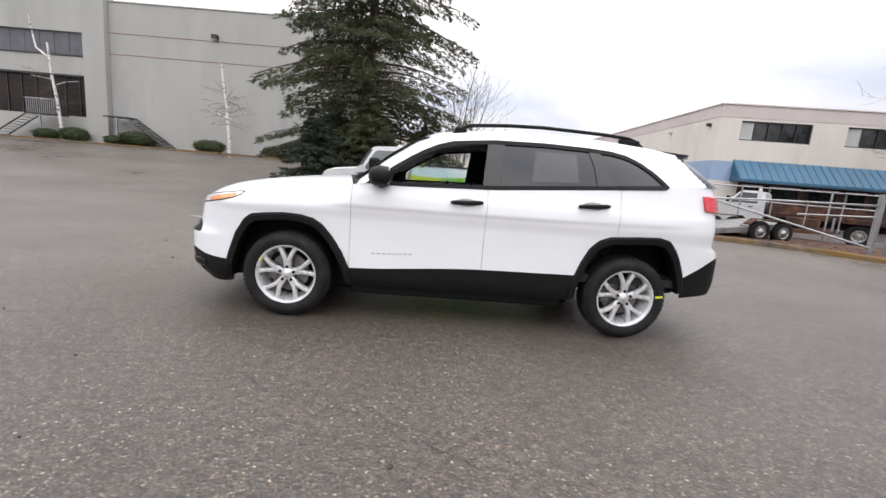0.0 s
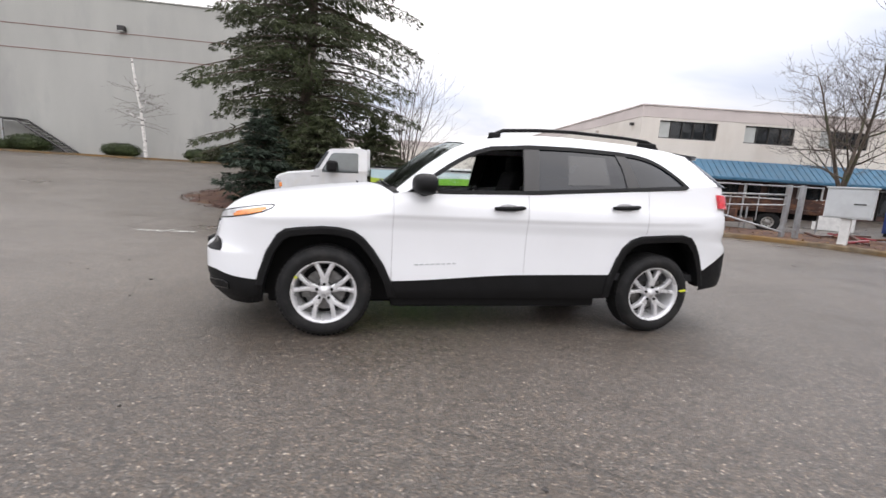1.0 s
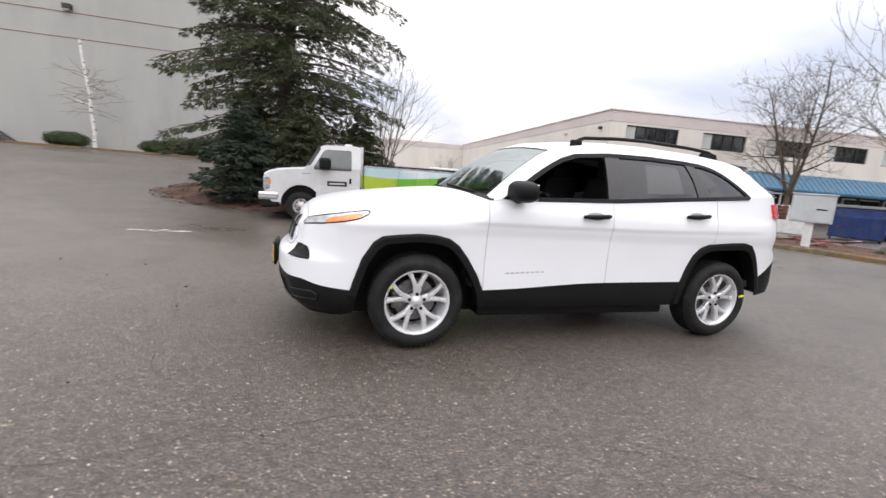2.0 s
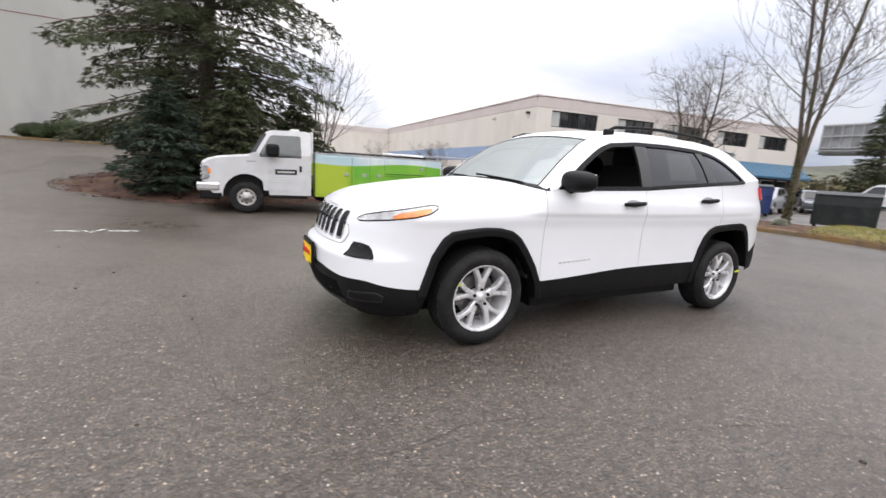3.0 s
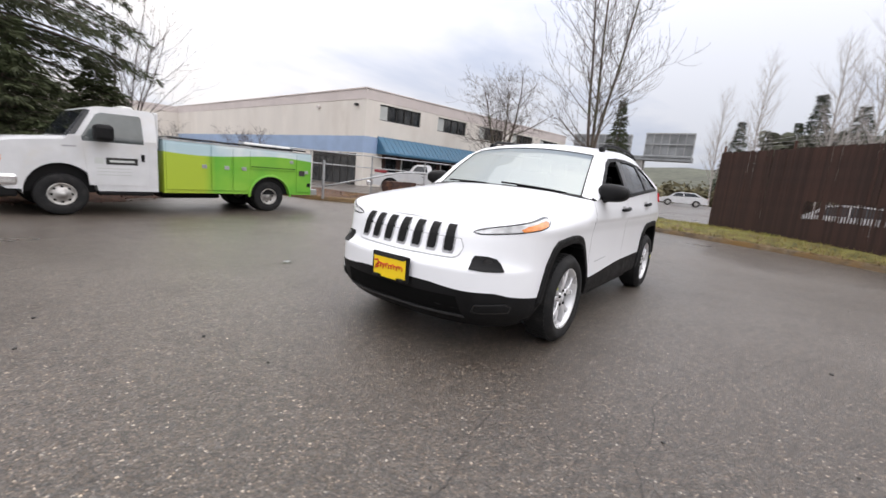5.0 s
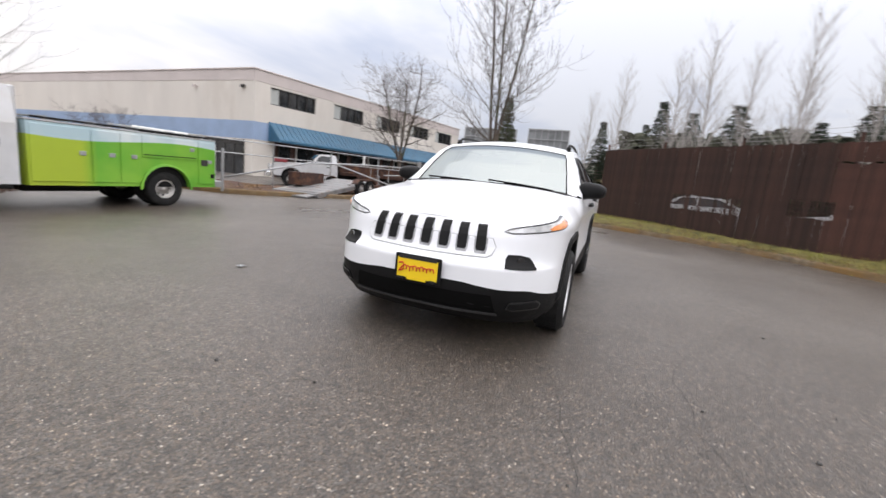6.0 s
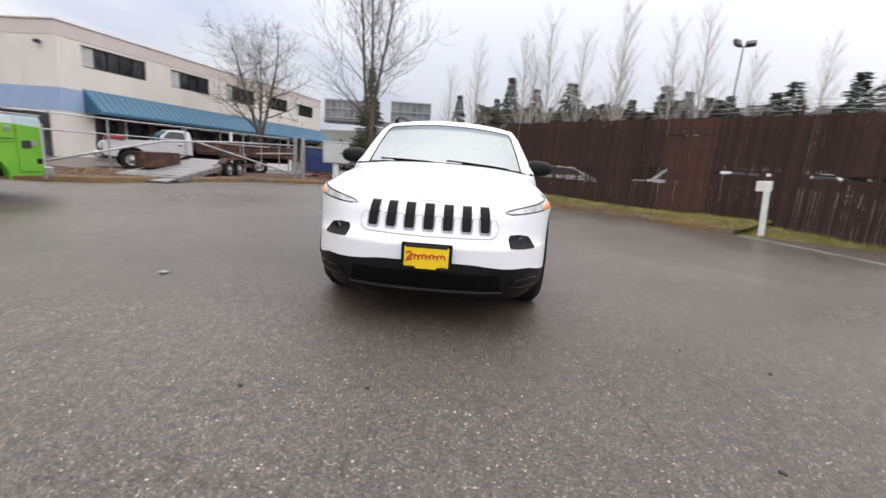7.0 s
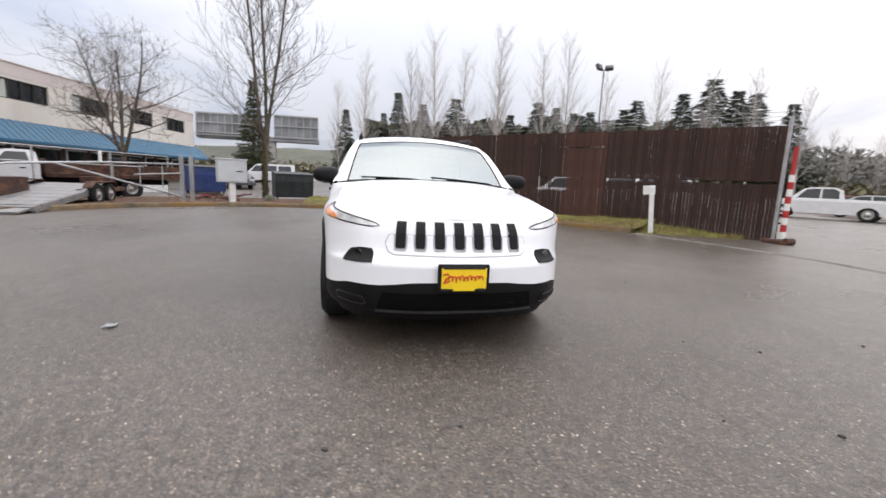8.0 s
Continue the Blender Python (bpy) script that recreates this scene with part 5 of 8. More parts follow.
        fog = [(f0, 0.602), (f0 + 0.008, 0.66), (f0 + 0.025, 0.684), (lerp(f0, f1, 0.55), 0.688), (f1 - 0.03, 0.678), (f1 - 0.005, 0.655), (f1 + 0.02, 0.61), (f1 + 0.012, 0.600), (lerp(f0, f1, 0.5), 0.598)]
        fl = part("fog_lamp_pocket", plate_on(B(), refine(fog, 0.012), sk, -0.02, 0.007), M["black_plastic"], o)
        c = sk((f0 + f1) / 2 + 0.02, 0.642, 0.004)
        nrm = (sk((f0 + f1) / 2 + 0.02, 0.642, 0.1) - c).normalized()
        part("fog_lamp", lathe(B(), [(0.0001, 0.002), (0.034, 0.0), (0.038, -0.02)], Matrix.Translation(c) @ nrm.to_track_quat("Z", "Y").to_matrix().to_4x4(), 20), M["gloss_black"], fl)
        # lower bumper pocket with grey rim
        g0, g1 = sy(0.60), sy(0.80)
        rim = [(g0, 0.325), (g0 + 0.02, 0.38), (g1 - 0.05, 0.395), (g1, 0.375), (g1 - 0.01, 0.33), (g0 + 0.05, 0.315)]
        lp = part("bumper_pocket", plate_on(B(), refine(rim, 0.03), sk, -0.01, 0.010), M["gloss_black"], o)
        part("pocket_dark", plate_on(B(), refine(shrink(rim, 0.010), 0.03), sk, -0.01, 0.013), M["black_plastic"], lp)
        # tail lamp
        t0, t1 = sx(1.89), sx(2.12)
        tl = [(t0, 1.20), (t0 + 0.02, 1.085), (t1 + 0.05, 1.07), (t1 + 0.2, 1.085), (t1 + 0.2, 1.17), (t1 + 0.05, 1.19)]
        part("tail_lamp", plate_on(B(), refine(tl, 0.03), sk, -0.01, 0.024), M["red_lens"], o, "red tail lamp")
        # wordmark shown as small bars on the front door
        for k in range(8):
            x = -0.70 + 0.041 * k
            z = 0.552 + 0.0022 * k
            plt = [(x, z - 0.006), (x, z + 0.006), (x + 0.03, z + 0.0075), (x + 0.03, z - 0.0045)]
            part("badge_letter", plate_on(B(), shrink(plt, 0.0), lambda u, v, off: S.on(S.of_x(u), v, off, side), -0.002, 0.002), M["cabinet_grey"], o)
    # hood
    bm = B()
    NW = 26
    s_cowl = S.of_x(-0.85)
    hood_cols = [c for c in cols if c <= s_cowl + 1e-6]

    def hood_z(x):
        return curve1([(-2.16, 0.876), (-2.1, 0.925), (-2.02, 0.968), (-1.9, 1.004), (-1.6, 1.058), (-1.3, 1.097), (-1.0, 1.128)], x)
    rows = []
    for s in hood_cols:
        p, n = S.at(s)
        e = S.on(s, S.top(p.x, p.y), 0, 1)
        xc = lerp(e.x, lerp(-2.155, -1.03, max(0, (e.x + 2.155) / 1.305)), 1.0)
        line = []
        for k in range(NW + 1):
            w = k / NW
            x, y = lerp(e.x, xc, w), e.y * (1 - w)
            z = lerp(e.z, hood_z(xc), 1 - (1 - w) ** 2.2)
            z += 0.008 * smooth01((w - 0.15) / 0.3) * smooth01((s - 0.25) / 0.9)
            line.append(Vector((x, y, z)))
        rows.append(line)
    for side in (-1, 1):
        vs = [[bm.verts.new((q.x, q.y * side, q.z)) for q in r] for r in rows]
        for a, c in zip(vs, vs[1:]):
            for k in range(NW):
                bm.faces.new((a[k], a[k + 1], c[k + 1], c[k]))
    bmesh.ops.remove_doubles(bm, verts=bm.verts, dist=0.0008)
    part("hood", bm, M["white_car"], o, smooth=True)
    # cowl panel between hood and windscreen
    bm = B()
    strip(bm, [[Vector((lerp(-0.86, -1.035, 1 - abs(v) ** 2), v * 0.84, 1.07 + 0.055 * (1 - v * v))) for v in [k / 12 - 1 for k in range(25)]], [upper(-0.80, v, -0.008) for v in [k / 12 - 1 for k in range(25)]]], False)
    part("cowl", bm, M["black_plastic"], o)
    # upper skin: windscreen, roof, rear window
    def skin(x0, x1, nx, v0, v1, nv, off):
        bm = B()
        g = [[bm.verts.new(upper(lerp(x0, x1, i / nx), lerp(v0, v1, j / nv), off)) for j in range(nv + 1)] for i in range(nx + 1)]
        for a, c in zip(g, g[1:]):
            for j in range(nv):
                bm.faces.new((a[j], a[j + 1], c[j + 1], c[j]))
        return bm
    part("roof", skin(-0.29, 1.80, 64, -1, 1, 32, 0.0), M["white_car"], o, smooth=True)
    for v0, v1 in ((-1, -0.90), (0.90, 1)):
        part("windscreen_pillar", skin(-0.84, -0.29, 24, v0, v1, 3, 0.0), M["white_car"], o, smooth=True)
        part("rear_pillar_skin", skin(1.80, 2.08, 10, v0, v1, 3, 0.0), M["black_plastic"], o, smooth=True)
    bm = skin(-0.84, -0.29, 30, -0.90, 0.90, 24, -0.004)
    g = part("windscreen", bm, M["windscreen"], o, "pale green-tinted windscreen reflecting sky", smooth=True)
    g.visible_shadow = False
    bm = skin(1.81, 2.08, 10, -0.90, 0.90, 16, -0.004)
    part("rear_window", bm, M["tinted"], o, smooth=True)
    bm = B()
    for x0, x1, vv in ((-0.84, -0.815, 1), (-0.296, -0.29, 1)):
        strip(bm, [[upper(x0, v * 0.9, 0.001) for v in [k / 12 - 1 for k in range(25)]], [upper(x1, v * 0.9, 0.001) for v in [k / 12 - 1 for k in range(25)]]], False)
    for sg in (-1, 1):
        strip(bm, [[upper(lerp(-0.84, -0.29, k / 20), sg * 0.9, 0.001) for k in range(21)], [upper(lerp(-0.84, -0.29, k / 20), sg * 0.885, 0.001) for k in range(21)]], False)
    part("windscreen_seal", bm, M["black_plastic"], o)
    part("spoiler", strip_solid([[upper(1.60, v, 0.004) for v in [k / 12 - 1 for k in range(25)]], [upper(1.79, v, 0.012) + Vector((0.075, 0, 0.004)) for v in [k / 12 - 1 for k in range(25)]], [upper(1.79, v, -0.012) + Vector((0.07, 0, -0.008)) for v in [k / 12 - 1 for k in range(25)]], [upper(1.72, v, -0.03) for v in [k / 12 - 1 for k in range(25)]]]), M["white_car"], o, smooth=True)
    # wipers lying at the foot of the windscreen
    for y0, y1, xx in ((0.62, 0.10, -0.80), (-0.02, -0.62, -0.80)):
        pts = []
        for k in range(9):
            t = k / 8
            v = lerp(y0, y1, t) / 0.83
            pts.append(upper(-0.832 + 0.025 * (1 - t), v, 0.018))
        wp = part("wiper", tube(B(), pts, [0.010] + [0.008] * 7 + [0.005], 6), M["black_plastic"], o, smooth=True)
        part("wiper_blade", tube(B(), [Vector(p) + Vector((0.015, 0, -0.004)) for p in pts[2:]], 0.006, 5), M["gloss_black"], wp)
    # grille: seven slots with bright lower rims, in a raised frame
    def front(y, z, off):
        return S.on(S.of_y(abs(y)), z, off, 1) if y >= 0 else S.on(S.of_y(abs(y)), z, off, -1)
    gr = part("grille_frame", plate_on(B(), refine([(-0.50, 0.72), (-0.475, 0.672), (-0.44, 0.655), (0.0, 0.648), (0.44, 0.655), (0.475, 0.672), (0.50, 0.72), (0.475, 0.775), (-0.475, 0.775)], 0.04), front, -0.01, 0.008), M["white_car"], o)
    seam = [(-0.505, 0.725), (-0.482, 0.668), (-0.445, 0.648), (0.0, 0.641), (0.445, 0.648), (0.482, 0.668), (0.505, 0.725), (0.48, 0.78), (-0.48, 0.78)]
    part("grille_seam", plate_on(B(), refine(seam, 0.04), front, -0.01, 0.004), M["gap_shade"], gr)
    for k in range(-3, 4):
        yc = 0.1335 * k
        rim = [(yc - 0.046, 0.775), (yc - 0.044, 0.70), (yc - 0.036, 0.676), (yc + 0.036, 0.676), (yc + 0.044, 0.70), (yc + 0.046, 0.775)]
        r = part("grille_rim", plate_on(B(), refine(rim, 0.03), front, -0.01, 0.013), M["rim_silver"], gr)
        slot = [(yc - 0.034, 0.79), (yc - 0.034, 0.71), (yc - 0.027, 0.692), (yc + 0.027, 0.692), (yc + 0.034, 0.71), (yc + 0.034, 0.79)]
        part("grille_slot", plate_on(B(), refine(slot, 0.03), front, -0.01, 0.017), M["black_plastic"], r)
        bm = B()
        ys = [lerp(yc - 0.034, yc + 0.034, i / 4) for i in range(5)]
        rows2 = [[front(y, 0.79, 0.017) for y in ys], [front(y, 0.825, 0.014) for y in ys], [front(y, 0.850, 0.010) for y in ys], [front(y, 0.862, 0.006) + Vector((0.02, 0, 0.008)) for y in ys], [front(y, 0.862, 0.0) + Vector((0.05, 0, 0.014)) for y in ys]]
        strip(bm, rows2, False)
        part("grille_slot_top", bm, M["black_plastic"], r)
    # licence plate in a black frame; its script is shown as a red stroke and small bars
    pl = part("plate_frame", boxed((-2.338, -0.178, 0.438), (-2.318, 0.158, 0.615), 0.008), M["black_plastic"], o)
    part("plate", boxed((-2.344, -0.157, 0.458), (-2.337, 0.137, 0.592), 0.004), M["yellow"], pl, "yellow dealer plate")
    pts = []
    for k in range(121):
        t = k / 120
        pts.append((-2.3465, lerp(0.085, -0.132, t) + 0.006 * math.cos(t * 55), 0.523 + 0.008 * t + (0.017 - 0.006 * t) * math.sin(t * 55) + 0.005 * math.sin(t * 23)))
    part("script", tube(B(), pts, 0.0042, 5), M["red_ink"], pl)
    part("script_stem", tube(B(), [(-2.3465, 0.125, 0.552), (-2.3465, 0.095, 0.557), (-2.3465, 0.085, 0.54), (-2.3465, 0.11, 0.515), (-2.3465, 0.123, 0.497), (-2.3465, 0.10, 0.503), (-2.3465, 0.085, 0.515)], 0.006, 5), M["red_ink"], pl)
    for y0, y1, z0, z1 in ((-0.147, 0.127, 0.585, 0.607), (-0.08, 0.06, 0.446, 0.463), (0.085, 0.135, 0.446, 0.460), (-0.145, -0.105, 0.446, 0.463)):
        part("print_bar", boxed((-2.3455, y0, z0), (-2.343, y1, z1)), M["yellow"] if z0 < 0.5 and y0 < 0 and y1 > 0 else M["black_ink"], pl)
    # lower grille mouth and lip
    # a flat near-black plate paints the dark depth of the mouth
    mouth = [(-0.54, 0.30), (-0.50, 0.415), (0.50, 0.415), (0.54, 0.30)]
    part("lower_grille", plate_on(B(), refine(mouth, 0.05), front, -0.01, 0.002), M["void"], o)
    lip = [(-0.56, 0.268), (-0.55, 0.286), (0.55, 0.286), (0.56, 0.268)]
    part("lip_strip", plate_on(B(), refine(lip, 0.05), front, -0.01, 0.012), M["dark_trim"], o)
    # underbody and interior
    bm = B()
    box(bm, (-1.8, -0.57, 0.17), (1.0, 0.57, 0.44), 0.03)
    box(bm, (0.9, -0.55, 0.32), (1.95, 0.55, 0.44), 0.03)
    box(bm, (-0.86, -0.80, 0.20), (0.86, 0.80, 0.44), 0.02)
    part("underbody", bm, M["black_plastic"], o)
    part("floor", boxed((-0.95, -0.84, 0.44), (2.0, 0.84, 0.50)), M["seat_cloth"], o)
    bm = prism(B(), [(-1.0, 0.5), (-1.0, 1.06), (-0.62, 1.085), (-0.45, 1.05), (-0.42, 0.92), (-0.55, 0.75), (-0.6, 0.5)], "y", -0.78, 0.78, 0.03)
    part("dashboard", bm, M["black_plastic"], o)
    sw = Matrix.Translation((-0.22, -0.37, 0.98)) @ Matrix.Rotation(radians(-62), 4, "Y")
    bm = B()
    ring = [sw @ Vector((0.185 * math.cos(a * math.pi / 16), 0.185 * math.sin(a * math.pi / 16), 0)) for a in range(33)]
    tube(bm, ring, 0.016, 8, False)
    st = part("steering_wheel", bm, M["gloss_black"], o, smooth=True)
    bm = B()
    box(bm, (-0.07, -0.06, -0.03), (0.07, 0.06, 0.02), 0.02, sw)
    box(bm, (-0.02, -0.18, -0.02), (0.03, 0.18, 0.0), 0.008, sw)
    part("steering_hub", bm, M["black_plastic"], st)

    def seat(x, y, w, name="front_seat"):
        sb = part(name, prism(B(), [(x - 0.28, 0.5), (x - 0.3, 0.74), (x - 0.22, 0.80), (x + 0.15, 0.75), (x + 0.22, 0.5)], "y", y - w / 2, y + w / 2, 0.03), M["seat_cloth"], o)
        part("seat_back", prism(B(), [(x + 0.10, 0.68), (x + 0.30, 1.30), (x + 0.35, 1.33), (x + 0.40, 1.30), (x + 0.26, 0.62)], "y", y - w / 2 + 0.01, y + w / 2 - 0.01, 0.03), M["seat_cloth"], sb)
        for yy in ((y,) if w < 0.7 else (y - 0.38, y + 0.38)):
            part("headrest", boxed((x + 0.30, yy - 0.12, 1.31), (x + 0.40, yy + 0.12, 1.48), 0.03), M["seat_cloth"], sb)
    seat(0.12, -0.37, 0.5)
    seat(0.12, 0.37, 0.5)
    seat(1.02, 0.0, 1.3, "rear_bench")
    part("headliner", skin(-0.27, 1.75, 20, -0.92, 0.92, 10, -0.045), M["grey_trim"], o)
    part("mirror_inside", boxed((-0.32, -0.11, 1.44), (-0.28, 0.11, 1.50), 0.01), M["black_plastic"], o)
    # a slightly lighter rectangle on the rear side glass
    part("window_sticker", plate_on(B(), refine([(0.50, 1.20), (0.53, 1.44), (0.86, 1.44), (0.87, 1.22)], 0.04), lambda x, z, off: cabin_side(x, z, off, -1), -0.008, -0.0052), M["sticker"], o, "slightly lighter rectangle on the tinted rear side window")
    return o


def strip_solid(rings):
    bm = B()
    strip(bm, rings, False)
    return bm




def thin_glass(name, tint, ior, rough):
    """A thin pane: clear but for its tint, with sky reflections that grow at grazing angles."""
    m = bpy.data.materials.new(name)
    m.use_nodes = True
    nt = m.node_tree
    nt.nodes.clear()
    N, L = nt.nodes.new, nt.links.new
    out, mix, fr = N("ShaderNodeOutputMaterial"), N("ShaderNodeMixShader"), N("ShaderNodeFresnel")
    tr, gl = N("ShaderNodeBsdfTransparent"), N("ShaderNodeBsdfGlossy")
    tr.inputs[0].default_value = (*tint, 1)
    gl.inputs["Color"].default_value = (0.84, 0.92, 0.93, 1)
    gl.inputs["Roughness"].default_value = rough
    fr.inputs["IOR"].default_value = ior
    L(fr.outputs[0], mix.inputs[0])
    L(tr.outputs[0], mix.inputs[1])
    L(gl.outputs[0], mix.inputs[2])
    L(mix.outputs[0], out.inputs[0])
    return m


M["windscreen"] = thin_glass("windscreen_glass", (0.09, 0.12, 0.12), 3.6, 0.06)
# near-black that stands in for shade inside the lower grille
M["void"] = mat("painted_mouth_shade", (0.004, 0.004, 0.004), 0.9, vary=0.1, spec=0.1)
M["rim_silver"] = mat("bright_slot_rim", (0.36, 0.36, 0.37), 0.3, metal=0.3, vary=0.05)
M["lime"] = mat("yellow_green_paper", (0.70, 0.75, 0.05), 0.6, vary=0.05)
# a little lighter than the tinted glass round it
M["sticker"] = mat("tint_patch", (0.021, 0.023, 0.025), 0.08, vary=0.15, scale=10, spec=0.8)
suv()


# ---- plants ----
def mesh_part(name, verts, faces, material, parent=None, label="", smooth=False):
    me = bpy.data.meshes.new(name)
    me.from_pydata([tuple(v) for v in verts], [], faces)
    me.materials.append(material)
    if smooth:
        me.polygons.foreach_set("use_smooth", [True] * len(me.polygons))
    me.update()
    ob = new(name, me)
    if parent is not None:
        ob.parent = parent
    if label:
        ob["label"] = label
    return ob


class Soup:
    def __init__(self):
        self.v, self.f = [], []

    def poly(self, *pts):
        n = len(self.v)
        self.v += pts
        self.f.append(tuple(range(n, n + len(pts))))

    def limb(self, points, radii, sides=5):
        rings = []
        for i, p in enumerate(points):
            d = points[min(i + 1, len(points) - 1)] - points[max(i - 1, 0)]
            d = d.normalized() if d.length > 1e-9 else Vector((0, 0, 1))
            r = Vector((0, 0, 1)) if abs(d.z) < 0.9 else Vector((1, 0, 0))
            u = d.cross(r).normalized()
            w = d.cross(u)
            rings.append(len(self.v))
            self.v += [p + radii[i] * (math.cos(2 * math.pi * k / sides) * u + math.sin(2 * math.pi * k / sides) * w) for k in range(sides)]
        for a, c in zip(rings, rings[1:]):
            self.f += [(a + k, a + (k + 1) % sides, c + (k + 1) % sides, c + k) for k in range(sides)]

    def put(self, name, material, parent, label="", smooth=False):
        return mesh_part(name, self.v, self.f, material, parent, label, smooth)


def conifer(name, label, at, height, radius, seed, material, low=0.06, droop=0.35, whorl=0.42, fronds=22, size=0.34, bulge=0.45, per=7, trunk=0.02, category="tree", gap=0.0, foot=0.16, hang=0.75):
    """A conifer: tapered trunk, whorls of drooping limbs, each with many small needle fronds."""
    rnd = random.Random(seed)
    o = thing(name, label, category, pose(*at))
    t = Soup()
    lean = [Vector((0.12 * math.sin(k * 0.9 + seed), 0.12 * math.cos(k * 0.7 + seed), height * k / 14)) * (1 if k else 0) for k in range(15)]
    lean[0] = Vector((0, 0, -0.3))
    t.limb(lean, [height * trunk * (1 - 0.93 * k / 14) for k in range(15)], 9)
    limbs, leaf = Soup(), Soup()
    z = height * low
    while z < height * 0.985:
        f = z / height
        rr = radius * min(1.0, (f + foot) / 0.30) * (1 - max(0.0, (f - bulge) / (1 - bulge)) ** 1.15) if f > 0 else radius
        n = rnd.randint(per - 2, per)
        a0 = rnd.uniform(0, 6.28)
        for k in range(n):
            if rnd.random() < gap:
                continue
            a = a0 + 2 * math.pi * k / n + rnd.uniform(-0.3, 0.3)
            L = max(0.25, rr * rnd.uniform(0.64, 1.03))
            d = Vector((math.cos(a), math.sin(a), 0))
            base = Vector((0, 0, z + rnd.uniform(-0.15, 0.15)))
            up = rnd.uniform(0.0, 0.22) + 0.35 * smooth01((f - 0.55) / 0.4)
            pts = []
            for i in range(8):
                s = i / 7
                pts.append(base + d * L * s + Vector((0, 0, L * (up * s - droop * s * s + 0.12 * max(0, s - 0.7)))))
            limbs.limb(pts, [max(0.006, 0.014 * L * (1 - 0.9 * i / 7)) for i in range(8)], 4)
            side = Vector((-d.y, d.x, 0))
            m = max(4, int(fronds * L / radius * 1.2))
            for _ in range(m):
                s = rnd.random() ** 0.7 * 0.95 + 0.05
                i = min(6, int(s * 7))
                p = pts[i].lerp(pts[i + 1], s * 7 - i)
                sg = rnd.choice((-1, 1))
                reach = 0.30 * L * (1 - s * 0.75) * rnd.random()
                q = p + side * sg * reach + Vector((0, 0, -0.16 * reach - rnd.uniform(0, 0.20) * min(1.0, L / 2)))
                way = (d * rnd.uniform(0.3, 1.0) + side * sg * rnd.uniform(0.1, 0.9) + Vector((0, 0, rnd.uniform(-hang, 0.12)))).normalized()
                wide = way.cross(Vector((rnd.uniform(-0.4, 0.4), rnd.uniform(-0.4, 0.4), 1))).normalized()
                ln = size * rnd.uniform(0.55, 1.15)
                for j in range(4):
                    aa = (j - 1.5) * rnd.uniform(0.3, 0.6)
                    w2 = (way * math.cos(aa) + wide * math.sin(aa)).normalized()
                    x2 = w2.cross(Vector((rnd.uniform(-1, 1), rnd.uniform(-1, 1), rnd.uniform(-1, 1)))).normalized() * ln * 0.066
                    l2 = ln * (1 if j in (1, 2) else 0.75)
                    leaf.poly(q - x2 * 0.4, q + w2 * l2 * 0.5 - x2, q + w2 * l2, q + w2 * l2 * 0.5 + x2)
        z += whorl * (1 - 0.45 * f) * rnd.uniform(0.75, 1.25)
    t.put("trunk", M["bark"], o, smooth=True)
    tagged(limbs.put("branchwork", M["bark"], o), kind="stuff")
    tagged(leaf.put("crown", material, o), kind="stuff")
    return o


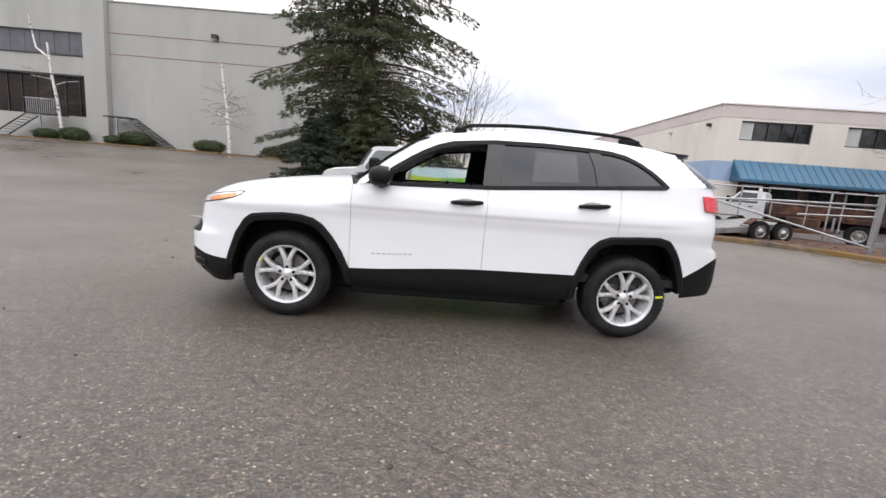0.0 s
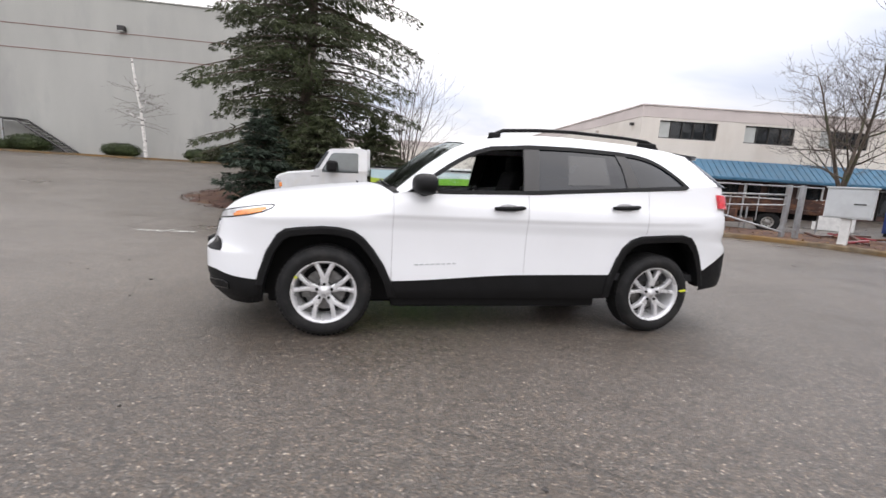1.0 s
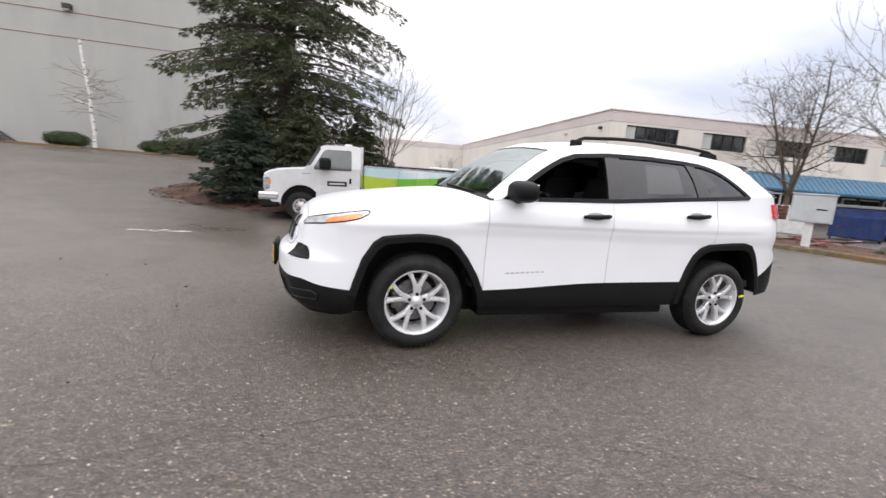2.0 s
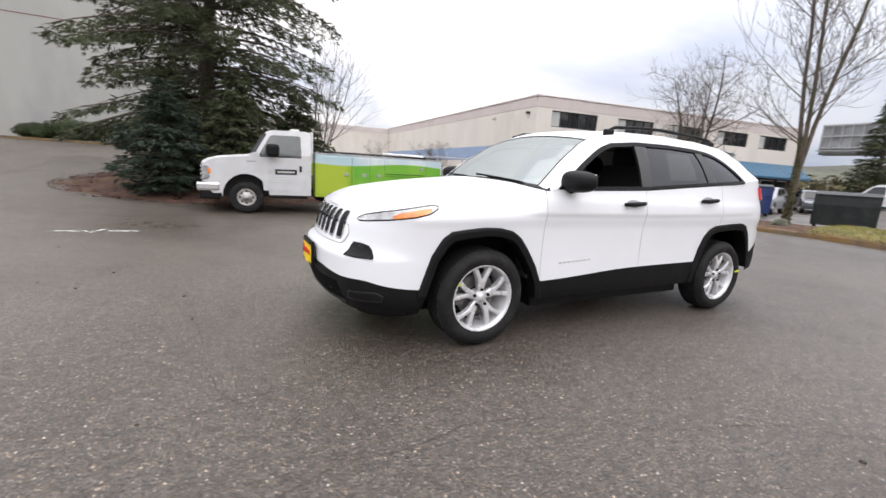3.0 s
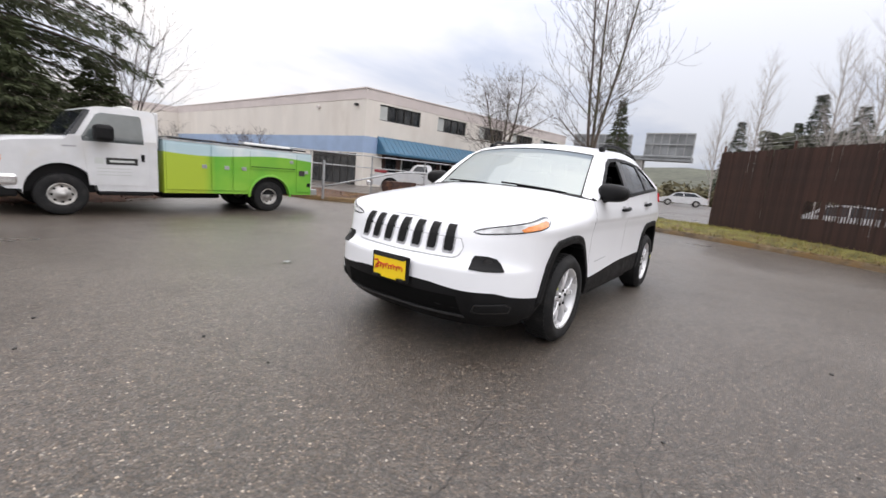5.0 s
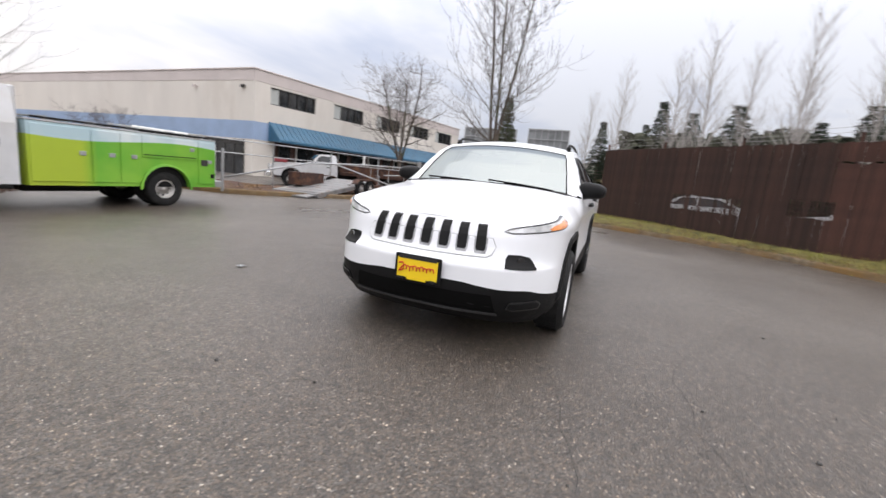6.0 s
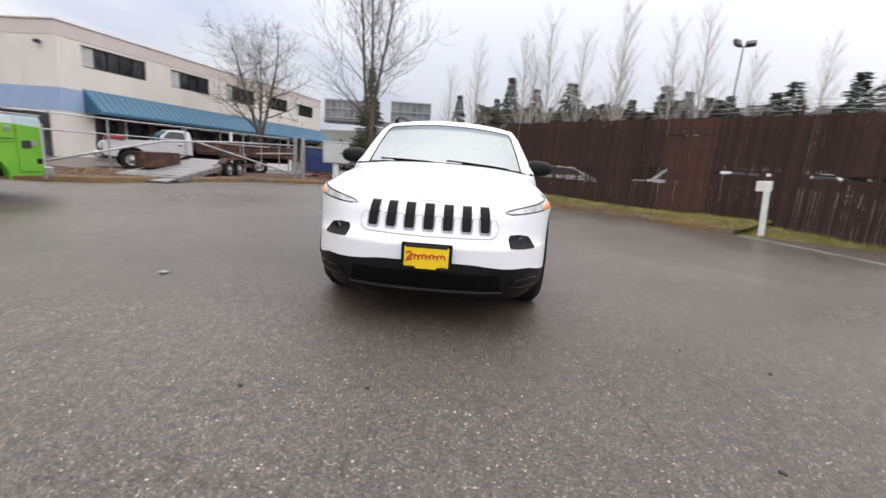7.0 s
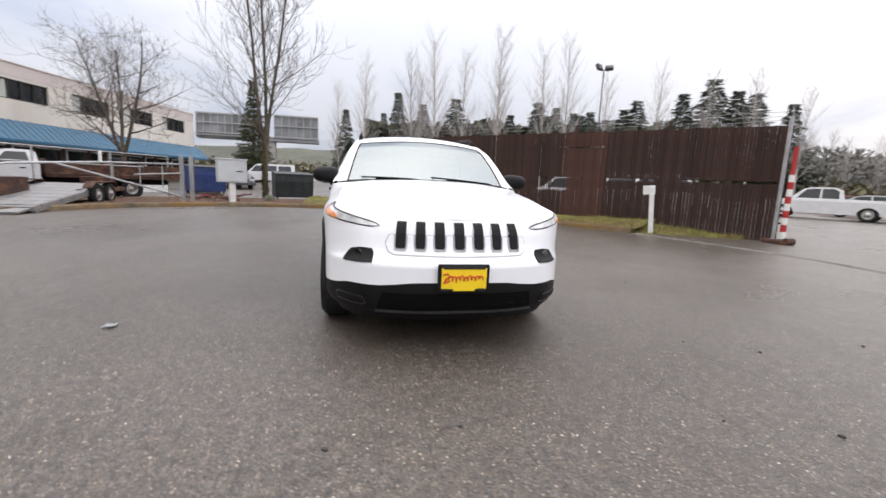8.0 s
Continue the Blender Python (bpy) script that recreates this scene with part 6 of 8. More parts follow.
def bare_tree(name, label, at, height, seed, spread=0.45, trunk_r=0.14, levels=4, kids=(5, 5, 4), bark=None, twig=None, upright=0.35, fork=0.25, category="tree", leaders=1, wander=0.10, twig_r=0.006, reach=0.47, limb=(0.4, 0.6), stem=0.0, fan=0.28):
    """A leafless tree: trunk, limbs and fine twigs, each level thinner and more spread."""
    rnd = random.Random(seed)
    o = thing(name, label, category, pose(*at))
    wood, fine = Soup(), Soup()

    def grow(p, d, length, r, level):
        n = 7 if level == 0 else 5
        pts, rad = [p.copy()], [r]
        q, dd = p.copy(), d.copy()
        for i in range(n):
            dd = (dd + Vector((rnd.uniform(-1, 1), rnd.uniform(-1, 1), rnd.uniform(-0.6, 0.9))) * wander + Vector((0, 0, upright * 0.12 * level))).normalized()
            q = q + dd * length / n
            pts.append(q.copy())
            rad.append(max(twig_r * 0.6, r * (1 - 0.8 * (i + 1) / n)))
        (wood if level < 2 else fine).limb(pts, rad, 7 if level == 0 else 5 if level == 1 else 3)
        if level >= levels - 1:
            return
        count = kids[min(level, len(kids) - 1)]
        lo = fork if level == 0 else 0.15
        for k in range(count):
            s = lo + (1 - lo) * (k + rnd.random()) / count
            i = min(n - 1, int(s * n))
            b = pts[i].lerp(pts[i + 1], s * n - i)
            a = k * 2.4 + rnd.uniform(-0.5, 0.5)
            ax = (pts[i + 1] - pts[i]).normalized()
            u = ax.cross(Vector((0.3, 0.2, 1)) if abs(ax.z) < 0.9 else Vector((1, 0, 0))).normalized()
            w = ax.cross(u)
            ang = rnd.uniform(0.45, 1.0) * (spread + 0.55)
            nd = (ax * math.cos(ang) + (u * math.cos(a) + w * math.sin(a)) * math.sin(ang)).normalized()
            nl = length * (rnd.uniform(0.72, 1.28) * reach if level == 0 else rnd.uniform(0.34, 0.6)) * (1.15 - 0.75 * s if level == 0 else 1.0)
            grow(b, nd, nl, max(twig_r, rad[i] * rnd.uniform(*(limb if level == 0 else (0.4, 0.6)))), level + 1)

    base = Vector((0, 0, -0.15))
    if stem:
        top = Vector((0.05, -0.04, stem))
        wood.limb([base, Vector((0.03, 0.0, stem * 0.35)), Vector((0.0, -0.04, stem * 0.7)), top], [trunk_r * 1.25, trunk_r, trunk_r * 0.95, trunk_r * 0.85], 9)
        base = top - Vector((0, 0, 0.12))
    for l in range(leaders):
        d = Vector((rnd.uniform(-0.03, 0.03), rnd.uniform(-0.03, 0.03), 1)) if leaders == 1 else Vector((fan * math.cos(l * 2.2 + seed), fan * math.sin(l * 2.2 + seed), 1))
        grow(base, d.normalized(), height * rnd.uniform(0.85, 1.0), trunk_r * (1 if leaders == 1 else 0.75), 0)
    wood.put("trunk", bark or M["bark"], o, smooth=True)
    tagged(fine.put("branchwork", twig or M["twig"], o), kind="stuff")
    return o


def bush(name, label, at, size, seed, material, count=1800, leaf=0.05):
    rnd = random.Random(seed)
    o = thing(name, label, "shrub", pose(*at))
    s = Soup()
    for _ in range(count):
        d = Vector((rnd.gauss(0, 1), rnd.gauss(0, 1), rnd.gauss(0, 1))).normalized()
        k = (0.72 + 0.28 * rnd.random()) * (1 + 0.18 * noise.noise(d * 2.3 + Vector((seed, 0, 0))))
        p = Vector((d.x * size[0] * k, d.y * size[1] * k, max(-0.05, size[2] * 0.5 + d.z * size[2] * 0.5 * k)))
        u = Vector((rnd.uniform(-1, 1), rnd.uniform(-1, 1), rnd.uniform(-1, 1))).normalized() * leaf * rnd.uniform(0.6, 1.3)
        w = u.cross(d).normalized() * leaf * 0.5
        s.poly(p - u, p + w, p + u, p - w)
    core = bmesh.new()
    bmesh.ops.create_icosphere(core, subdivisions=3, radius=1.0)
    for v in core.verts:
        k = 0.74 * (1 + 0.18 * noise.noise(v.co * 2.3 + Vector((seed, 0, 0))))
        v.co = Vector((v.co.x * size[0] * k, v.co.y * size[1] * k, max(-0.05, size[2] * 0.5 + v.co.z * size[2] * 0.5 * k)))
    part("inner_foliage", core, material, o)
    st = Soup()
    for k in range(7):
        a = k * 0.9
        st.limb([Vector((0.05 * math.cos(a), 0.05 * math.sin(a), -0.1)), Vector((size[0] * 0.5 * math.cos(a), size[1] * 0.5 * math.sin(a), size[2] * 0.6))], [0.02, 0.008], 4)
    st.put("stem", M["bark"], o)
    tagged(s.put("foliage", material, o), kind="stuff")
    return o


PINE = (-3.2, 14.8)
conifer("conifer_tree", "large dark green conifer with drooping layered branches", (PINE[0], PINE[1], island_height(*PINE)), 15.5, 4.5, 21, M["needles"], low=0.065, droop=0.36, whorl=0.50, fronds=190, size=0.24, bulge=0.46, per=10, trunk=0.02, gap=0.14, foot=0.175, hang=1.3)
conifer("spruce_tree", "young blue-green spruce in the mulch island", (-4.3, 11.1, island_height(-4.3, 11.1) - 0.05), 3.0, 1.55, 22, M["needles_blue"], low=0.03, droop=0.2, whorl=0.20, fronds=50, size=0.24, bulge=0.32, per=9, trunk=0.016)
conifer("spruce_tree", "small dense dark green conifer behind the truck", (-2.5, 11.6, island_height(-2.5, 11.6) - 0.05), 3.4, 1.8, 23, M["needles"], low=0.03, droop=0.2, whorl=0.20, fronds=46, size=0.26, bulge=0.12, per=9, trunk=0.016)
conifer("spruce_tree", "small dense dark green conifer behind the truck", (-0.4, 13.6, island_height(-0.4, 13.6) - 0.05), 3.2, 1.9, 24, M["needles"], low=0.03, droop=0.2, whorl=0.20, fronds=46, size=0.26, bulge=0.12, per=9, trunk=0.016)
conifer("spruce_tree", "small dense dark green conifer in the island", (-4.4, 14.2, island_height(-4.4, 14.2) - 0.05), 3.2, 1.4, 25, M["needles"], low=0.03, droop=0.2, whorl=0.22, fronds=48, size=0.26, bulge=0.32, per=9, trunk=0.016)
bare_tree("bare_shrub", "leafless fan-shaped shrub behind the conifer", (1.0, 16.4, 0.2), 6.4, 31, 0.4, 0.05, 3, (9, 7), M["twig"], M["twig"], 0.4, 0.15, "shrub", leaders=6, wander=0.12, twig_r=0.0045)

# trees and bin by the kerb
tr = bare_tree("bare_tree", "tall leafless tree with moss on its forked trunk", (15.1, 4.6, 0.1), 11.0, 41, 0.55, 0.105, 4, (21, 8, 4), M["bark"], M["twig"], 0.6, 0.08, leaders=3, wander=0.06, twig_r=0.0075, reach=0.24, limb=(0.24, 0.42), stem=2.0, fan=0.13)


def moss(parent, height, radius, seed, count):
    rnd = random.Random(seed)
    s = Soup()
    for _ in range(count):
        z = height * rnd.random() ** 1.3
        a = rnd.uniform(0, 6.28)
        r = 0.09 + radius * (1 - z / height) ** 0.5 * rnd.random() * (0.7 + 0.4 * math.sin(3 * a + z * 2))
        p = Vector((r * math.cos(a), r * math.sin(a), z))
        u = Vector((rnd.uniform(-1, 1), rnd.uniform(-1, 1), rnd.uniform(-1, 1))).normalized() * 0.035
        w = u.cross(Vector((math.cos(a), math.sin(a), 0.2))).normalized() * 0.03
        s.poly(p - u, p + w, p + u, p - w)
    s.put("moss", M["moss_tuft"], parent, "yellow-green moss on the trunk")


moss(tr, 3.0, 0.075, 5, 1500)
bare_tree("bare_tree", "round-headed leafless tree in front of the office", (24.4, 14.5, 0.0), 7.7, 42, 0.75, 0.15, 4, (12, 9, 6), M["bark"], M["twig"], 0.3, 0.08, wander=0.09, twig_r=0.008, leaders=3, stem=1.9, fan=0.4, reach=0.5)

# birches and hedges in front of the warehouse
def birch(label, at, trunk, limbs, twigs, seed):
    """A lopped birch: a slender leaning trunk, a few stub limbs, and sparse fine twigs between two heights."""
    rnd = random.Random(seed)
    o = thing("birch_tree", label, "tree", pose(*at))
    wood, fine = Soup(), Soup()
    pts = [Vector(p) for p in trunk]
    n = len(pts) - 1
    wood.limb(pts, [lerp(0.125, 0.068, i / n) for i in range(n + 1)], 9)
    for line, r in limbs:
        wood.limb([Vector(p) for p in line], [lerp(r, r * 0.5, i / (len(line) - 1)) for i in range(len(line))], 6)
    lo, hi, count, reach = twigs
    for _ in range(count):
        z = rnd.uniform(lo, hi)
        i = max(k for k in range(n) if pts[k].z <= z)
        p = pts[i].lerp(pts[i + 1], (z - pts[i].z) / (pts[i + 1].z - pts[i].z))
        d = Vector((rnd.choice((-1, 1)) * rnd.uniform(0.5, 1), rnd.uniform(-0.6, 0.6), rnd.uniform(-0.25, 0.55))).normalized()
        line = [p.copy()]
        for _ in range(5):
            d = (d + Vector((rnd.uniform(-1, 1), rnd.uniform(-1, 1), rnd.uniform(-1, 0.7))) * 0.22).normalized()
            line.append(line[-1] + d * reach * rnd.uniform(0.1, 0.26))
        fine.limb(line, [0.014, 0.011, 0.009, 0.007, 0.006, 0.005], 3)
        for q in line[1:]:
            e = (d + Vector((rnd.uniform(-1, 1), rnd.uniform(-1, 1), rnd.uniform(-1, 1)))).normalized()
            fine.limb([q, q + e * reach * 0.12, q + (e + d * 0.4) * reach * 0.22], [0.008, 0.006, 0.004], 3)
    wood.put("trunk", M["birch"], o, smooth=True)
    tagged(fine.put("branchwork", M["twig"], o), kind="stuff")


birch("white-barked birch with a lopped top in front of the warehouse", (-15.5, 28.95, 1.45), [(0, 0, -0.2), (-0.02, 0, 1.2), (-0.12, 0, 2.4), (-0.15, 0, 3.3), (-0.38, 0, 4.8), (-0.55, 0, 6.5)],
      [([(-0.13, 0, 2.75), (-0.45, -0.1, 2.7), (-0.75, -0.15, 2.95), (-0.95, -0.2, 3.15)], 0.07), ([(-0.16, 0, 3.4), (0.05, 0.1, 3.6), (0.1, 0.1, 3.9)], 0.05), ([(-0.12, 0, 2.5), (0.12, 0.1, 2.75)], 0.045)], (2.2, 4.6, 26, 1.6), 51)
birch("taller white-barked birch beside the dark opening", (-28.5, 30.0, 1.5), [(0, 0, -0.2), (-0.1, 0, 1.5), (-0.28, 0, 3.3), (-0.5, 0, 4.6), (-0.62, 0, 6.1), (-0.68, 0, 7.0)],
      [([(-0.60, 0, 5.9), (-1.1, 0, 6.3), (-1.5, 0, 6.6), (-1.65, 0, 7.4), (-1.9, 0, 8.8)], 0.085), ([(-0.45, 0, 4.4), (-1.0, 0, 4.5), (-2.0, 0, 4.6)], 0.035), ([(-0.4, 0, 4.0), (0.6, 0, 4.35), (1.4, 0, 4.4)], 0.03)], (2.6, 4.6, 20, 2.0), 52)
for x, y, sx, sz, sd in ((-29.6, 29.9, 0.9, 0.9, 1), (-27.6, 29.9, 1.15, 1.15, 2), (-24.3, 29.7, 0.9, 0.8, 8), (-22.7, 29.6, 1.5, 1.25, 3), (-17.2, 29.4, 1.3, 1.05, 4), (-12.2, 29.1, 1.0, 0.95, 5), (-10.4, 29.0, 1.7, 1.35, 6), (-7.2, 28.9, 2.0, 1.6, 7), (-4.6, 28.8, 1.4, 1.1, 9)):
    bush("hedge_bush", "rounded evergreen hedge bush by the warehouse", (x, y, 1.42), (sx, 0.75, sz), sd, M["hedge"], 4600, 0.05)
for x, y, h, sd in ((12.3, 27.0, 3.2, 1), (13.6, 30.5, 3.4, 2), (14.6, 35.0, 3.8, 3), (10.5, 38.0, 3.5, 4)):
    bare_tree("bare_shrub", "leafless shrub beside the office wall", (x, y, 0.1), h, 60 + sd, 0.6, 0.05, 3, (8, 7), M["twig"], M["twig"], 0.3, 0.15, "shrub", leaders=3, twig_r=0.010)

# ---- distance ----
DISTANT_CONIFERS = [(69.8, -6.2, 14.9, 2.9), (69.3, -10.4, 13.0, 2.6), (68.3, -15.9, 14.6, 2.6), (66.0, -22.5, 11.5, 3.2), (64.0, -29.2, 14.3, 3.2), (60.5, -35.0, 12.2, 3.2), (56.6, -42.5, 14.4, 3.0), (52.8, -47.5, 15.0, 3.3), (50.3, -50.3, 16.8, 3.2), (48.2, -52.5, 14.9, 2.8), (46.7, -54.0, 14.5, 2.6), (43.5, -57.0, 12.8, 3.0)]
first = conifer("far_conifer", "dark green conifer on the far wooded slope", (69.8, -6.2, 0), 16.0, 4.4, 71, M["needles_far"], low=0.05, droop=0.25, whorl=0.6, fronds=30, size=0.75, bulge=0.1, per=7)
second = conifer("far_conifer", "dark green conifer on the far wooded slope", (69.3, -10.4, 0), 14.5, 4.2, 72, M["needles_far"], low=0.05, droop=0.25, whorl=0.6, fronds=30, size=0.75, bulge=0.2, per=7)
for ob in (first, second):
    tagged(ob, group="far conifers")
rnd = random.Random(9)
for i, (x, y, h, r) in enumerate(DISTANT_CONIFERS[2:]):
    src, hh = (first, 15.0) if i % 2 else (second, 13.6)
    copy_thing(src, pose(x, y, 0, 0, 0, rnd.uniform(0, 360)) @ Matrix.Diagonal((1.3 * h / hh, 1.3 * h / hh, h / hh, 1)))
for i in range(34):
    a = radians(rnd.uniform(-44, 2))
    d = rnd.uniform(85, 120)
    k = rnd.uniform(0.8, 1.05)
    copy_thing(first if i % 2 else second, pose(d * math.cos(a), d * math.sin(a), 0, 0, 0, rnd.uniform(0, 360)) @ Matrix.Diagonal((k, k, k, 1)))
for i in range(24):
    a = radians(-17.5 - 1.0 * i)
    d = rnd.uniform(66, 76)
    k = (1.0 + d * math.tan(radians(rnd.uniform(7.6, 10.1) - 0.06 * max(0, i - 11)))) / 15.5
    copy_thing(first if i % 2 else second, pose(d * math.cos(a) - 5.0, d * math.sin(a) - 1.0, 0, 0, 0, rnd.uniform(0, 360)) @ Matrix.Diagonal((1.2 * k, 1.2 * k, k, 1)))
conifer("spruce_tree", "pointed green spruce beyond the bins", (42.5, 11.0, 0.3), 10.6, 2.5, 77, M["needles"], low=0.04, droop=0.2, whorl=0.36, fronds=46, size=0.36, bulge=0.05, per=9, gap=0.12)

POPLARS = [(55.1, -0.4, 17.3), (55.5, 3.0, 14.0), (54.8, -6.7, 19.0), (54.3, -10.0, 21.0), (53.7, -13.7, 19.0), (52.4, -18.4, 22.5), (50.3, -24.1, 19.5), (49.1, -26.8, 21.0), (46.8, -31.2, 16.0), (43.0, -36.0, 16.5), (36.3, -43.2, 15.0), (33.0, -46.1, 13.0), (40.0, -40.0, 15.0), (58.0, -20.0, 18.0), (57.0, -8.0, 17.0), (26.0, -52.0, 13.0)]
# these far trees are pale because haze is put into their colour
pop = [bare_tree("far_bare_tree", "tall leafless tree behind the fence, pale with painted haze", (POPLARS[i][0], POPLARS[i][1], 0), 20.0, 80 + i, 0.25, 0.14, 3, (34, 12), M["hazed_twig"], M["hazed_twig"], 0.6, 0.25, wander=0.04, twig_r=0.010, reach=0.27) for i in range(3)]
for i, ob in enumerate(pop):
    tagged(ob, group="far bare trees")
    k = POPLARS[i][2] / 20.0
    ob.scale = (k, k, k)
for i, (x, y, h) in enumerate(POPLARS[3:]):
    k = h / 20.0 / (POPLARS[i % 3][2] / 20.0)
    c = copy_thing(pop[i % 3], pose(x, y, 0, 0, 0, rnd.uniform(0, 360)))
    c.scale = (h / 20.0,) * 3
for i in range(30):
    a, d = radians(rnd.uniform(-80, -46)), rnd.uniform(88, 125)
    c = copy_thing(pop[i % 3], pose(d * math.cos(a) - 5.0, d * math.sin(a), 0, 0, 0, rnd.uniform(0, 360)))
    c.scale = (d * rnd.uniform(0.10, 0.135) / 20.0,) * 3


def hillside():
    """A low wooded slope that closes the horizon."""
    bm = B()
    rows = []
    for i in range(150):
        a = 2 * math.pi * i / 149
        p = []
        for j in range(8):
            d = 115 + 28 * j
            h = smooth01(j / 7) * (10 + 9 * noise.noise((math.cos(a) * 2.1, math.sin(a) * 2.1, 0.3)) + 9 * smooth01((math.cos(a + 0.95)) * 1.3)) + 1.2 * noise.noise((math.cos(a) * 30, math.sin(a) * 30, j))
            p.append(bm.verts.new((d * math.cos(a), d * math.sin(a), h - 0.4)))
        rows.append(p)
    for a, c in zip(rows, rows[1:]):
        for k in range(7):
            bm.faces.new((a[k], a[k + 1], c[k + 1], c[k]))
    tagged(part("backdrop_hill", bm, M["hillside"], smooth=True), "hazy far wooded hillside", "hill", kind="structure")
    s = Soup()
    rnd = random.Random(17)
    for _ in range(5200):
        a, d = radians(rnd.uniform(-95, 40)), rnd.uniform(62, 190)
        u = (d - 115) / 196
        h0 = max(0, smooth01(u)) * 14
        c = Vector((d * math.cos(a), d * math.sin(a), h0 + rnd.uniform(0, 3.2) * (1 if d > 80 else 0.6)))
        for _ in range(3):
            q = c + Vector((rnd.uniform(-1, 1), rnd.uniform(-1, 1), rnd.uniform(-0.5, 0.9)))
            w = Vector((rnd.uniform(-1, 1), rnd.uniform(-1, 1), rnd.uniform(-0.4, 1))).normalized() * rnd.uniform(0.4, 1.1)
            v = w.cross(Vector((rnd.uniform(-1, 1), rnd.uniform(-1, 1), rnd.uniform(-1, 1)))).normalized() * 0.35
            s.poly(q - w, q + v, q + w, q - v)
    ob = s.put("far_scrub", M["scrub"], None)
    tagged(ob, "brown and olive leafless scrub in the distance", "scrub", kind="stuff")


hillside()


def thicket():
    """A dense dark belt of brush and small firs behind the slat fence."""
    s = Soup()
    rnd = random.Random(19)
    for _ in range(13000):
        a, d = radians(rnd.uniform(-48, -1)), rnd.uniform(64, 92)
        top = 9.6 + 2.4 * noise.noise((a * 14, d * 0.06, 0)) + 1.2 * noise.noise((a * 50, 3, 0)) + (d - 64) * 0.09
        c = Vector((d * math.cos(a), d * math.sin(a), top * rnd.random() ** 0.55))
        for _ in range(3):
            q = c + Vector((rnd.uniform(-0.8, 0.8), rnd.uniform(-0.8, 0.8), rnd.uniform(-0.5, 0.5)))
            w = Vector((rnd.uniform(-1, 1), rnd.uniform(-1, 1), rnd.uniform(-0.6, 1))).normalized() * rnd.uniform(0.35, 0.95)
            v = w.cross(Vector((rnd.uniform(-1, 1), rnd.uniform(-1, 1), rnd.uniform(-1, 1)))).normalized() * 0.4
            s.poly(q - w, q + v, q + w, q - v)
    ob = s.put("thicket", M["thicket"], None)
    tagged(ob, "dense dark thicket of brush behind the slat fence", "thicket", kind="stuff")
    s = Soup()
    for _ in range(16000):
        a, d = radians(rnd.uniform(-100, -44)), rnd.uniform(95, 135)
        top = d * (0.085 + 0.03 * noise.noise((a * 9, d * 0.04, 5)) + 0.012 * noise.noise((a * 40, 1, 2)))
        q = Vector((d * math.cos(a), d * math.sin(a), top * rnd.random() ** 0.7))
        w = Vector((rnd.uniform(-1, 1), rnd.uniform(-1, 1), rnd.uniform(0, 2))).normalized() * rnd.uniform(0.4, 1.0)
        v = w.cross(Vector((rnd.uniform(-1, 1), rnd.uniform(-1, 1), rnd.uniform(-1, 1)))).normalized() * 0.22
        s.poly(q - w, q + v, q + w, q - v)
    tagged(s.put("far_wood", M["far_wood"], None), "hazy grey-brown leafless wood beyond the gate", "wood", kind="stuff")


thicket()


# ---- billboard on a column, far behind the bins ----
def billboard():
    o = thing("billboard", "grey two-sided billboard on a concrete column", "billboard", pose(60.5, 12.6, 0))
    part("column", boxed((-0.6, -0.6, -0.2), (0.6, 0.6, 6.2), 0.1), M["concrete"], o)
    part("beam", boxed((-0.9, -6.5, 5.9), (0.9, 9.5, 6.5), 0.05), M["board_back"], o)
    for y0, y1, z0, z1, x0 in ((1.2, 9.4, 6.5, 9.3, -1.0), (-6.4, -0.4, 6.5, 9.7, 0.0)):
        p = part("panel", boxed((x0, y0, z0), (x0 + 0.35, y1, z1), 0.03), M["board_back"], o)
        n = int((y1 - y0) / 0.9)
        for k in range(n + 1):
            y = lerp(y0, y1 - 0.1, k / n)
            part("rib", boxed((x0 - 0.15, y, z0), (x0 - 0.003, y + 0.1, z1)), M["galv"], p)
        for z in (z0 + 0.1, (z0 + z1) / 2, z1 - 0.2):
            part("rail", boxed((x0 - 0.28, y0, z), (x0 - 0.153, y1, z + 0.12)), M["galv"], p)
        part("catwalk", boxed((x0 - 0.9, y0, z0 - 0.25), (x0 - 0.16, y1, z0 - 0.15)), M["galv"], p)


billboard()


# ---- brown slatted fence with wires ----
FENCE_A, FENCE_B = Vector((13.4, -0.6, 0.12)), Vector((3.7, -9.7, 0.06))


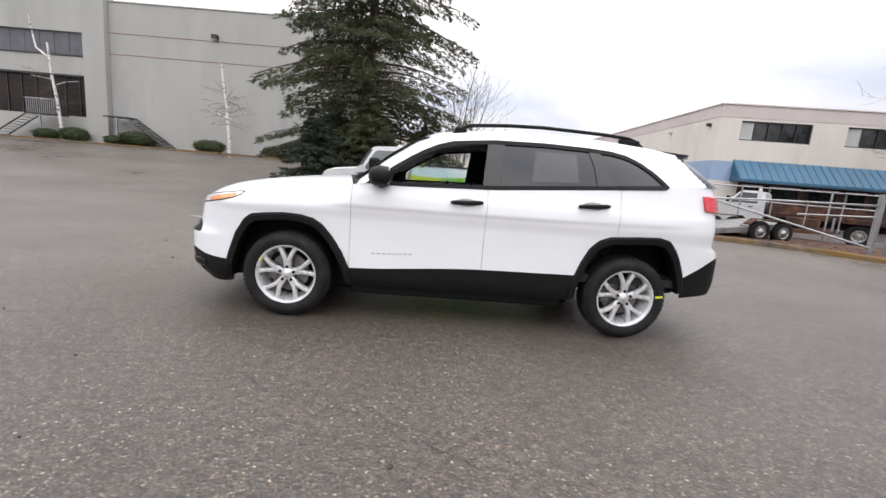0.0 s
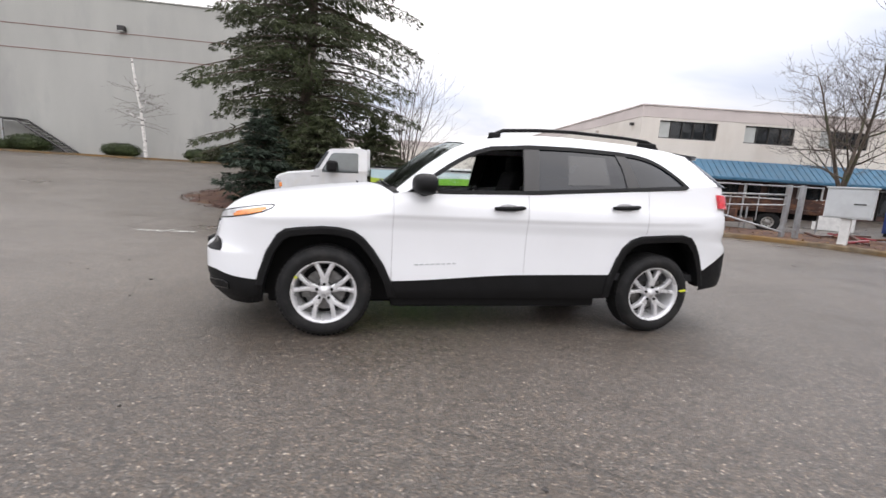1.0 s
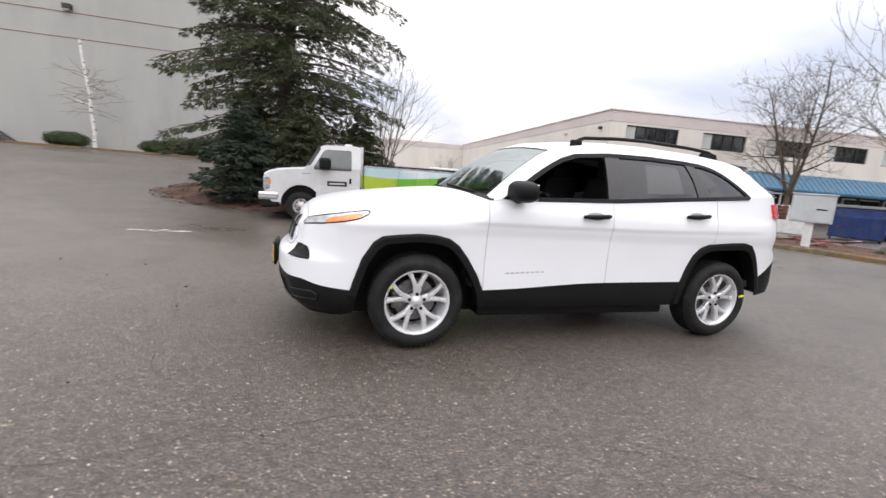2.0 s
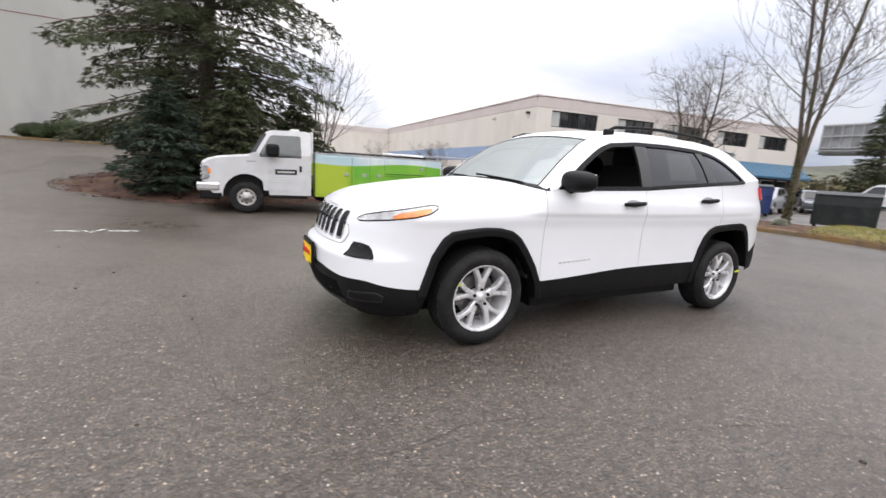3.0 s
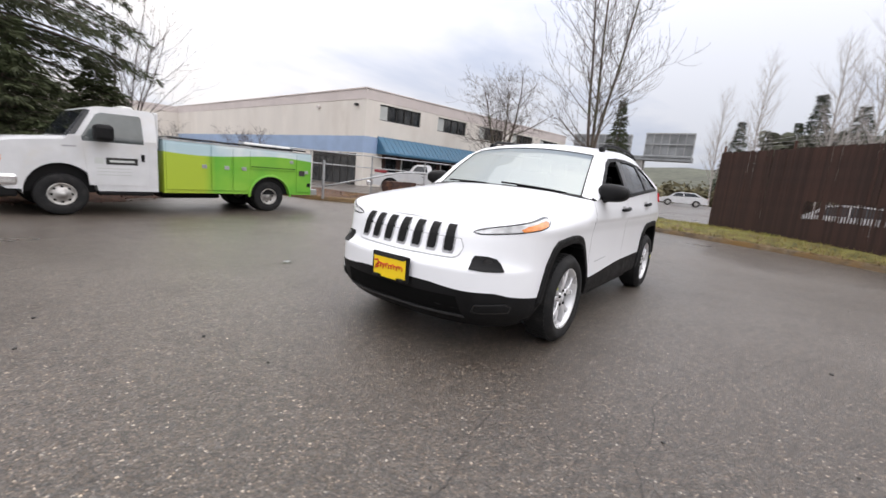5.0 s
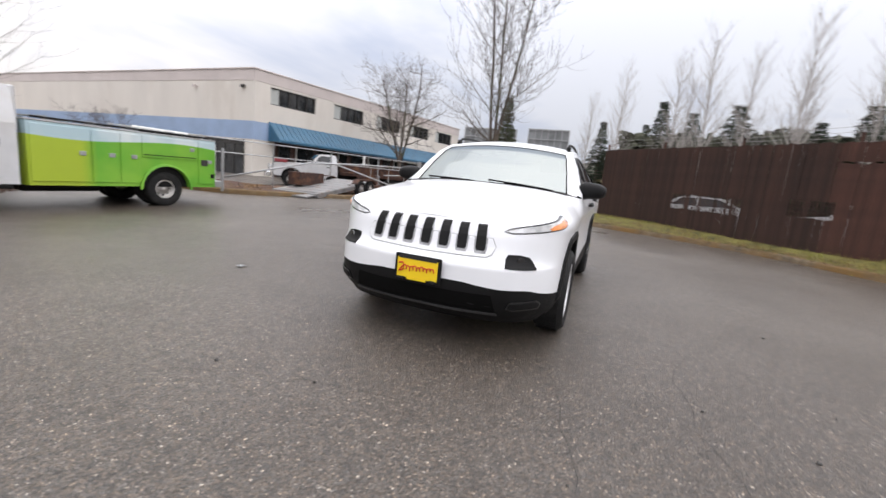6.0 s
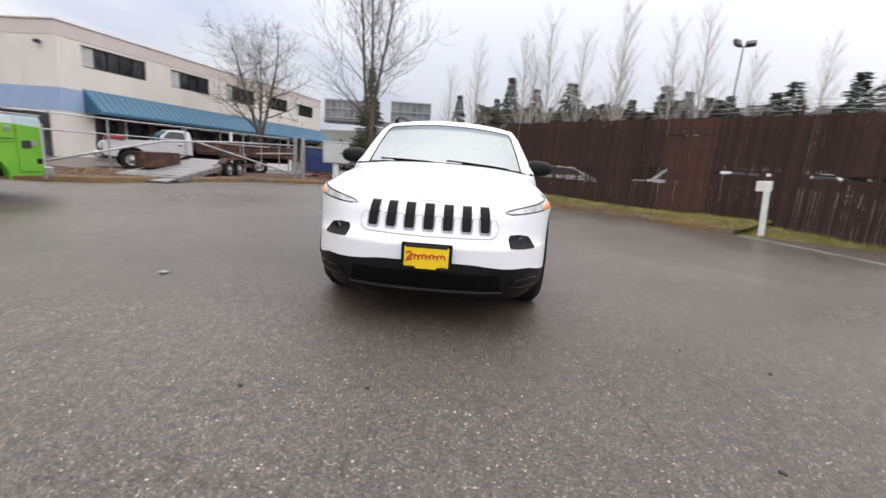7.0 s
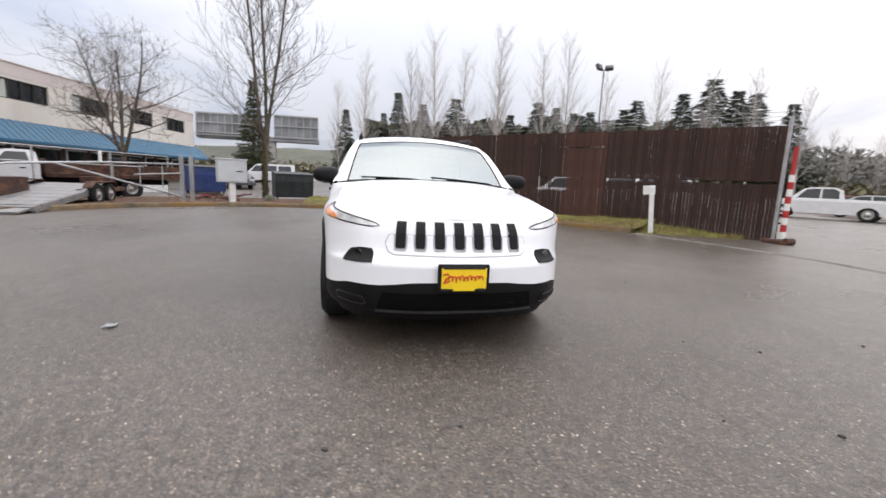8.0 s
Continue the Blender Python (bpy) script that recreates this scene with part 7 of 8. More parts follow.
def slat_fence():
    ln = (FENCE_B - FENCE_A).length
    d = (FENCE_B - FENCE_A).normalized()
    m = Matrix.Translation(FENCE_A) @ Matrix.Rotation(math.atan2(d.y, d.x), 4, "Z")      # local x along the fence, -y... towards the yard
    o = thing("slat_fence", "tall brown weathered slat fence with narrow gaps", "fence", m)
    for k in range(6):
        x = lerp(0.05, ln - 0.1, k / 5)
        part("post", tube(B(), [(x, 0.07, -0.2), (x, 0.07, 2.95)], 0.038, 10), M["rust"], o)
        part("wire_arm", tube(B(), [(x, 0.07, 2.95), (x, 0.02, 3.12)], 0.012, 5), M["galv"], o)
    for z in (0.35, 1.38, 2.45):
        part("rail", tube(B(), [(0, 0.035, z), (ln, 0.035, z)], 0.022, 8), M["rust"], o)
    for z, y in ((2.86, 0.07), (2.96, 0.05), (3.07, 0.03)):
        rnd = random.Random(int(z * 100))
        pts = [(ln * i / 60, y, z + 0.012 * math.sin(i * 0.9 + z * 9) - 0.02 * math.sin(math.pi * ((i / 12) % 1))) for i in range(61)]
        w = part("barbed_wire", tube(B(), pts, 0.0045, 4), M["wire"], o)
    rnd = random.Random(4)
    meshes = []
    for v in range(5):
        bm = B()
        h = 2.72 + 0.005 * v
        box(bm, (-0.037, -0.005, -0.14), (0.037, 0.005, h))
        me = bpy.data.meshes.new("slat")
        for q in bm.verts:
            if q.co.z > 1:
                q.co.x += rnd.uniform(-0.003, 0.003)
                q.co.z += rnd.uniform(-0.012, 0.012)
        bmesh.ops.recalc_face_normals(bm, faces=bm.faces)
        bm.to_mesh(me)
        bm.free()
        me.materials.append(M["slat"])
        meshes.append(me)
    # stretches where the slats are broken away or worn thin: from, to, lower and upper edge
    worn = [(3.4, 5.6, 0.80, 1.27), (6.8, 7.75, 0.93, 1.36), (9.0, 10.35, 1.29, 1.36), (11.0, 13.3, 1.30, 1.40), (7.7, 8.85, 2.25, 2.29)]
    n = int(ln / 0.077)
    known = {}

    def piece(key, z0, z1, w):
        if key not in known:
            me = bpy.data.meshes.new("slat")
            bm = box(B(), (-w, -0.005, z0), (w, 0.005, z1))
            bm.to_mesh(me)
            bm.free()
            me.materials.append(M["slat_new" if "new" in key else "slat"])
            known[key] = me
        return known[key]
    for k in range(n):
        x = 0.04 + k * 0.077
        m = pose(x + rnd.uniform(-0.002, 0.002), rnd.uniform(-0.003, 0.003), rnd.uniform(-0.02, 0.012), rnd.uniform(-0.3, 0.3), rnd.uniform(-0.05, 0.05), rnd.uniform(-3, 3))
        fresh = "new" if 7.62 < x < 8.9 else ""
        cuts = sorted((c, d) for a, b2, c, d in worn if a < x < b2 and rnd.random() < 0.9)
        if not cuts and not fresh:
            pieces = [rnd.choice(meshes)]
        else:
            pieces, z = [], -0.14
            for c, d in cuts:
                pieces.append(piece("%s%.2f-%.2f" % (fresh, z, c), z, c, 0.037))
                if d - c > 0.1:
                    pieces.append(piece("thin%.2f-%.2f" % (c, d), c + 0.001, d - 0.001, 0.021 if c > 0.5 else 0.027))
                z = d
            pieces.append(piece("%s%.2f-top" % (fresh, z), z, 2.73, 0.037))
        for me in pieces:
            s = new("slat", me)
            s.parent = o
            s.matrix_basis = m
    return o


slat_fence()


def grass_wedge():
    """Grass that runs on past the kerb's end, along the foot of the fence."""
    d = (FENCE_B - FENCE_A).normalized()
    edge = dense([(6.1, -5.85), (5.55, -6.25), (5.05, -6.75), (4.8, -7.4), (4.5, -8.2), (4.15, -9.0)], 0.12)
    rnd = random.Random(31)
    bm, rows, blades = B(), [], []
    for i, p in enumerate(edge):
        t = i / (len(edge) - 1)
        foot = FENCE_A + d * (Vector((p.x, p.y, 0)) - FENCE_A).dot(d)
        row = []
        for k in range(8):
            u = k / 7
            z = lerp(-0.03, lerp(0.30, 0.05, smooth01(t)), smooth01(u)) + (rnd.uniform(-0.012, 0.012) if 0 < k < 7 else 0)
            q = Vector((lerp(p.x, foot.x, u * 1.05), lerp(p.y, foot.y, u * 1.05), z))
            row.append(bm.verts.new(q))
            blades += [(q.x + rnd.uniform(-0.08, 0.08), q.y + rnd.uniform(-0.08, 0.08), z) for _ in range(9)]
        rows.append(row)
    for a, c in zip(rows, rows[1:]):
        for k in range(7):
            bm.faces.new((a[k], a[k + 1], c[k + 1], c[k]))
    tagged(part("verge_wedge", bm, M["grass_soil"], smooth=True), "mossy yellow-green grass at the foot of the fence", "verge", kind="structure")
    scatter_stuff("grass", "short winter grass at the foot of the fence", "grass", M["grass"], blades, lambda b, p: blade(b, p, rnd, rnd.uniform(0.03, 0.12)))


grass_wedge()


def sign_post():
    o = thing("sign_post", "white leaning post with a small white box sign", "sign", pose(5.2, -7.2, 0.12, 0, 4, 52))
    part("post", boxed((-0.06, -0.05, -0.15), (0.06, 0.05, 1.14), 0.008), M["white_paint"], o)
    bx = part("box_sign", boxed((-0.08, -0.16, 0.93), (0.22, -0.05, 1.17), 0.012), M["white_paint"], o, "small white box")
    part("emblem", boxed((0.0, -0.164, 1.0), (0.13, -0.16, 1.09)), M["black_ink"], bx)
    part("emblem_bar", boxed((0.045, -0.166, 0.98), (0.085, -0.1645, 1.06)), M["white_paint"], bx)


sign_post()


def striped_pole():
    o = thing("striped_pole", "red and white striped gate pole beside the fence", "pole", pose(3.5, -9.4, 0.0))
    part("mast", tube(B(), [(0.06, 0.05, -0.1), (0.06, 0.05, 3.0)], 0.045, 12), M["galv"], o)
    for k in range(9):
        z0 = 0.12 + k * 0.17
        part("band", tube(B(), [(-0.08, -0.05, z0), (-0.08, -0.05, z0 + 0.17)], 0.06, 14), M["red_paint"] if k % 2 else M["white_paint"], o)
    part("tip", tube(B(), [(-0.08, -0.05, 1.65), (-0.08, -0.05, 2.3)], 0.045, 12), M["red_paint"], o)
    part("foot", boxed((-0.28, -0.2, -0.1), (0.25, 0.2, 0.1), 0.03), M["rust"], o)
    part("roller", tube(B(), [(-0.3, -0.12, 0.08), (-0.3, 0.12, 0.08)], 0.08, 14), M["rust"], o)


striped_pole()


def gate_track():
    bm = B()
    line = dense([(5.6, -6.2), (5.1, -6.45), (3.84, -6.92), (2.4, -7.3), (1.0, -7.5), (-1.5, -7.3)], 0.3)
    for off in (0.0, 0.14):
        rows = []
        for i, p in enumerate(line):
            n = side_of(line, i)
            rows.append([bm.verts.new((p.x + n.x * (off + a), p.y + n.y * (off + a), z)) for a, z in ((0.0, -0.02), (0.004, 0.010), (0.026, 0.010), (0.03, -0.02))])
        for a, c in zip(rows, rows[1:]):
            for k in range(3):
                bm.faces.new((a[k], a[k + 1], c[k + 1], c[k]))
    tagged(part("gate_track", bm, M["track"]), "pale double gate track set in the asphalt", "gate track", kind="structure")


gate_track()


def flood_light():
    o = thing("flood_light", "two floodlights on a slender pole", "lamp", pose(21.0, -14.8, 0))
    part("pole", tube(B(), [(0, 0, -0.2), (0, 0, 8.6)], [0.055, 0.035], 10), M["frame_dark"], o, smooth=True)
    part("crossarm", tube(B(), [(-0.35, 0.5, 8.55), (0.25, -0.5, 8.75)], 0.03, 8), M["frame_dark"], o)
    for p, rz, rx in (((-0.3, 0.5, 8.75), 120, 25), ((0.3, -0.55, 8.95), 60, 50)):
        h = part("lamp_head", box(B(), (-0.26, -0.10, -0.20), (0.26, 0.10, 0.20), 0.05, pose(*p, rx, 0, rz)), M["frame_dark"], o)
        part("lamp_lens", box(B(), (-0.22, -0.12, -0.16), (0.22, -0.102, 0.16), 0.01, pose(*p, rx, 0, rz)), M["dark_glass"], h)


flood_light()


# ---- pipe gate, posts, cabinet and bins ----
def pipe_gate():
    o = thing("pipe_gate", "galvanised pipe barrier gate with sloping braces", "gate")
    L, R = Vector((4.75, 10.0, 0.05)), Vector((11.72, 6.62, 0.1))
    mid = Vector((9.35, 7.95, 1.30))
    part("post", tube(B(), [L, L + Vector((0, 0, 1.3))], 0.045, 10), M["galv"], o)
    part("rail", tube(B(), [L + Vector((0, 0, 0.42)), lerp(L, mid, 0.55) + Vector((0, 0, 0.42)), mid, R + Vector((0, 0, 1.28))], 0.030, 8), M["galv"], o, smooth=True)
    part("brace", tube(B(), [lerp(lerp(L, mid, 0.55) + Vector((0, 0, 0.42)), mid, 0.45), R + Vector((0, 0, 0.12))], 0.030, 8), M["galv"], o)
    part("lower_rail", tube(B(), [mid.lerp(R, 0.35) + Vector((0, 0, 0.1)), R + Vector((0, 0, 0.98))], 0.022, 8), M["galv"], o)
    for t in (0.12, 0.42, 0.7):
        a = mid.lerp(R + Vector((0, 0, 1.28)), t)
        part("picket", tube(B(), [a, Vector((a.x, a.y, a.z - 0.45 - 0.5 * t))], 0.018, 6), M["galv"], o)
    for dx in (-0.05, 0.18):
        part("gate_post", boxed((R.x + dx - 0.06, R.y - dx - 0.06, 0.0), (R.x + dx + 0.06, R.y - dx + 0.06, 1.68), 0.01), M["galv"], o)
    part("white_cap", boxed((9.32, 7.92, 1.3), (9.40, 8.0, 1.62), 0.02), M["white_paint"], o)


pipe_gate()


def rail_fence():
    o = thing("pipe_rail_fence", "galvanised fence of posts and two pipe rails", "fence")
    A, C = Vector((3.6, 13.4, 0.05)), Vector((15.5, 8.6, 0.05))
    for k in range(6):
        p = A.lerp(C, k / 5)
        part("post", tube(B(), [p, p + Vector((0, 0, 1.72))], 0.03, 8), M["galv"], o)
    for z in (1.68, 1.2):
        part("rail", tube(B(), [A + Vector((0, 0, z)), C + Vector((0, 0, z))], 0.021, 8), M["galv"], o)


rail_fence()


def cabinet():
    o = thing("utility_cabinet", "pale grey utility cabinet on a white post", "cabinet", pose(11.85, 5.1, 0.1, 0, 0, -62))
    part("post", boxed((-0.1, -0.1, -0.1), (0.1, 0.1, 0.72), 0.01), M["white_paint"], o)
    bx = part("body", boxed((-0.48, -0.18, 0.72), (0.48, 0.18, 1.52), 0.015), M["cabinet_grey"], o)
    part("lid", boxed((-0.51, -0.21, 1.52), (0.51, 0.21, 1.56), 0.01), M["cabinet_grey"], bx)
    part("door", boxed((-0.44, -0.195, 0.76), (0.44, -0.182, 1.48), 0.005), M["cabinet_grey"], bx)
    part("latch", boxed((0.1, -0.21, 1.10), (0.34, -0.195, 1.13)), M["black_plastic"], bx)


cabinet()


def bin_box(name, label, at, size, material, rot):
    o = thing(name, label, "dumpster", pose(*at, 0, 0, rot))
    w, d, h = size
    prof = [(-d / 2 + 0.12, 0.12), (-d / 2, h * 0.72), (-d / 2, h), (d / 2, h + 0.12), (d / 2, 0.12)]
    part("body", prism(B(), prof, "x", -w / 2, w / 2, 0.015), material, o)
    for k in range(5):
        x = lerp(-w / 2 + 0.06, w / 2 - 0.12, k / 4)
        part("rib", prism(B(), [(-d / 2 + 0.10, 0.16), (-d / 2 - 0.035, h * 0.72), (-d / 2 - 0.035, h - 0.06), (-d / 2 + 0.02, h - 0.06), (-d / 2 + 0.15, 0.16)], "x", x, x + 0.06), material, o)
    for sg in (-1, 1):
        part("lid", prism(B(), [(-d / 2 - 0.04, h + 0.005), (-d / 2 - 0.04, h + 0.035), (d / 2, h + 0.16), (d / 2, h + 0.125)], "x", min(0.01 * sg, sg * w / 2 * 1.01), max(0.01 * sg, sg * w / 2 * 1.01)), M["bin_dark"], o)
    for x in (-w / 2 + 0.1, w / 2 - 0.1):
        for y in (-d / 2 + 0.2, d / 2 - 0.15):
            part("caster", tube(B(), [(x - 0.03, y, 0.06), (x + 0.03, y, 0.06)], 0.06, 10), M["rubber"], o)
    return o


bin_box("blue_dumpster", "dented dark blue steel dumpster beside the trees", (20.7, 8.8, 0.0), (1.8, 1.2, 1.4), M["bin_blue"], -60)
bin_box("dark_dumpster", "large dark green-black steel dumpster behind the kerb", (17.2, 3.75, 0.0), (1.75, 1.3, 1.2), M["bin_dark"], -72)


def white_box():
    o = thing("white_bin", "white plastic storage bin", "bin", pose(19.6, 11.0, 0.0, 0, 0, -55))
    part("body", boxed((-0.7, -0.4, 0.0), (0.7, 0.4, 1.25), 0.04), M["white_paint"], o)
    part("lid", boxed((-0.74, -0.44, 1.25), (0.74, 0.44, 1.33), 0.03), M["white_paint"], o)


white_box()


def rock(at, size, seed, material):
    bm = bmesh.new()
    bmesh.ops.create_icosphere(bm, subdivisions=3, radius=1.0)
    for v in bm.verts:
        n = 1 + 0.35 * noise.noise(v.co * 1.3 + Vector((seed * 3.1, 0, 0))) + 0.12 * noise.noise(v.co * 4 + Vector((0, seed, 0)))
        v.co = Vector((v.co.x * size[0] * n, v.co.y * size[1] * n, max(-0.1, v.co.z * size[2] * n)))
    ob = part("rock", bm, material, smooth=False)
    ob.matrix_world = pose(*at)
    tagged(ob, "dark mossy boulder in the grass verge", "rock", group="verge rocks")


for i, (x, y, s) in enumerate(((14.2, 2.2, 0.28), (14.0, 1.2, 0.34), (13.8, 0.6, 0.26), (13.9, 4.2, 0.25), (10.2, -4.4, 0.16), (7.3, -6.4, 0.13))):
    rock((x, y, 0.12), (s * 1.4, s, s * 0.75), i + 1, M["hillside"] if i < 4 else M["rust"])


def debris():
    rnd = random.Random(23)
    for i in range(14):
        x, y = 13.0 + rnd.uniform(-0.7, 1.6), 6.0 + rnd.uniform(-0.9, 0.9)
        a = rnd.uniform(0, 180)
        ob = part("scrap_plank", box(B(), (-rnd.uniform(0.3, 0.7), -0.05, 0.0), (rnd.uniform(0.3, 0.7), 0.05, 0.05), 0.004, pose(x, y, 0.12 + 0.03 * (i % 5), rnd.uniform(-8, 8), rnd.uniform(-10, 10), a)), M["red_car"] if i % 3 == 0 else M["rust"])
        tagged(ob, "reddish scrap board in a low pile", "scrap", group="scrap pile")


debris()


def paper_scrap():
    bm = B()
    rnd = random.Random(6)
    top = [[bm.verts.new((-1.60 + 0.022 * i, 2.34 + 0.024 * j + 0.006 * rnd.uniform(-1, 1), 0.008 + 0.012 * rnd.random())) for i in range(5)] for j in range(4)]
    for a, c in zip(top, top[1:]):
        for k in range(4):
            bm.faces.new((a[k], a[k + 1], c[k + 1], c[k]))
    bmesh.ops.solidify(bm, geom=bm.faces[:], thickness=0.003)
    tagged(part("paper_scrap", bm, M["cabinet_grey"]), "small crumpled scrap of white paper on asphalt", "litter")


paper_scrap()


def pebbles():
    rnd = random.Random(8)
    spots = [(rnd.uniform(-5.5, 2.5), rnd.uniform(-3.4, -1.6)) for _ in range(14)] + [(rnd.uniform(-5.0, -3.0), rnd.uniform(-3.0, 3.5)) for _ in range(10)]
    for i, (x, y) in enumerate(spots):
        bm = bmesh.new()
        bmesh.ops.create_icosphere(bm, subdivisions=1, radius=1.0)
        s = rnd.uniform(0.007, 0.014)
        for v in bm.verts:
            v.co = Vector((v.co.x * s * 1.4, v.co.y * s, max(-0.3, v.co.z) * s * 0.8)) * (1 + 0.25 * noise.noise(v.co * 2 + Vector((i, 0, 0))))
        ob = part("pebble", bm, M["crack"])
        ob.matrix_world = pose(x, y, 0.004 + ground_height(x, y), 0, 0, rnd.uniform(0, 180))
        tagged(ob, "small dark pebble lying on wet asphalt", "pebble", group="loose pebbles")


pebbles()


# ---- other vehicles ----
def road_wheel(parent, x, y, z, side, r, w, rim_r, rim_mat, dual=False):
    k = new("wheel")
    k.parent = parent
    k.matrix_basis = pose(x, y, z, 90 if side < 0 else -90, 0, 0)
    h = w / 2
    prof = [(rim_r - 0.01, h - 0.02), (rim_r + 0.02, h), (r - 0.03, h), (r - 0.006, h - 0.02), (r, h - 0.05), (r, -h + 0.05), (r - 0.006, -h + 0.02), (r - 0.03, -h), (rim_r, -h + 0.01)]
    part("tyre", lathe(B(), prof, Matrix(), 36), M["rubber"], k, smooth=True)
    dish = -0.09 if dual else -0.012
    part("rim", lathe(B(), [(rim_r, h - 0.02), (rim_r - 0.018, h - 0.006), (rim_r - 0.03, h - 0.02), (rim_r * 0.72, h + dish - 0.02), (rim_r * 0.55, h + dish), (rim_r * 0.32, h + dish + 0.01), (rim_r * 0.3, h + dish + 0.045), (0.0001, h + dish + 0.05)], Matrix(), 30), rim_mat, k, smooth=True)
    for i in range(8):
        a = i * math.pi / 4
        part("wheel_hole", lathe(B(), [(0.0001, 0.0), (rim_r * 0.11, 0.0), (rim_r * 0.11, -0.02)], Matrix.Translation((rim_r * 0.66 * math.cos(a), rim_r * 0.66 * math.sin(a), h + dish - 0.005)), 8), M["black_plastic"], k)
    return k


def wrap_material():
    """Painted wrap of the service body: pale sky above rolling green hills."""
    m = mat("green_hill_wrap", (0.2, 0.5, 0.03), 0.4, vary=0.05)
    nt = m.node_tree
    N, L = nt.nodes.new, nt.links.new
    b = nt.nodes["Principled BSDF"]
    co, sep = N("ShaderNodeTexCoord"), N("ShaderNodeSeparateXYZ")
    L(co.outputs["Object"], sep.inputs[0])
    wave = N("ShaderNodeMath")
    wave.operation = "SINE"
    mul = N("ShaderNodeMath")
    mul.operation = "MULTIPLY_ADD"
    mul.inputs[1].default_value, mul.inputs[2].default_value = 1.75, 0.9
    L(sep.outputs[0], mul.inputs[0])
    L(mul.outputs[0], wave.inputs[0])
    lvl = N("ShaderNodeMath")
    lvl.operation = "MULTIPLY_ADD"
    lvl.inputs[1].default_value, lvl.inputs[2].default_value = 0.055, 1.30
    L(wave.outputs[0], lvl.inputs[0])
    over = N("ShaderNodeMath")
    over.operation = "SUBTRACT"
    L(sep.outputs[2], over.inputs[0])
    L(lvl.outputs[0], over.inputs[1])
    edge = N("ShaderNodeMapRange")
    edge.inputs[1].default_value, edge.inputs[2].default_value = -0.006, 0.006
    L(over.outputs[0], edge.inputs[0])
    nz = N("ShaderNodeTexNoise")
    nz.inputs["Scale"].default_value, nz.inputs["Detail"].default_value = 1.1, 3
    L(co.outputs["Object"], nz.inputs["Vector"])
    hill = N("ShaderNodeValToRGB")
    hill.color_ramp.elements[0].position, hill.color_ramp.elements[0].color = 0.35, (0.11, 0.37, 0.03, 1)
    hill.color_ramp.elements[1].position, hill.color_ramp.elements[1].color = 0.65, (0.21, 0.46, 0.045, 1)
    L(nz.outputs[0], hill.inputs[0])
    skyc = N("ShaderNodeValToRGB")
    skyc.color_ramp.elements[0].position, skyc.color_ramp.elements[0].color = 0.4, (0.42, 0.56, 0.60, 1)
    skyc.color_ramp.elements[1].position, skyc.color_ramp.elements[1].color = 0.62, (0.66, 0.72, 0.72, 1)
    L(nz.outputs[0], skyc.inputs[0])
    mx = N("ShaderNodeMix")
    mx.data_type = "RGBA"
    L(edge.outputs[0], mx.inputs[0])
    # the panel beside the cab is yellower
    near = N("ShaderNodeMapRange")
    near.inputs[1].default_value, near.inputs[2].default_value = 2.25, 2.5
    L(sep.outputs[0], near.inputs[0])
    yel = N("ShaderNodeMix")
    yel.data_type = "RGBA"
    yel.inputs[6].default_value = (0.36, 0.47, 0.035, 1)
    L(near.outputs[0], yel.inputs[0])
    L(hill.outputs[0], yel.inputs[7])
    L(yel.outputs[2], mx.inputs[6])
    L(skyc.outputs[0], mx.inputs[7])
    L(mx.outputs[2], b.inputs["Base Color"])
    return m


M["wrap"] = wrap_material()


def wheel_cut_side(x0, x1, zb, zt, wheels, r):
    """Outline of a body side in (x, z), with round wheel openings in its lower edge; from rear top round to front."""
    pts = [(x0, zt), (x1, zt), (x1, zb)]
    for wx, wz in sorted(wheels, reverse=True):
        a0 = math.asin(max(-1, min(1, (zb - wz) / r)))
        for k in range(13):
            a = lerp(a0, math.pi - a0, k / 12)
            pts.append((wx + r * math.cos(a), wz + r * math.sin(a)))
    pts.append((x0, zb))
    return pts


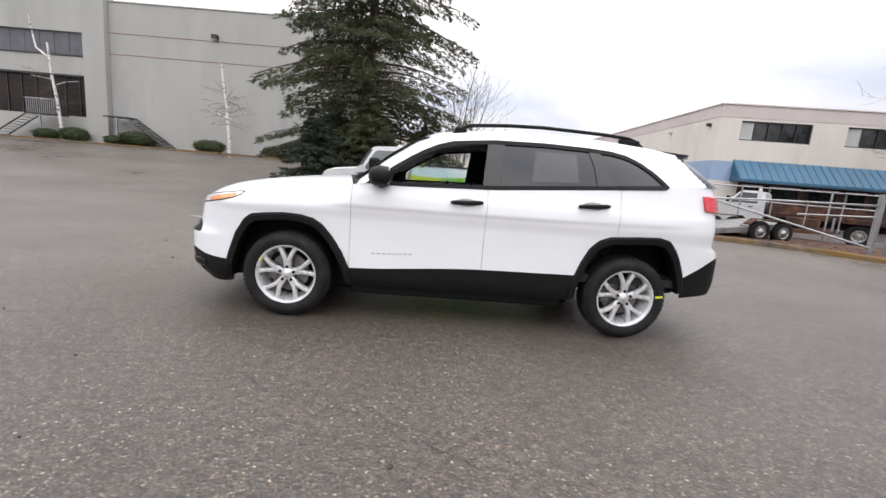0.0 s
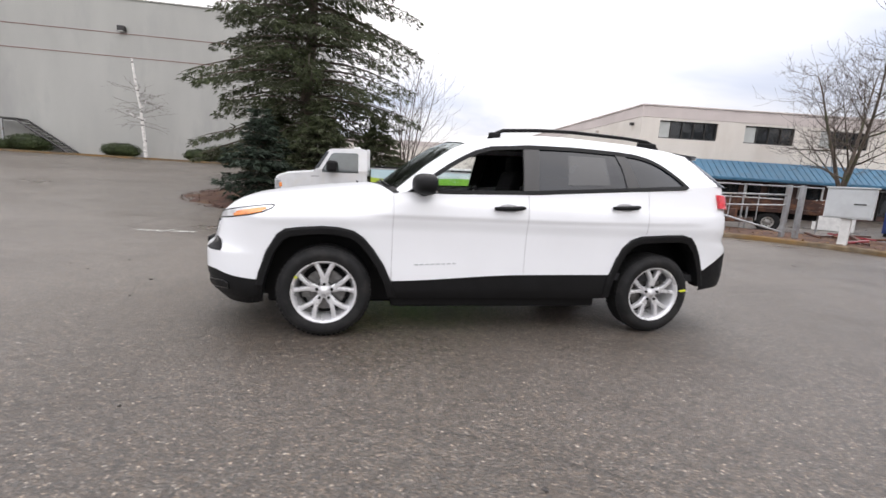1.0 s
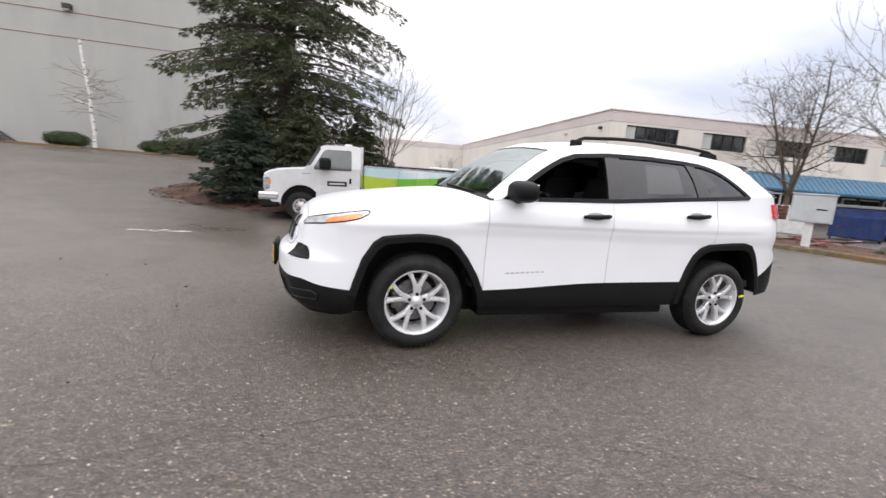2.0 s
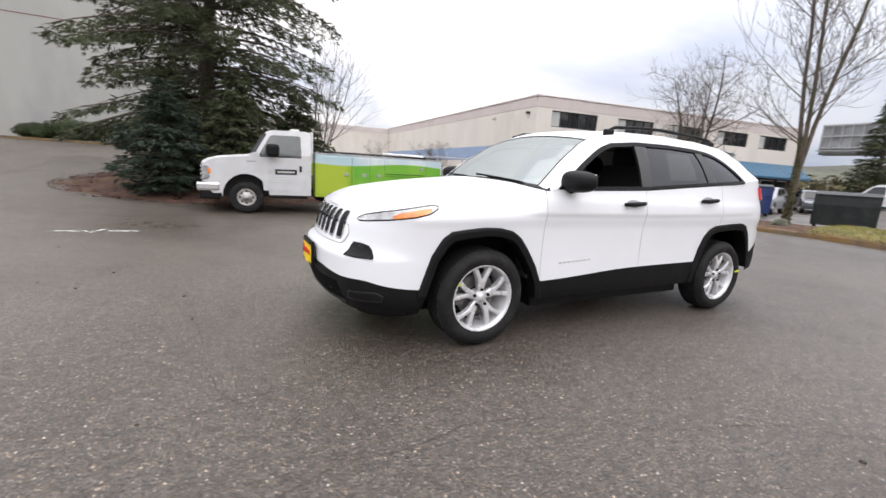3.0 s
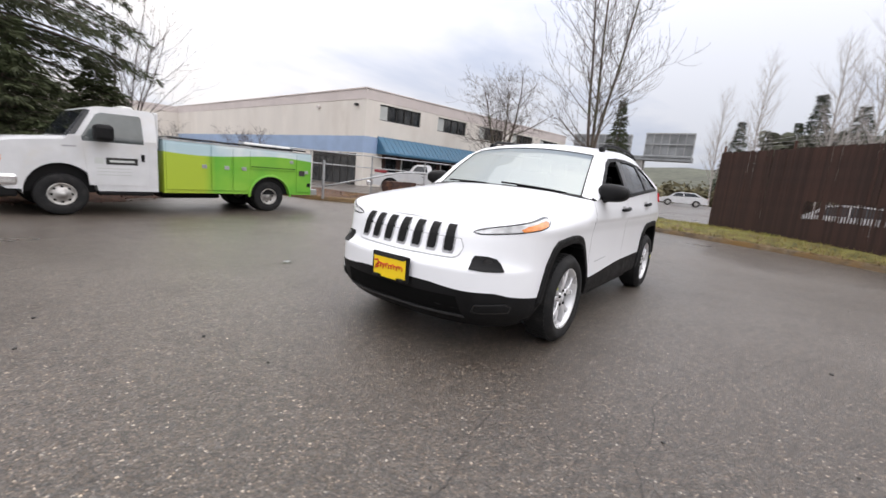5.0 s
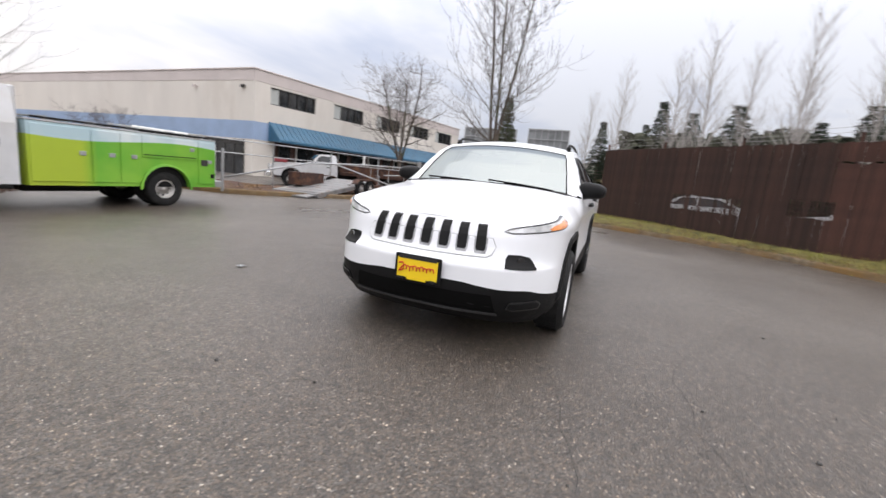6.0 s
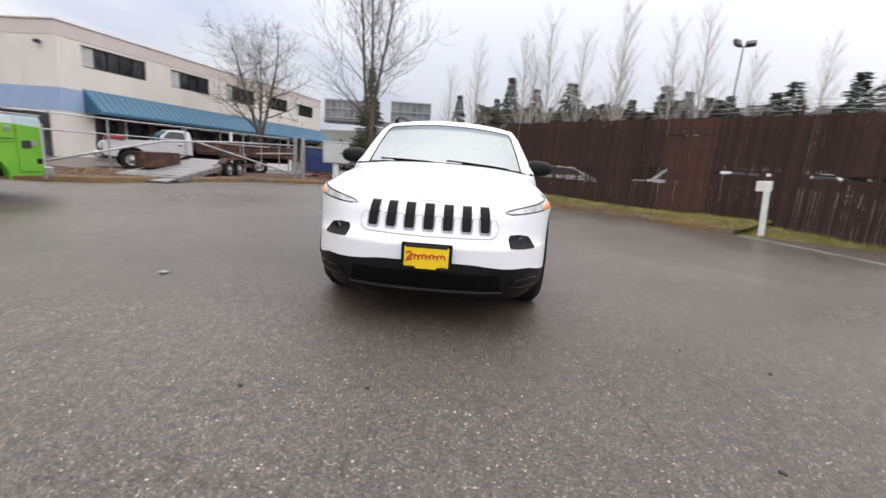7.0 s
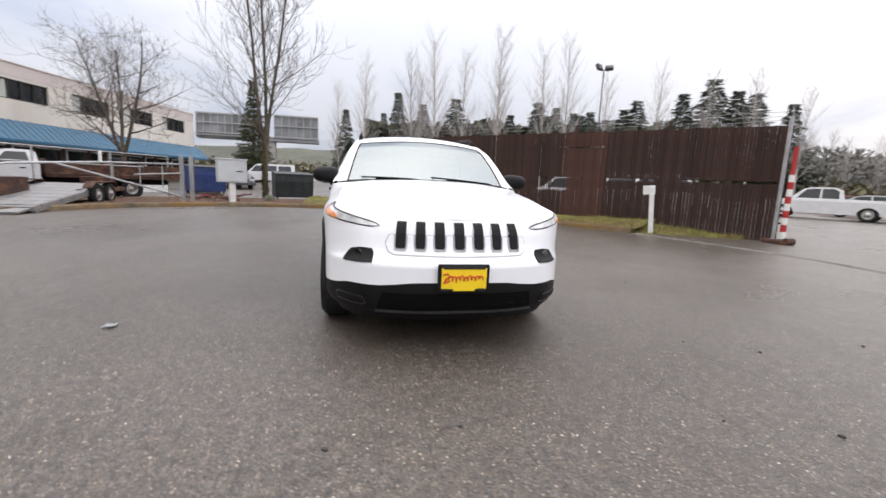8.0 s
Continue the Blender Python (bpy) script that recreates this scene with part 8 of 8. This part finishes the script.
def service_truck():
    """White cutaway truck with a green-wrapped service body; local x runs from front axle to the rear, y away from the car park."""
    o = thing("service_truck", "white cutaway service truck with bright green hill wrap", "truck", pose(-2.40, 7.98, -0.125, 0, -0.5, -1.5) @ Matrix.Diagonal((1.045, 1, 1, 1)))
    W = 1.98
    wr, wz = 0.37, 0.37
    # cab
    side = [(-0.93, 0.62), (-0.95, 1.10), (-0.92, 1.18), (-0.84, 1.25), (-0.6, 1.315), (-0.2, 1.365), (0.06, 1.395), (0.12, 1.42), (0.42, 1.91), (0.47, 1.96), (0.56, 1.99), (1.0, 2.015), (1.33, 2.02), (1.40, 2.0), (1.43, 1.93), (1.43, 0.44), (0.49, 0.44)]
    for k in range(1, 13):
        a = radians(lerp(-2, 182, k / 12))
        side.append((0.49 * math.cos(a), 0.40 + 0.53 * math.sin(a)))
    side += [(-0.50, 0.46), (-0.92, 0.46)]
    bm = prism(B(), side, "y", 0.0, W)
    for axis, at in [((0, 0, 1), 1.42), ((0, 0, 1), 1.7), ((0, 0, 1), 1.9), ((1, 0, 0), -0.5), ((1, 0, 0), -0.65), ((1, 0, 0), -0.8), ((0, 1, 0), 0.16), ((0, 1, 0), W - 0.16)]:
        bmesh.ops.bisect_plane(bm, geom=bm.verts[:] + bm.edges[:] + bm.faces[:], plane_co=Vector(axis) * at, plane_no=Vector(axis))
    for v in bm.verts:
        mid = abs(v.co.y - W / 2) < W / 2 - 0.1
        if v.co.z > 1.42:
            k = (v.co.z - 1.42) / 0.6
            v.co.y += (0.13 * k if v.co.y < W / 2 else -0.13 * k)
        if v.co.x < -0.5:
            k = (-0.5 - v.co.x) / 0.43
            v.co.y += (0.10 * k * k if v.co.y < W / 2 else -0.10 * k * k)
        if not mid and v.co.x < 0.1 and v.co.z > 1.15:
            v.co.z -= 0.05
        if mid and v.co.x < -0.85:
            v.co.x -= 0.05
    cab = part("cab", bm, M["white_truck"], o)
    part("cab_back_cap", boxed((1.41, 0.12, 1.3), (1.50, W - 0.12, 2.02), 0.03), M["white_truck"], o)

    def lean(x, z):
        return 0.13 * max(0, z - 1.42) / 0.6
    for sgn in (-1, 1):
        def place(x, z, off):
            y = lean(x, z) - off
            return Vector((x, y if sgn < 0 else W - y, z))
        part("windscreen_side", plate_on(B(), refine([(0.115, 1.43), (0.405, 1.90), (0.455, 1.905), (0.44, 1.86), (0.215, 1.45)], 0.05), place, -0.01, 0.005), M["tinted"], o)
        win = [(0.30, 1.345), (0.29, 1.42), (0.52, 1.84), (0.60, 1.88), (1.17, 1.895), (1.20, 1.86), (1.21, 1.36)]
        wd = part("door_window", plate_on(B(), refine(win, 0.08), place, -0.01, 0.004), M["truck_glass"], o)
        part("door", plate_on(B(), refine([(0.37, 0.55), (0.30, 1.33), (1.27, 1.34), (1.26, 0.55)], 0.1), place, -0.005, 0.008), M["white_truck"], o)
        part("door_handle", plate_on(B(), [(1.16, 1.03), (1.16, 1.17), (1.21, 1.17), (1.21, 1.03)], place, 0.0, 0.03), M["black_plastic"], o)
        mr = part("door_mirror", boxed((0.42, -0.32 if sgn < 0 else W + 0.06, 1.36), (0.70, -0.06 if sgn < 0 else W + 0.32, 1.66), 0.07), M["black_plastic"], o)
        part("mirror_arm", tube(B(), [(0.5, 0.0 if sgn < 0 else W, 1.40), (0.58, -0.1 if sgn < 0 else W + 0.1, 1.42)], 0.025, 8), M["black_plastic"], mr)
        hl = part("headlamp", boxed((-0.99, 0.045 if sgn < 0 else W - 0.42, 0.76), (-0.60, 0.42 if sgn < 0 else W - 0.045, 1.13), 0.05), M["truck_lamp"], o)
        part("turn_signal", boxed((-0.84, 0.036 if sgn < 0 else W - 0.13, 0.90), (-0.69, 0.13 if sgn < 0 else W - 0.036, 1.03), 0.02), M["amber"], hl)
        # sign on the door: a dark bar and small grey bars
        if sgn < 0:
            sb = part("door_sign", plate_on(B(), [(0.62, 0.94), (0.62, 1.07), (1.10, 1.08), (1.10, 0.95)], place, 0.006, 0.011), M["black_ink"], o)
            part("sign_text", plate_on(B(), [(0.67, 0.985), (0.67, 1.025), (1.05, 1.035), (1.05, 0.995)], place, 0.01, 0.0125), M["sign_grey"], sb)
            part("sign_mark", plate_on(B(), [(0.46, 0.95), (0.46, 1.06), (0.58, 1.065), (0.58, 0.955)], place, 0.006, 0.011), M["sign_grey"], sb)
            for z in (0.86, 0.80, 0.74):
                part("sign_line", plate_on(B(), [(0.48, z), (0.48, z + 0.014), (1.0, z + 0.02), (1.0, z + 0.006)], place, 0.006, 0.010), M["sign_grey"], sb)
            part("fender_mark", plate_on(B(), [(0.02, 1.215), (0.03, 1.24), (0.22, 1.25), (0.21, 1.225)], place, 0.0, 0.006), M["grey_trim"], o)
    ws = part("windscreen", prism(B(), [(0.085, 1.425), (0.385, 1.915), (0.425, 1.905), (0.125, 1.42)], "y", 0.10, W - 0.10, 0.012), M["tinted"], o)
    part("grille", boxed((-1.02, 0.43, 0.72), (-0.92, W - 0.43, 1.14), 0.03), M["grey_trim"], o)
    for k in range(4):
        part("grille_bar", boxed((-1.04, 0.45, 0.76 + 0.09 * k), (-1.015, W - 0.45, 0.80 + 0.09 * k), 0.008), M["chrome"], o)
    bp = part("front_bumper", boxed((-1.12, -0.01, 0.50), (-0.52, W + 0.01, 0.72), 0.06), M["chrome"], o)
    part("bumper_valance", boxed((-1.06, 0.03, 0.32), (-0.55, W - 0.03, 0.51), 0.04), M["black_plastic"], o)
    for y0, y1 in ((0.05, 0.5), (W - 0.5, W - 0.05)):
        well = [(0.52, 0.42)] + [(0.485 * math.cos(math.pi * k / 12), 0.40 + 0.525 * math.sin(math.pi * k / 12)) for k in range(13)] + [(-0.52, 0.42)]
        part("wheel_well", prism(B(), well, "y", y0 + (0.11 if y0 < 1 else 0), y1 - (0 if y0 < 1 else 0.11)), M["black_plastic"], o)
        part("rear_wheel_well", prism(B(), [(3.75 + 0.495 * math.cos(math.pi * k / 12), wz + 0.05 + 0.445 * math.sin(math.pi * k / 12)) for k in range(13)], "y", 0.06 if y0 < 1 else W - 0.40, 0.40 if y0 < 1 else W - 0.06), M["black_plastic"], o)
    part("roof_beacon", boxed((1.05, W / 2 - 0.3, 2.0), (1.25, W / 2 + 0.3, 2.10), 0.03), M["white_paint"], o)
    # service body
    X0, X1, ZB, ZT = 1.53, 4.86, 0.43, 1.50
    part("body_core", boxed((X0, 0.45, 0.75), (X1 - 0.02, W - 0.45, 0.95)), M["galv"], o)
    for y0, y1 in ((-0.02, 0.43), (W - 0.43, W + 0.02)):
        out = wheel_cut_side(X0, X1, ZB, ZT, [(3.75, wz)], 0.50)
        part("side_body", prism(B(), out, "y", y0, y1), M["wrap"], o)
        part("top_cap", boxed((X0 - 0.02, y0 - 0.01, ZT), (X1 + 0.01, y1 + 0.01, ZT + 0.03), 0.008), M["galv"], o)
    for x0, x1, z0, z1 in ((1.56, 2.38, 0.50, 1.46), (2.42, 2.84, 0.50, 1.46), (2.88, 3.22, 0.50, 1.46), (3.26, 4.40, 1.03, 1.46), (4.44, 4.82, 0.50, 1.46)):
        d = part("compartment_door", boxed((x0, -0.04, z0), (x1, -0.021, z1), 0.008), M["wrap"], o)
        part("latch", boxed((x1 - 0.16, -0.055, 0.98 if z0 < 1 else 1.22), (x1 - 0.06, -0.041, 1.06 if z0 < 1 else 1.30), 0.008), M["galv"], d)
    part("wheel_flare", strip_solid([[Vector((3.75 + r * math.cos(a), y, wz + r * math.sin(a))) for a in [math.pi * k / 20 for k in range(21)]] for r, y in ((0.54, -0.022), (0.535, -0.05), (0.50, -0.06), (0.49, -0.03))]), M["wrap"], o)
    part("tailgate", boxed((X1, 0.0, 0.55), (X1 + 0.04, W, ZT - 0.05), 0.01), M["white_truck"], o)
    part("tail_bumper", boxed((X1 + 0.04, 0.05, 0.42), (X1 + 0.24, W - 0.05, 0.58), 0.02), M["galv"], o)
    part("tail_lamp", boxed((X1 - 0.13, -0.045, 0.64), (X1 - 0.03, -0.022, 0.74), 0.01), M["black_plastic"], o)
    for y in (0.1, W - 0.1):
        part("load_rail", tube(B(), [(X0 + 0.1, y, ZT + 0.07), (X1 - 0.1, y, ZT + 0.07)], 0.02, 6), M["black_plastic"], o)
    for y in (0.55, W - 0.55):
        part("chassis_rail", boxed((-0.6, y - 0.05, 0.38), (X1, y + 0.05, 0.55)), M["black_plastic"], o)
    part("fuel_tank", boxed((1.7, 0.7, 0.25), (2.9, 1.4, 0.5), 0.05), M["black_plastic"], o)
    part("step", boxed((0.5, 0.0, 0.36), (1.35, 0.25, 0.42), 0.015), M["black_plastic"], o)
    # ladder rack items on the body
    part("pipe_load", tube(B(), [(3.3, 0.35, ZT + 0.12), (4.5, 0.42, ZT + 0.11)], 0.035, 8), M["white_paint"], o)
    part("crate", boxed((3.9, 0.6, ZT - 0.3), (4.7, 1.2, ZT + 0.12), 0.02), M["black_plastic"], o)
    for k in range(5):
        part("cross_bar", tube(B(), [(lerp(X0 + 0.3, X1 - 0.2, k / 4), 0.08, ZT + 0.09), (lerp(X0 + 0.3, X1 - 0.2, k / 4), W - 0.08, ZT + 0.09)], 0.018, 6), M["galv"], o)
    part("hinge_line", boxed((3.28, -0.046, 1.075), (4.38, -0.04, 1.09)), M["black_plastic"], o)
    part("fuel_cap", boxed((4.5, -0.052, 0.92), (4.66, -0.04, 1.06), 0.01), M["frame_dark"], o)
    for x in (0.0, 3.75):
        for y, sg in ((0.14, -1), (W - 0.14, 1)):
            road_wheel(o, x, y, wz, sg, wr, 0.225, 0.205, M["steel_wheel"], dual=x > 1)
            if x > 1:
                road_wheel(o, x, y - sg * 0.26, wz, sg, wr, 0.225, 0.205, M["steel_wheel"])
    # short nose ahead of the front axle
    for ob in o.children_recursive:
        if ob.type == "MESH" and "wheel" not in ob.parent.name:
            for v in ob.data.vertices:
                if v.co.x < -0.5:
                    v.co.x = -0.5 + (v.co.x + 0.5) * 0.80
    return o


service_truck()


def tilt_trailer():
    o = thing("equipment_trailer", "tilted flat steel equipment trailer with twin axles", "trailer", pose(10.35, 8.5, 0.0, 0, 0, 5))
    # local x towards the tongue; deck slopes down to its tail at -x
    a = math.atan2(0.40, 3.4)
    m = pose(0.25, 0.95, 0.50, 0, -math.degrees(a), 0)
    part("deck", box(B(), (-3.6, -0.9, -0.06), (0.35, 0.9, 0.06), 0.01, m), M["deck"], o)
    for k in range(7):
        x = -3.4 + 0.55 * k
        part("deck_plank", box(B(), (x, -0.86, 0.062), (x + 0.52, 0.86, 0.075), 0.003, m), M["deck"], o)
    for y in (-0.92, 0.88):
        part("side_rail", box(B(), (-3.55, y, -0.10), (0.4, y + 0.05, 0.07), 0.008, m), M["deck"], o)
    part("beavertail", box(B(), (-4.1, -0.85, -0.02), (-3.6, 0.85, 0.03), 0.005, m), M["deck"], o)
    for sx in (-0.39, 0.41):
        for y, sg in ((0.0, -1), (1.9, 1)):
            road_wheel(o, sx, y, 0.33, sg, 0.33, 0.2, 0.19, M["steel_wheel"])
    for y0 in (-0.13, 1.78):
        f = part("fender", prism(B(), [(-0.85, 0.55), (-0.62, 0.72), (0.62, 0.72), (0.85, 0.55), (0.85, 0.52), (0.62, 0.69), (-0.62, 0.69), (-0.85, 0.52)], "y", y0, y0 + 0.26), M["rust"], o)
    part("frame", boxed((-0.8, 0.2, 0.36), (2.3, 0.32, 0.48), 0.01), M["rust"], o)
    part("frame", boxed((-0.8, 1.58, 0.36), (2.3, 1.70, 0.48), 0.01), M["rust"], o)
    part("tongue", tube(B(), [(2.3, 0.26, 0.42), (3.6, 0.95, 0.42)], 0.05, 6), M["rust"], o)
    part("tongue", tube(B(), [(2.3, 1.64, 0.42), (3.6, 0.95, 0.42)], 0.05, 6), M["rust"], o)
    part("jack", tube(B(), [(3.3, 0.95, 0.0), (3.3, 0.95, 0.9)], 0.035, 8), M["galv"], o)
    part("toolbox", boxed((1.9, 0.5, 0.48), (2.3, 1.4, 0.82), 0.02), M["rust"], o)
    part("hopper", boxed((-2.5, 1.35, 0.32), (-0.9, 1.85, 0.80), 0.02), M["rust"], o)


tilt_trailer()


def dump_pickup():
    """White pickup cab with a rusty stake body; local x from the front bumper to the rear."""
    d = Vector((0.70, -0.714, 0))
    o = thing("work_pickup", "white pickup cab with a rusty brown stake body", "truck", pose(10.22, 13.47, -0.03, 0, 0, math.degrees(math.atan2(d.y, d.x))))
    W = 1.95
    side = [(0.1, 0.55), (0.08, 1.0), (0.20, 1.08), (0.8, 1.15), (1.72, 1.18), (2.14, 1.61), (2.25, 1.665), (2.55, 1.68), (2.86, 1.665), (2.95, 1.60), (3.02, 1.15), (3.02, 0.5), (1.42, 0.5)]
    for k in range(1, 12):
        a = math.pi * k / 12
        side.append((0.95 + 0.46 * math.cos(a), 0.46 + 0.46 * math.sin(a)))
    side += [(0.49, 0.5)]
    bm = prism(B(), side, "y", 0.0, W)
    bmesh.ops.bisect_plane(bm, geom=bm.verts[:] + bm.edges[:] + bm.faces[:], plane_co=(0, 0, 1.2), plane_no=(0, 0, 1))
    for v in bm.verts:
        if v.co.z > 1.2:
            k = (v.co.z - 1.2) / 0.5
            v.co.y += 0.14 * k if v.co.y < W / 2 else -0.14 * k
    part("cab", bm, M["white_truck"], o)
    for sgn in (-1, 1):
        def place(x, z, off):
            y = 0.14 * max(0, z - 1.2) / 0.5 - off
            return Vector((x, y if sgn < 0 else W - y, z))
        part("door_window", plate_on(B(), refine([(1.90, 1.2), (2.18, 1.55), (2.26, 1.59), (2.72, 1.59), (2.78, 1.2)], 0.1), place, -0.01, 0.004), M["tinted"], o)
        part("door", plate_on(B(), refine([(1.80, 0.58), (1.80, 1.17), (2.82, 1.17), (2.82, 0.58)], 0.1), place, -0.004, 0.007), M["white_truck"], o)
        part("door_handle", plate_on(B(), [(2.5, 1.05), (2.5, 1.09), (2.65, 1.09), (2.65, 1.05)], place, 0.0, 0.025), M["black_plastic"], o)
        part("door_mirror", boxed((1.78, -0.22 if sgn < 0 else W + 0.02, 1.2), (1.88, -0.02 if sgn < 0 else W + 0.22, 1.42), 0.03), M["black_plastic"], o)
        part("headlamp", boxed((-0.05, 0.08 if sgn < 0 else W - 0.42, 0.78), (0.05, 0.42 if sgn < 0 else W - 0.08, 0.98), 0.03), M["lamp_glass"], o)
    part("windscreen", prism(B(), [(1.72, 1.21), (2.10, 1.615), (2.14, 1.60), (1.76, 1.195)], "y", 0.14, W - 0.14), M["tinted"], o)
    part("grille", boxed((-0.06, 0.45, 0.72), (0.0, W - 0.45, 1.0), 0.02), M["black_plastic"], o)
    part("front_bumper", boxed((-0.2, 0.02, 0.45), (0.05, W - 0.02, 0.68), 0.04), M["chrome"], o)
    part("hood_load", boxed((0.15, -0.03, 1.12), (0.75, 0.35, 1.26), 0.02), M["red_car"], o)
    # stake body
    part("bed", boxed((3.15, -0.1, 0.78), (7.4, W + 0.1, 0.92), 0.01), M["rust"], o)
    for y in (-0.1, W + 0.05):
        for k in range(7):
            x = 3.2 + 0.68 * k
            part("stake", boxed((x, y, 0.92), (x + 0.08, y + 0.05, 1.34)), M["rust"], o)
        for z in (0.93, 1.06, 1.19):
            part("stake_board", boxed((3.15, y - 0.03 if y < 0 else y + 0.05, z), (7.4, y if y < 0 else y + 0.08, z + 0.125), 0.004), M["rust"], o)
    part("headboard", boxed((3.12, -0.1, 0.9), (3.18, W + 0.1, 1.4), 0.01), M["rust"], o)
    for y in (0.5, W - 0.6):
        part("chassis_rail", boxed((0.3, y, 0.55), (7.2, y + 0.1, 0.8)), M["black_plastic"], o)
    for x in (0.95, 5.7):
        for y, sg in ((0.13, -1), (W - 0.13, 1)):
            road_wheel(o, x, y, 0.39, sg, 0.39, 0.24, 0.21, M["steel_wheel"], dual=x > 2)


dump_pickup()


def parked_car(label, at, rot, paint, kind="car", scale=1.0):
    """A plainly modelled parked vehicle: body, glass, wheels, lamps."""
    name = {"car": "parked_car", "van": "parked_van", "pickup": "parked_pickup"}[kind]
    o = thing(name, label, "van" if kind == "van" else "pickup" if kind == "pickup" else "car", pose(*at, 0, 0, rot))
    W = 1.8
    L, wb0, wb1, r = {"car": (4.5, 0.9, 3.55, 0.33), "van": (5.2, 0.85, 4.1, 0.36), "pickup": (5.6, 1.0, 4.5, 0.39)}[kind]
    top = {"car": [(0.05, 0.75), (0.9, 0.95), (1.5, 1.38), (2.0, 1.47), (3.3, 1.45), (4.2, 1.02), (L, 0.95)],
           "van": [(0.02, 0.85), (0.7, 1.1), (1.35, 1.75), (1.7, 1.92), (5.0, 1.95), (L, 1.85), (L, 1.0)],
           "pickup": [(0.02, 0.95), (1.2, 1.12), (1.8, 1.66), (2.1, 1.76), (3.1, 1.76), (3.4, 1.62), (3.5, 1.15), (L, 1.12)]}[kind]
    low = []
    for wx in (wb1, wb0):
        for k in range(11):
            a = math.pi * k / 10
            low.append((wx + (r + 0.06) * math.cos(a), 0.32 + (r + 0.04) * math.sin(a)))
    out = [(0.0, 0.35)] + top + [(L, 0.35)] + low
    bm = prism(B(), out, "y", 0.0, W)
    bmesh.ops.bisect_plane(bm, geom=bm.verts[:] + bm.edges[:] + bm.faces[:], plane_co=(0, 0, 1.0), plane_no=(0, 0, 1))
    for v in bm.verts:
        if v.co.z > 1.0:
            k = (v.co.z - 1.0) / 0.6
            v.co.y += 0.13 * k if v.co.y < W / 2 else -0.13 * k
    part("body", bm, paint, o)
    glass_poly = {"car": [[(1.2, 1.0), (1.6, 1.35), (2.2, 1.40), (2.25, 1.0)], [(2.33, 1.0), (2.3, 1.40), (3.2, 1.38), (3.85, 1.05)]],
                  "van": [[(0.95, 1.15), (1.45, 1.72), (2.1, 1.76), (2.1, 1.15)], [(2.25, 1.2), (2.25, 1.75), (3.4, 1.77), (3.4, 1.2)], [(3.55, 1.2), (3.55, 1.77), (4.8, 1.78), (4.8, 1.2)]],
                  "pickup": [[(1.5, 1.15), (1.92, 1.64), (2.5, 1.68), (2.5, 1.15)], [(2.58, 1.15), (2.58, 1.68), (3.05, 1.68), (3.28, 1.55), (3.3, 1.15)]]}[kind]
    for sgn in (-1, 1):
        def place(x, z, off):
            y = 0.13 * max(0, z - 1.0) / 0.6 - off
            return Vector((x, y if sgn < 0 else W - y, z))
        for g in glass_poly:
            part("side_window", plate_on(B(), refine(g, 0.15), place, -0.01, 0.005), M["tinted"], o)
        for wx in (wb0, wb1):
            road_wheel(o, wx, 0.12 if sgn < 0 else W - 0.12, r, sgn, r, 0.21, r * 0.62, M["steel_wheel"])
        part("headlamp", boxed((-0.02, 0.1 if sgn < 0 else W - 0.45, 0.66), (0.06, 0.45 if sgn < 0 else W - 0.1, 0.80), 0.02), M["lamp_glass"], o)
        part("tail_lamp", boxed((L - 0.05, 0.03 if sgn < 0 else W - 0.2, 0.8), (L + 0.02, 0.2 if sgn < 0 else W - 0.03, 1.0), 0.02), M["red_lens"], o)
    a, c = {"car": ((0.95, 0.985), (1.47, 1.375)), "van": ((0.74, 1.16), (1.32, 1.73)), "pickup": ((1.25, 1.175), (1.78, 1.655))}[kind]
    part("windscreen", prism(B(), [(a[0], a[1]), (c[0], c[1]), (c[0] - 0.02, c[1] + 0.015), (a[0] - 0.02, a[1] + 0.015)], "y", 0.2, W - 0.2), M["tinted"], o)
    for x in (-0.08, L - 0.04):
        part("bumper", boxed((x, 0.02, 0.36), (x + 0.14, W - 0.02, 0.58), 0.03), M["black_plastic"] if kind == "pickup" else paint, o)
    return o


WHITE = "white parked car seen through the slats"
parked_car(WHITE, (18.8, -2.6, 0), -96, M["white_truck"], "car")
parked_car("white parked pickup seen through the slats", (17.4, -8.2, 0), -112, M["white_truck"], "pickup")
parked_car("white parked pickup beyond the gate", (16.0, -23.0, 0), 214, M["white_truck"], "pickup")
parked_car("dark parked car beyond the gate", (13.2, -25.6, 0), 210, M["dark_car"], "car")
parked_car("white parked pickup beyond the gate", (10.0, -28.5, 0), 205, M["white_truck"], "pickup")
parked_car("silver parked car beyond the gate", (17.5, -29.5, 0), 210, M["grey_car"], "car")
parked_car("red parked car beyond the gate", (19.2, -37.5, 0), 30, M["red_car"], "car")
parked_car("white parked van beyond the bins", (40.0, 11.8, 0.34), -70, M["white_truck"], "van")
parked_car("white parked car beyond the bins", (46.0, 6.8, 0.35), -80, M["white_truck"], "car")
parked_car("silver parked car near the office", (22.5, 8.6, 0), 15, M["grey_car"], "car")
parked_car("dark blue parked car near the office", (29.0, 8.0, 0), 30, M["dark_car"], "car")
parked_car("white parked van behind the slat fence", (11.6, -15.9, 0), 42.6, M["white_truck"], "van")
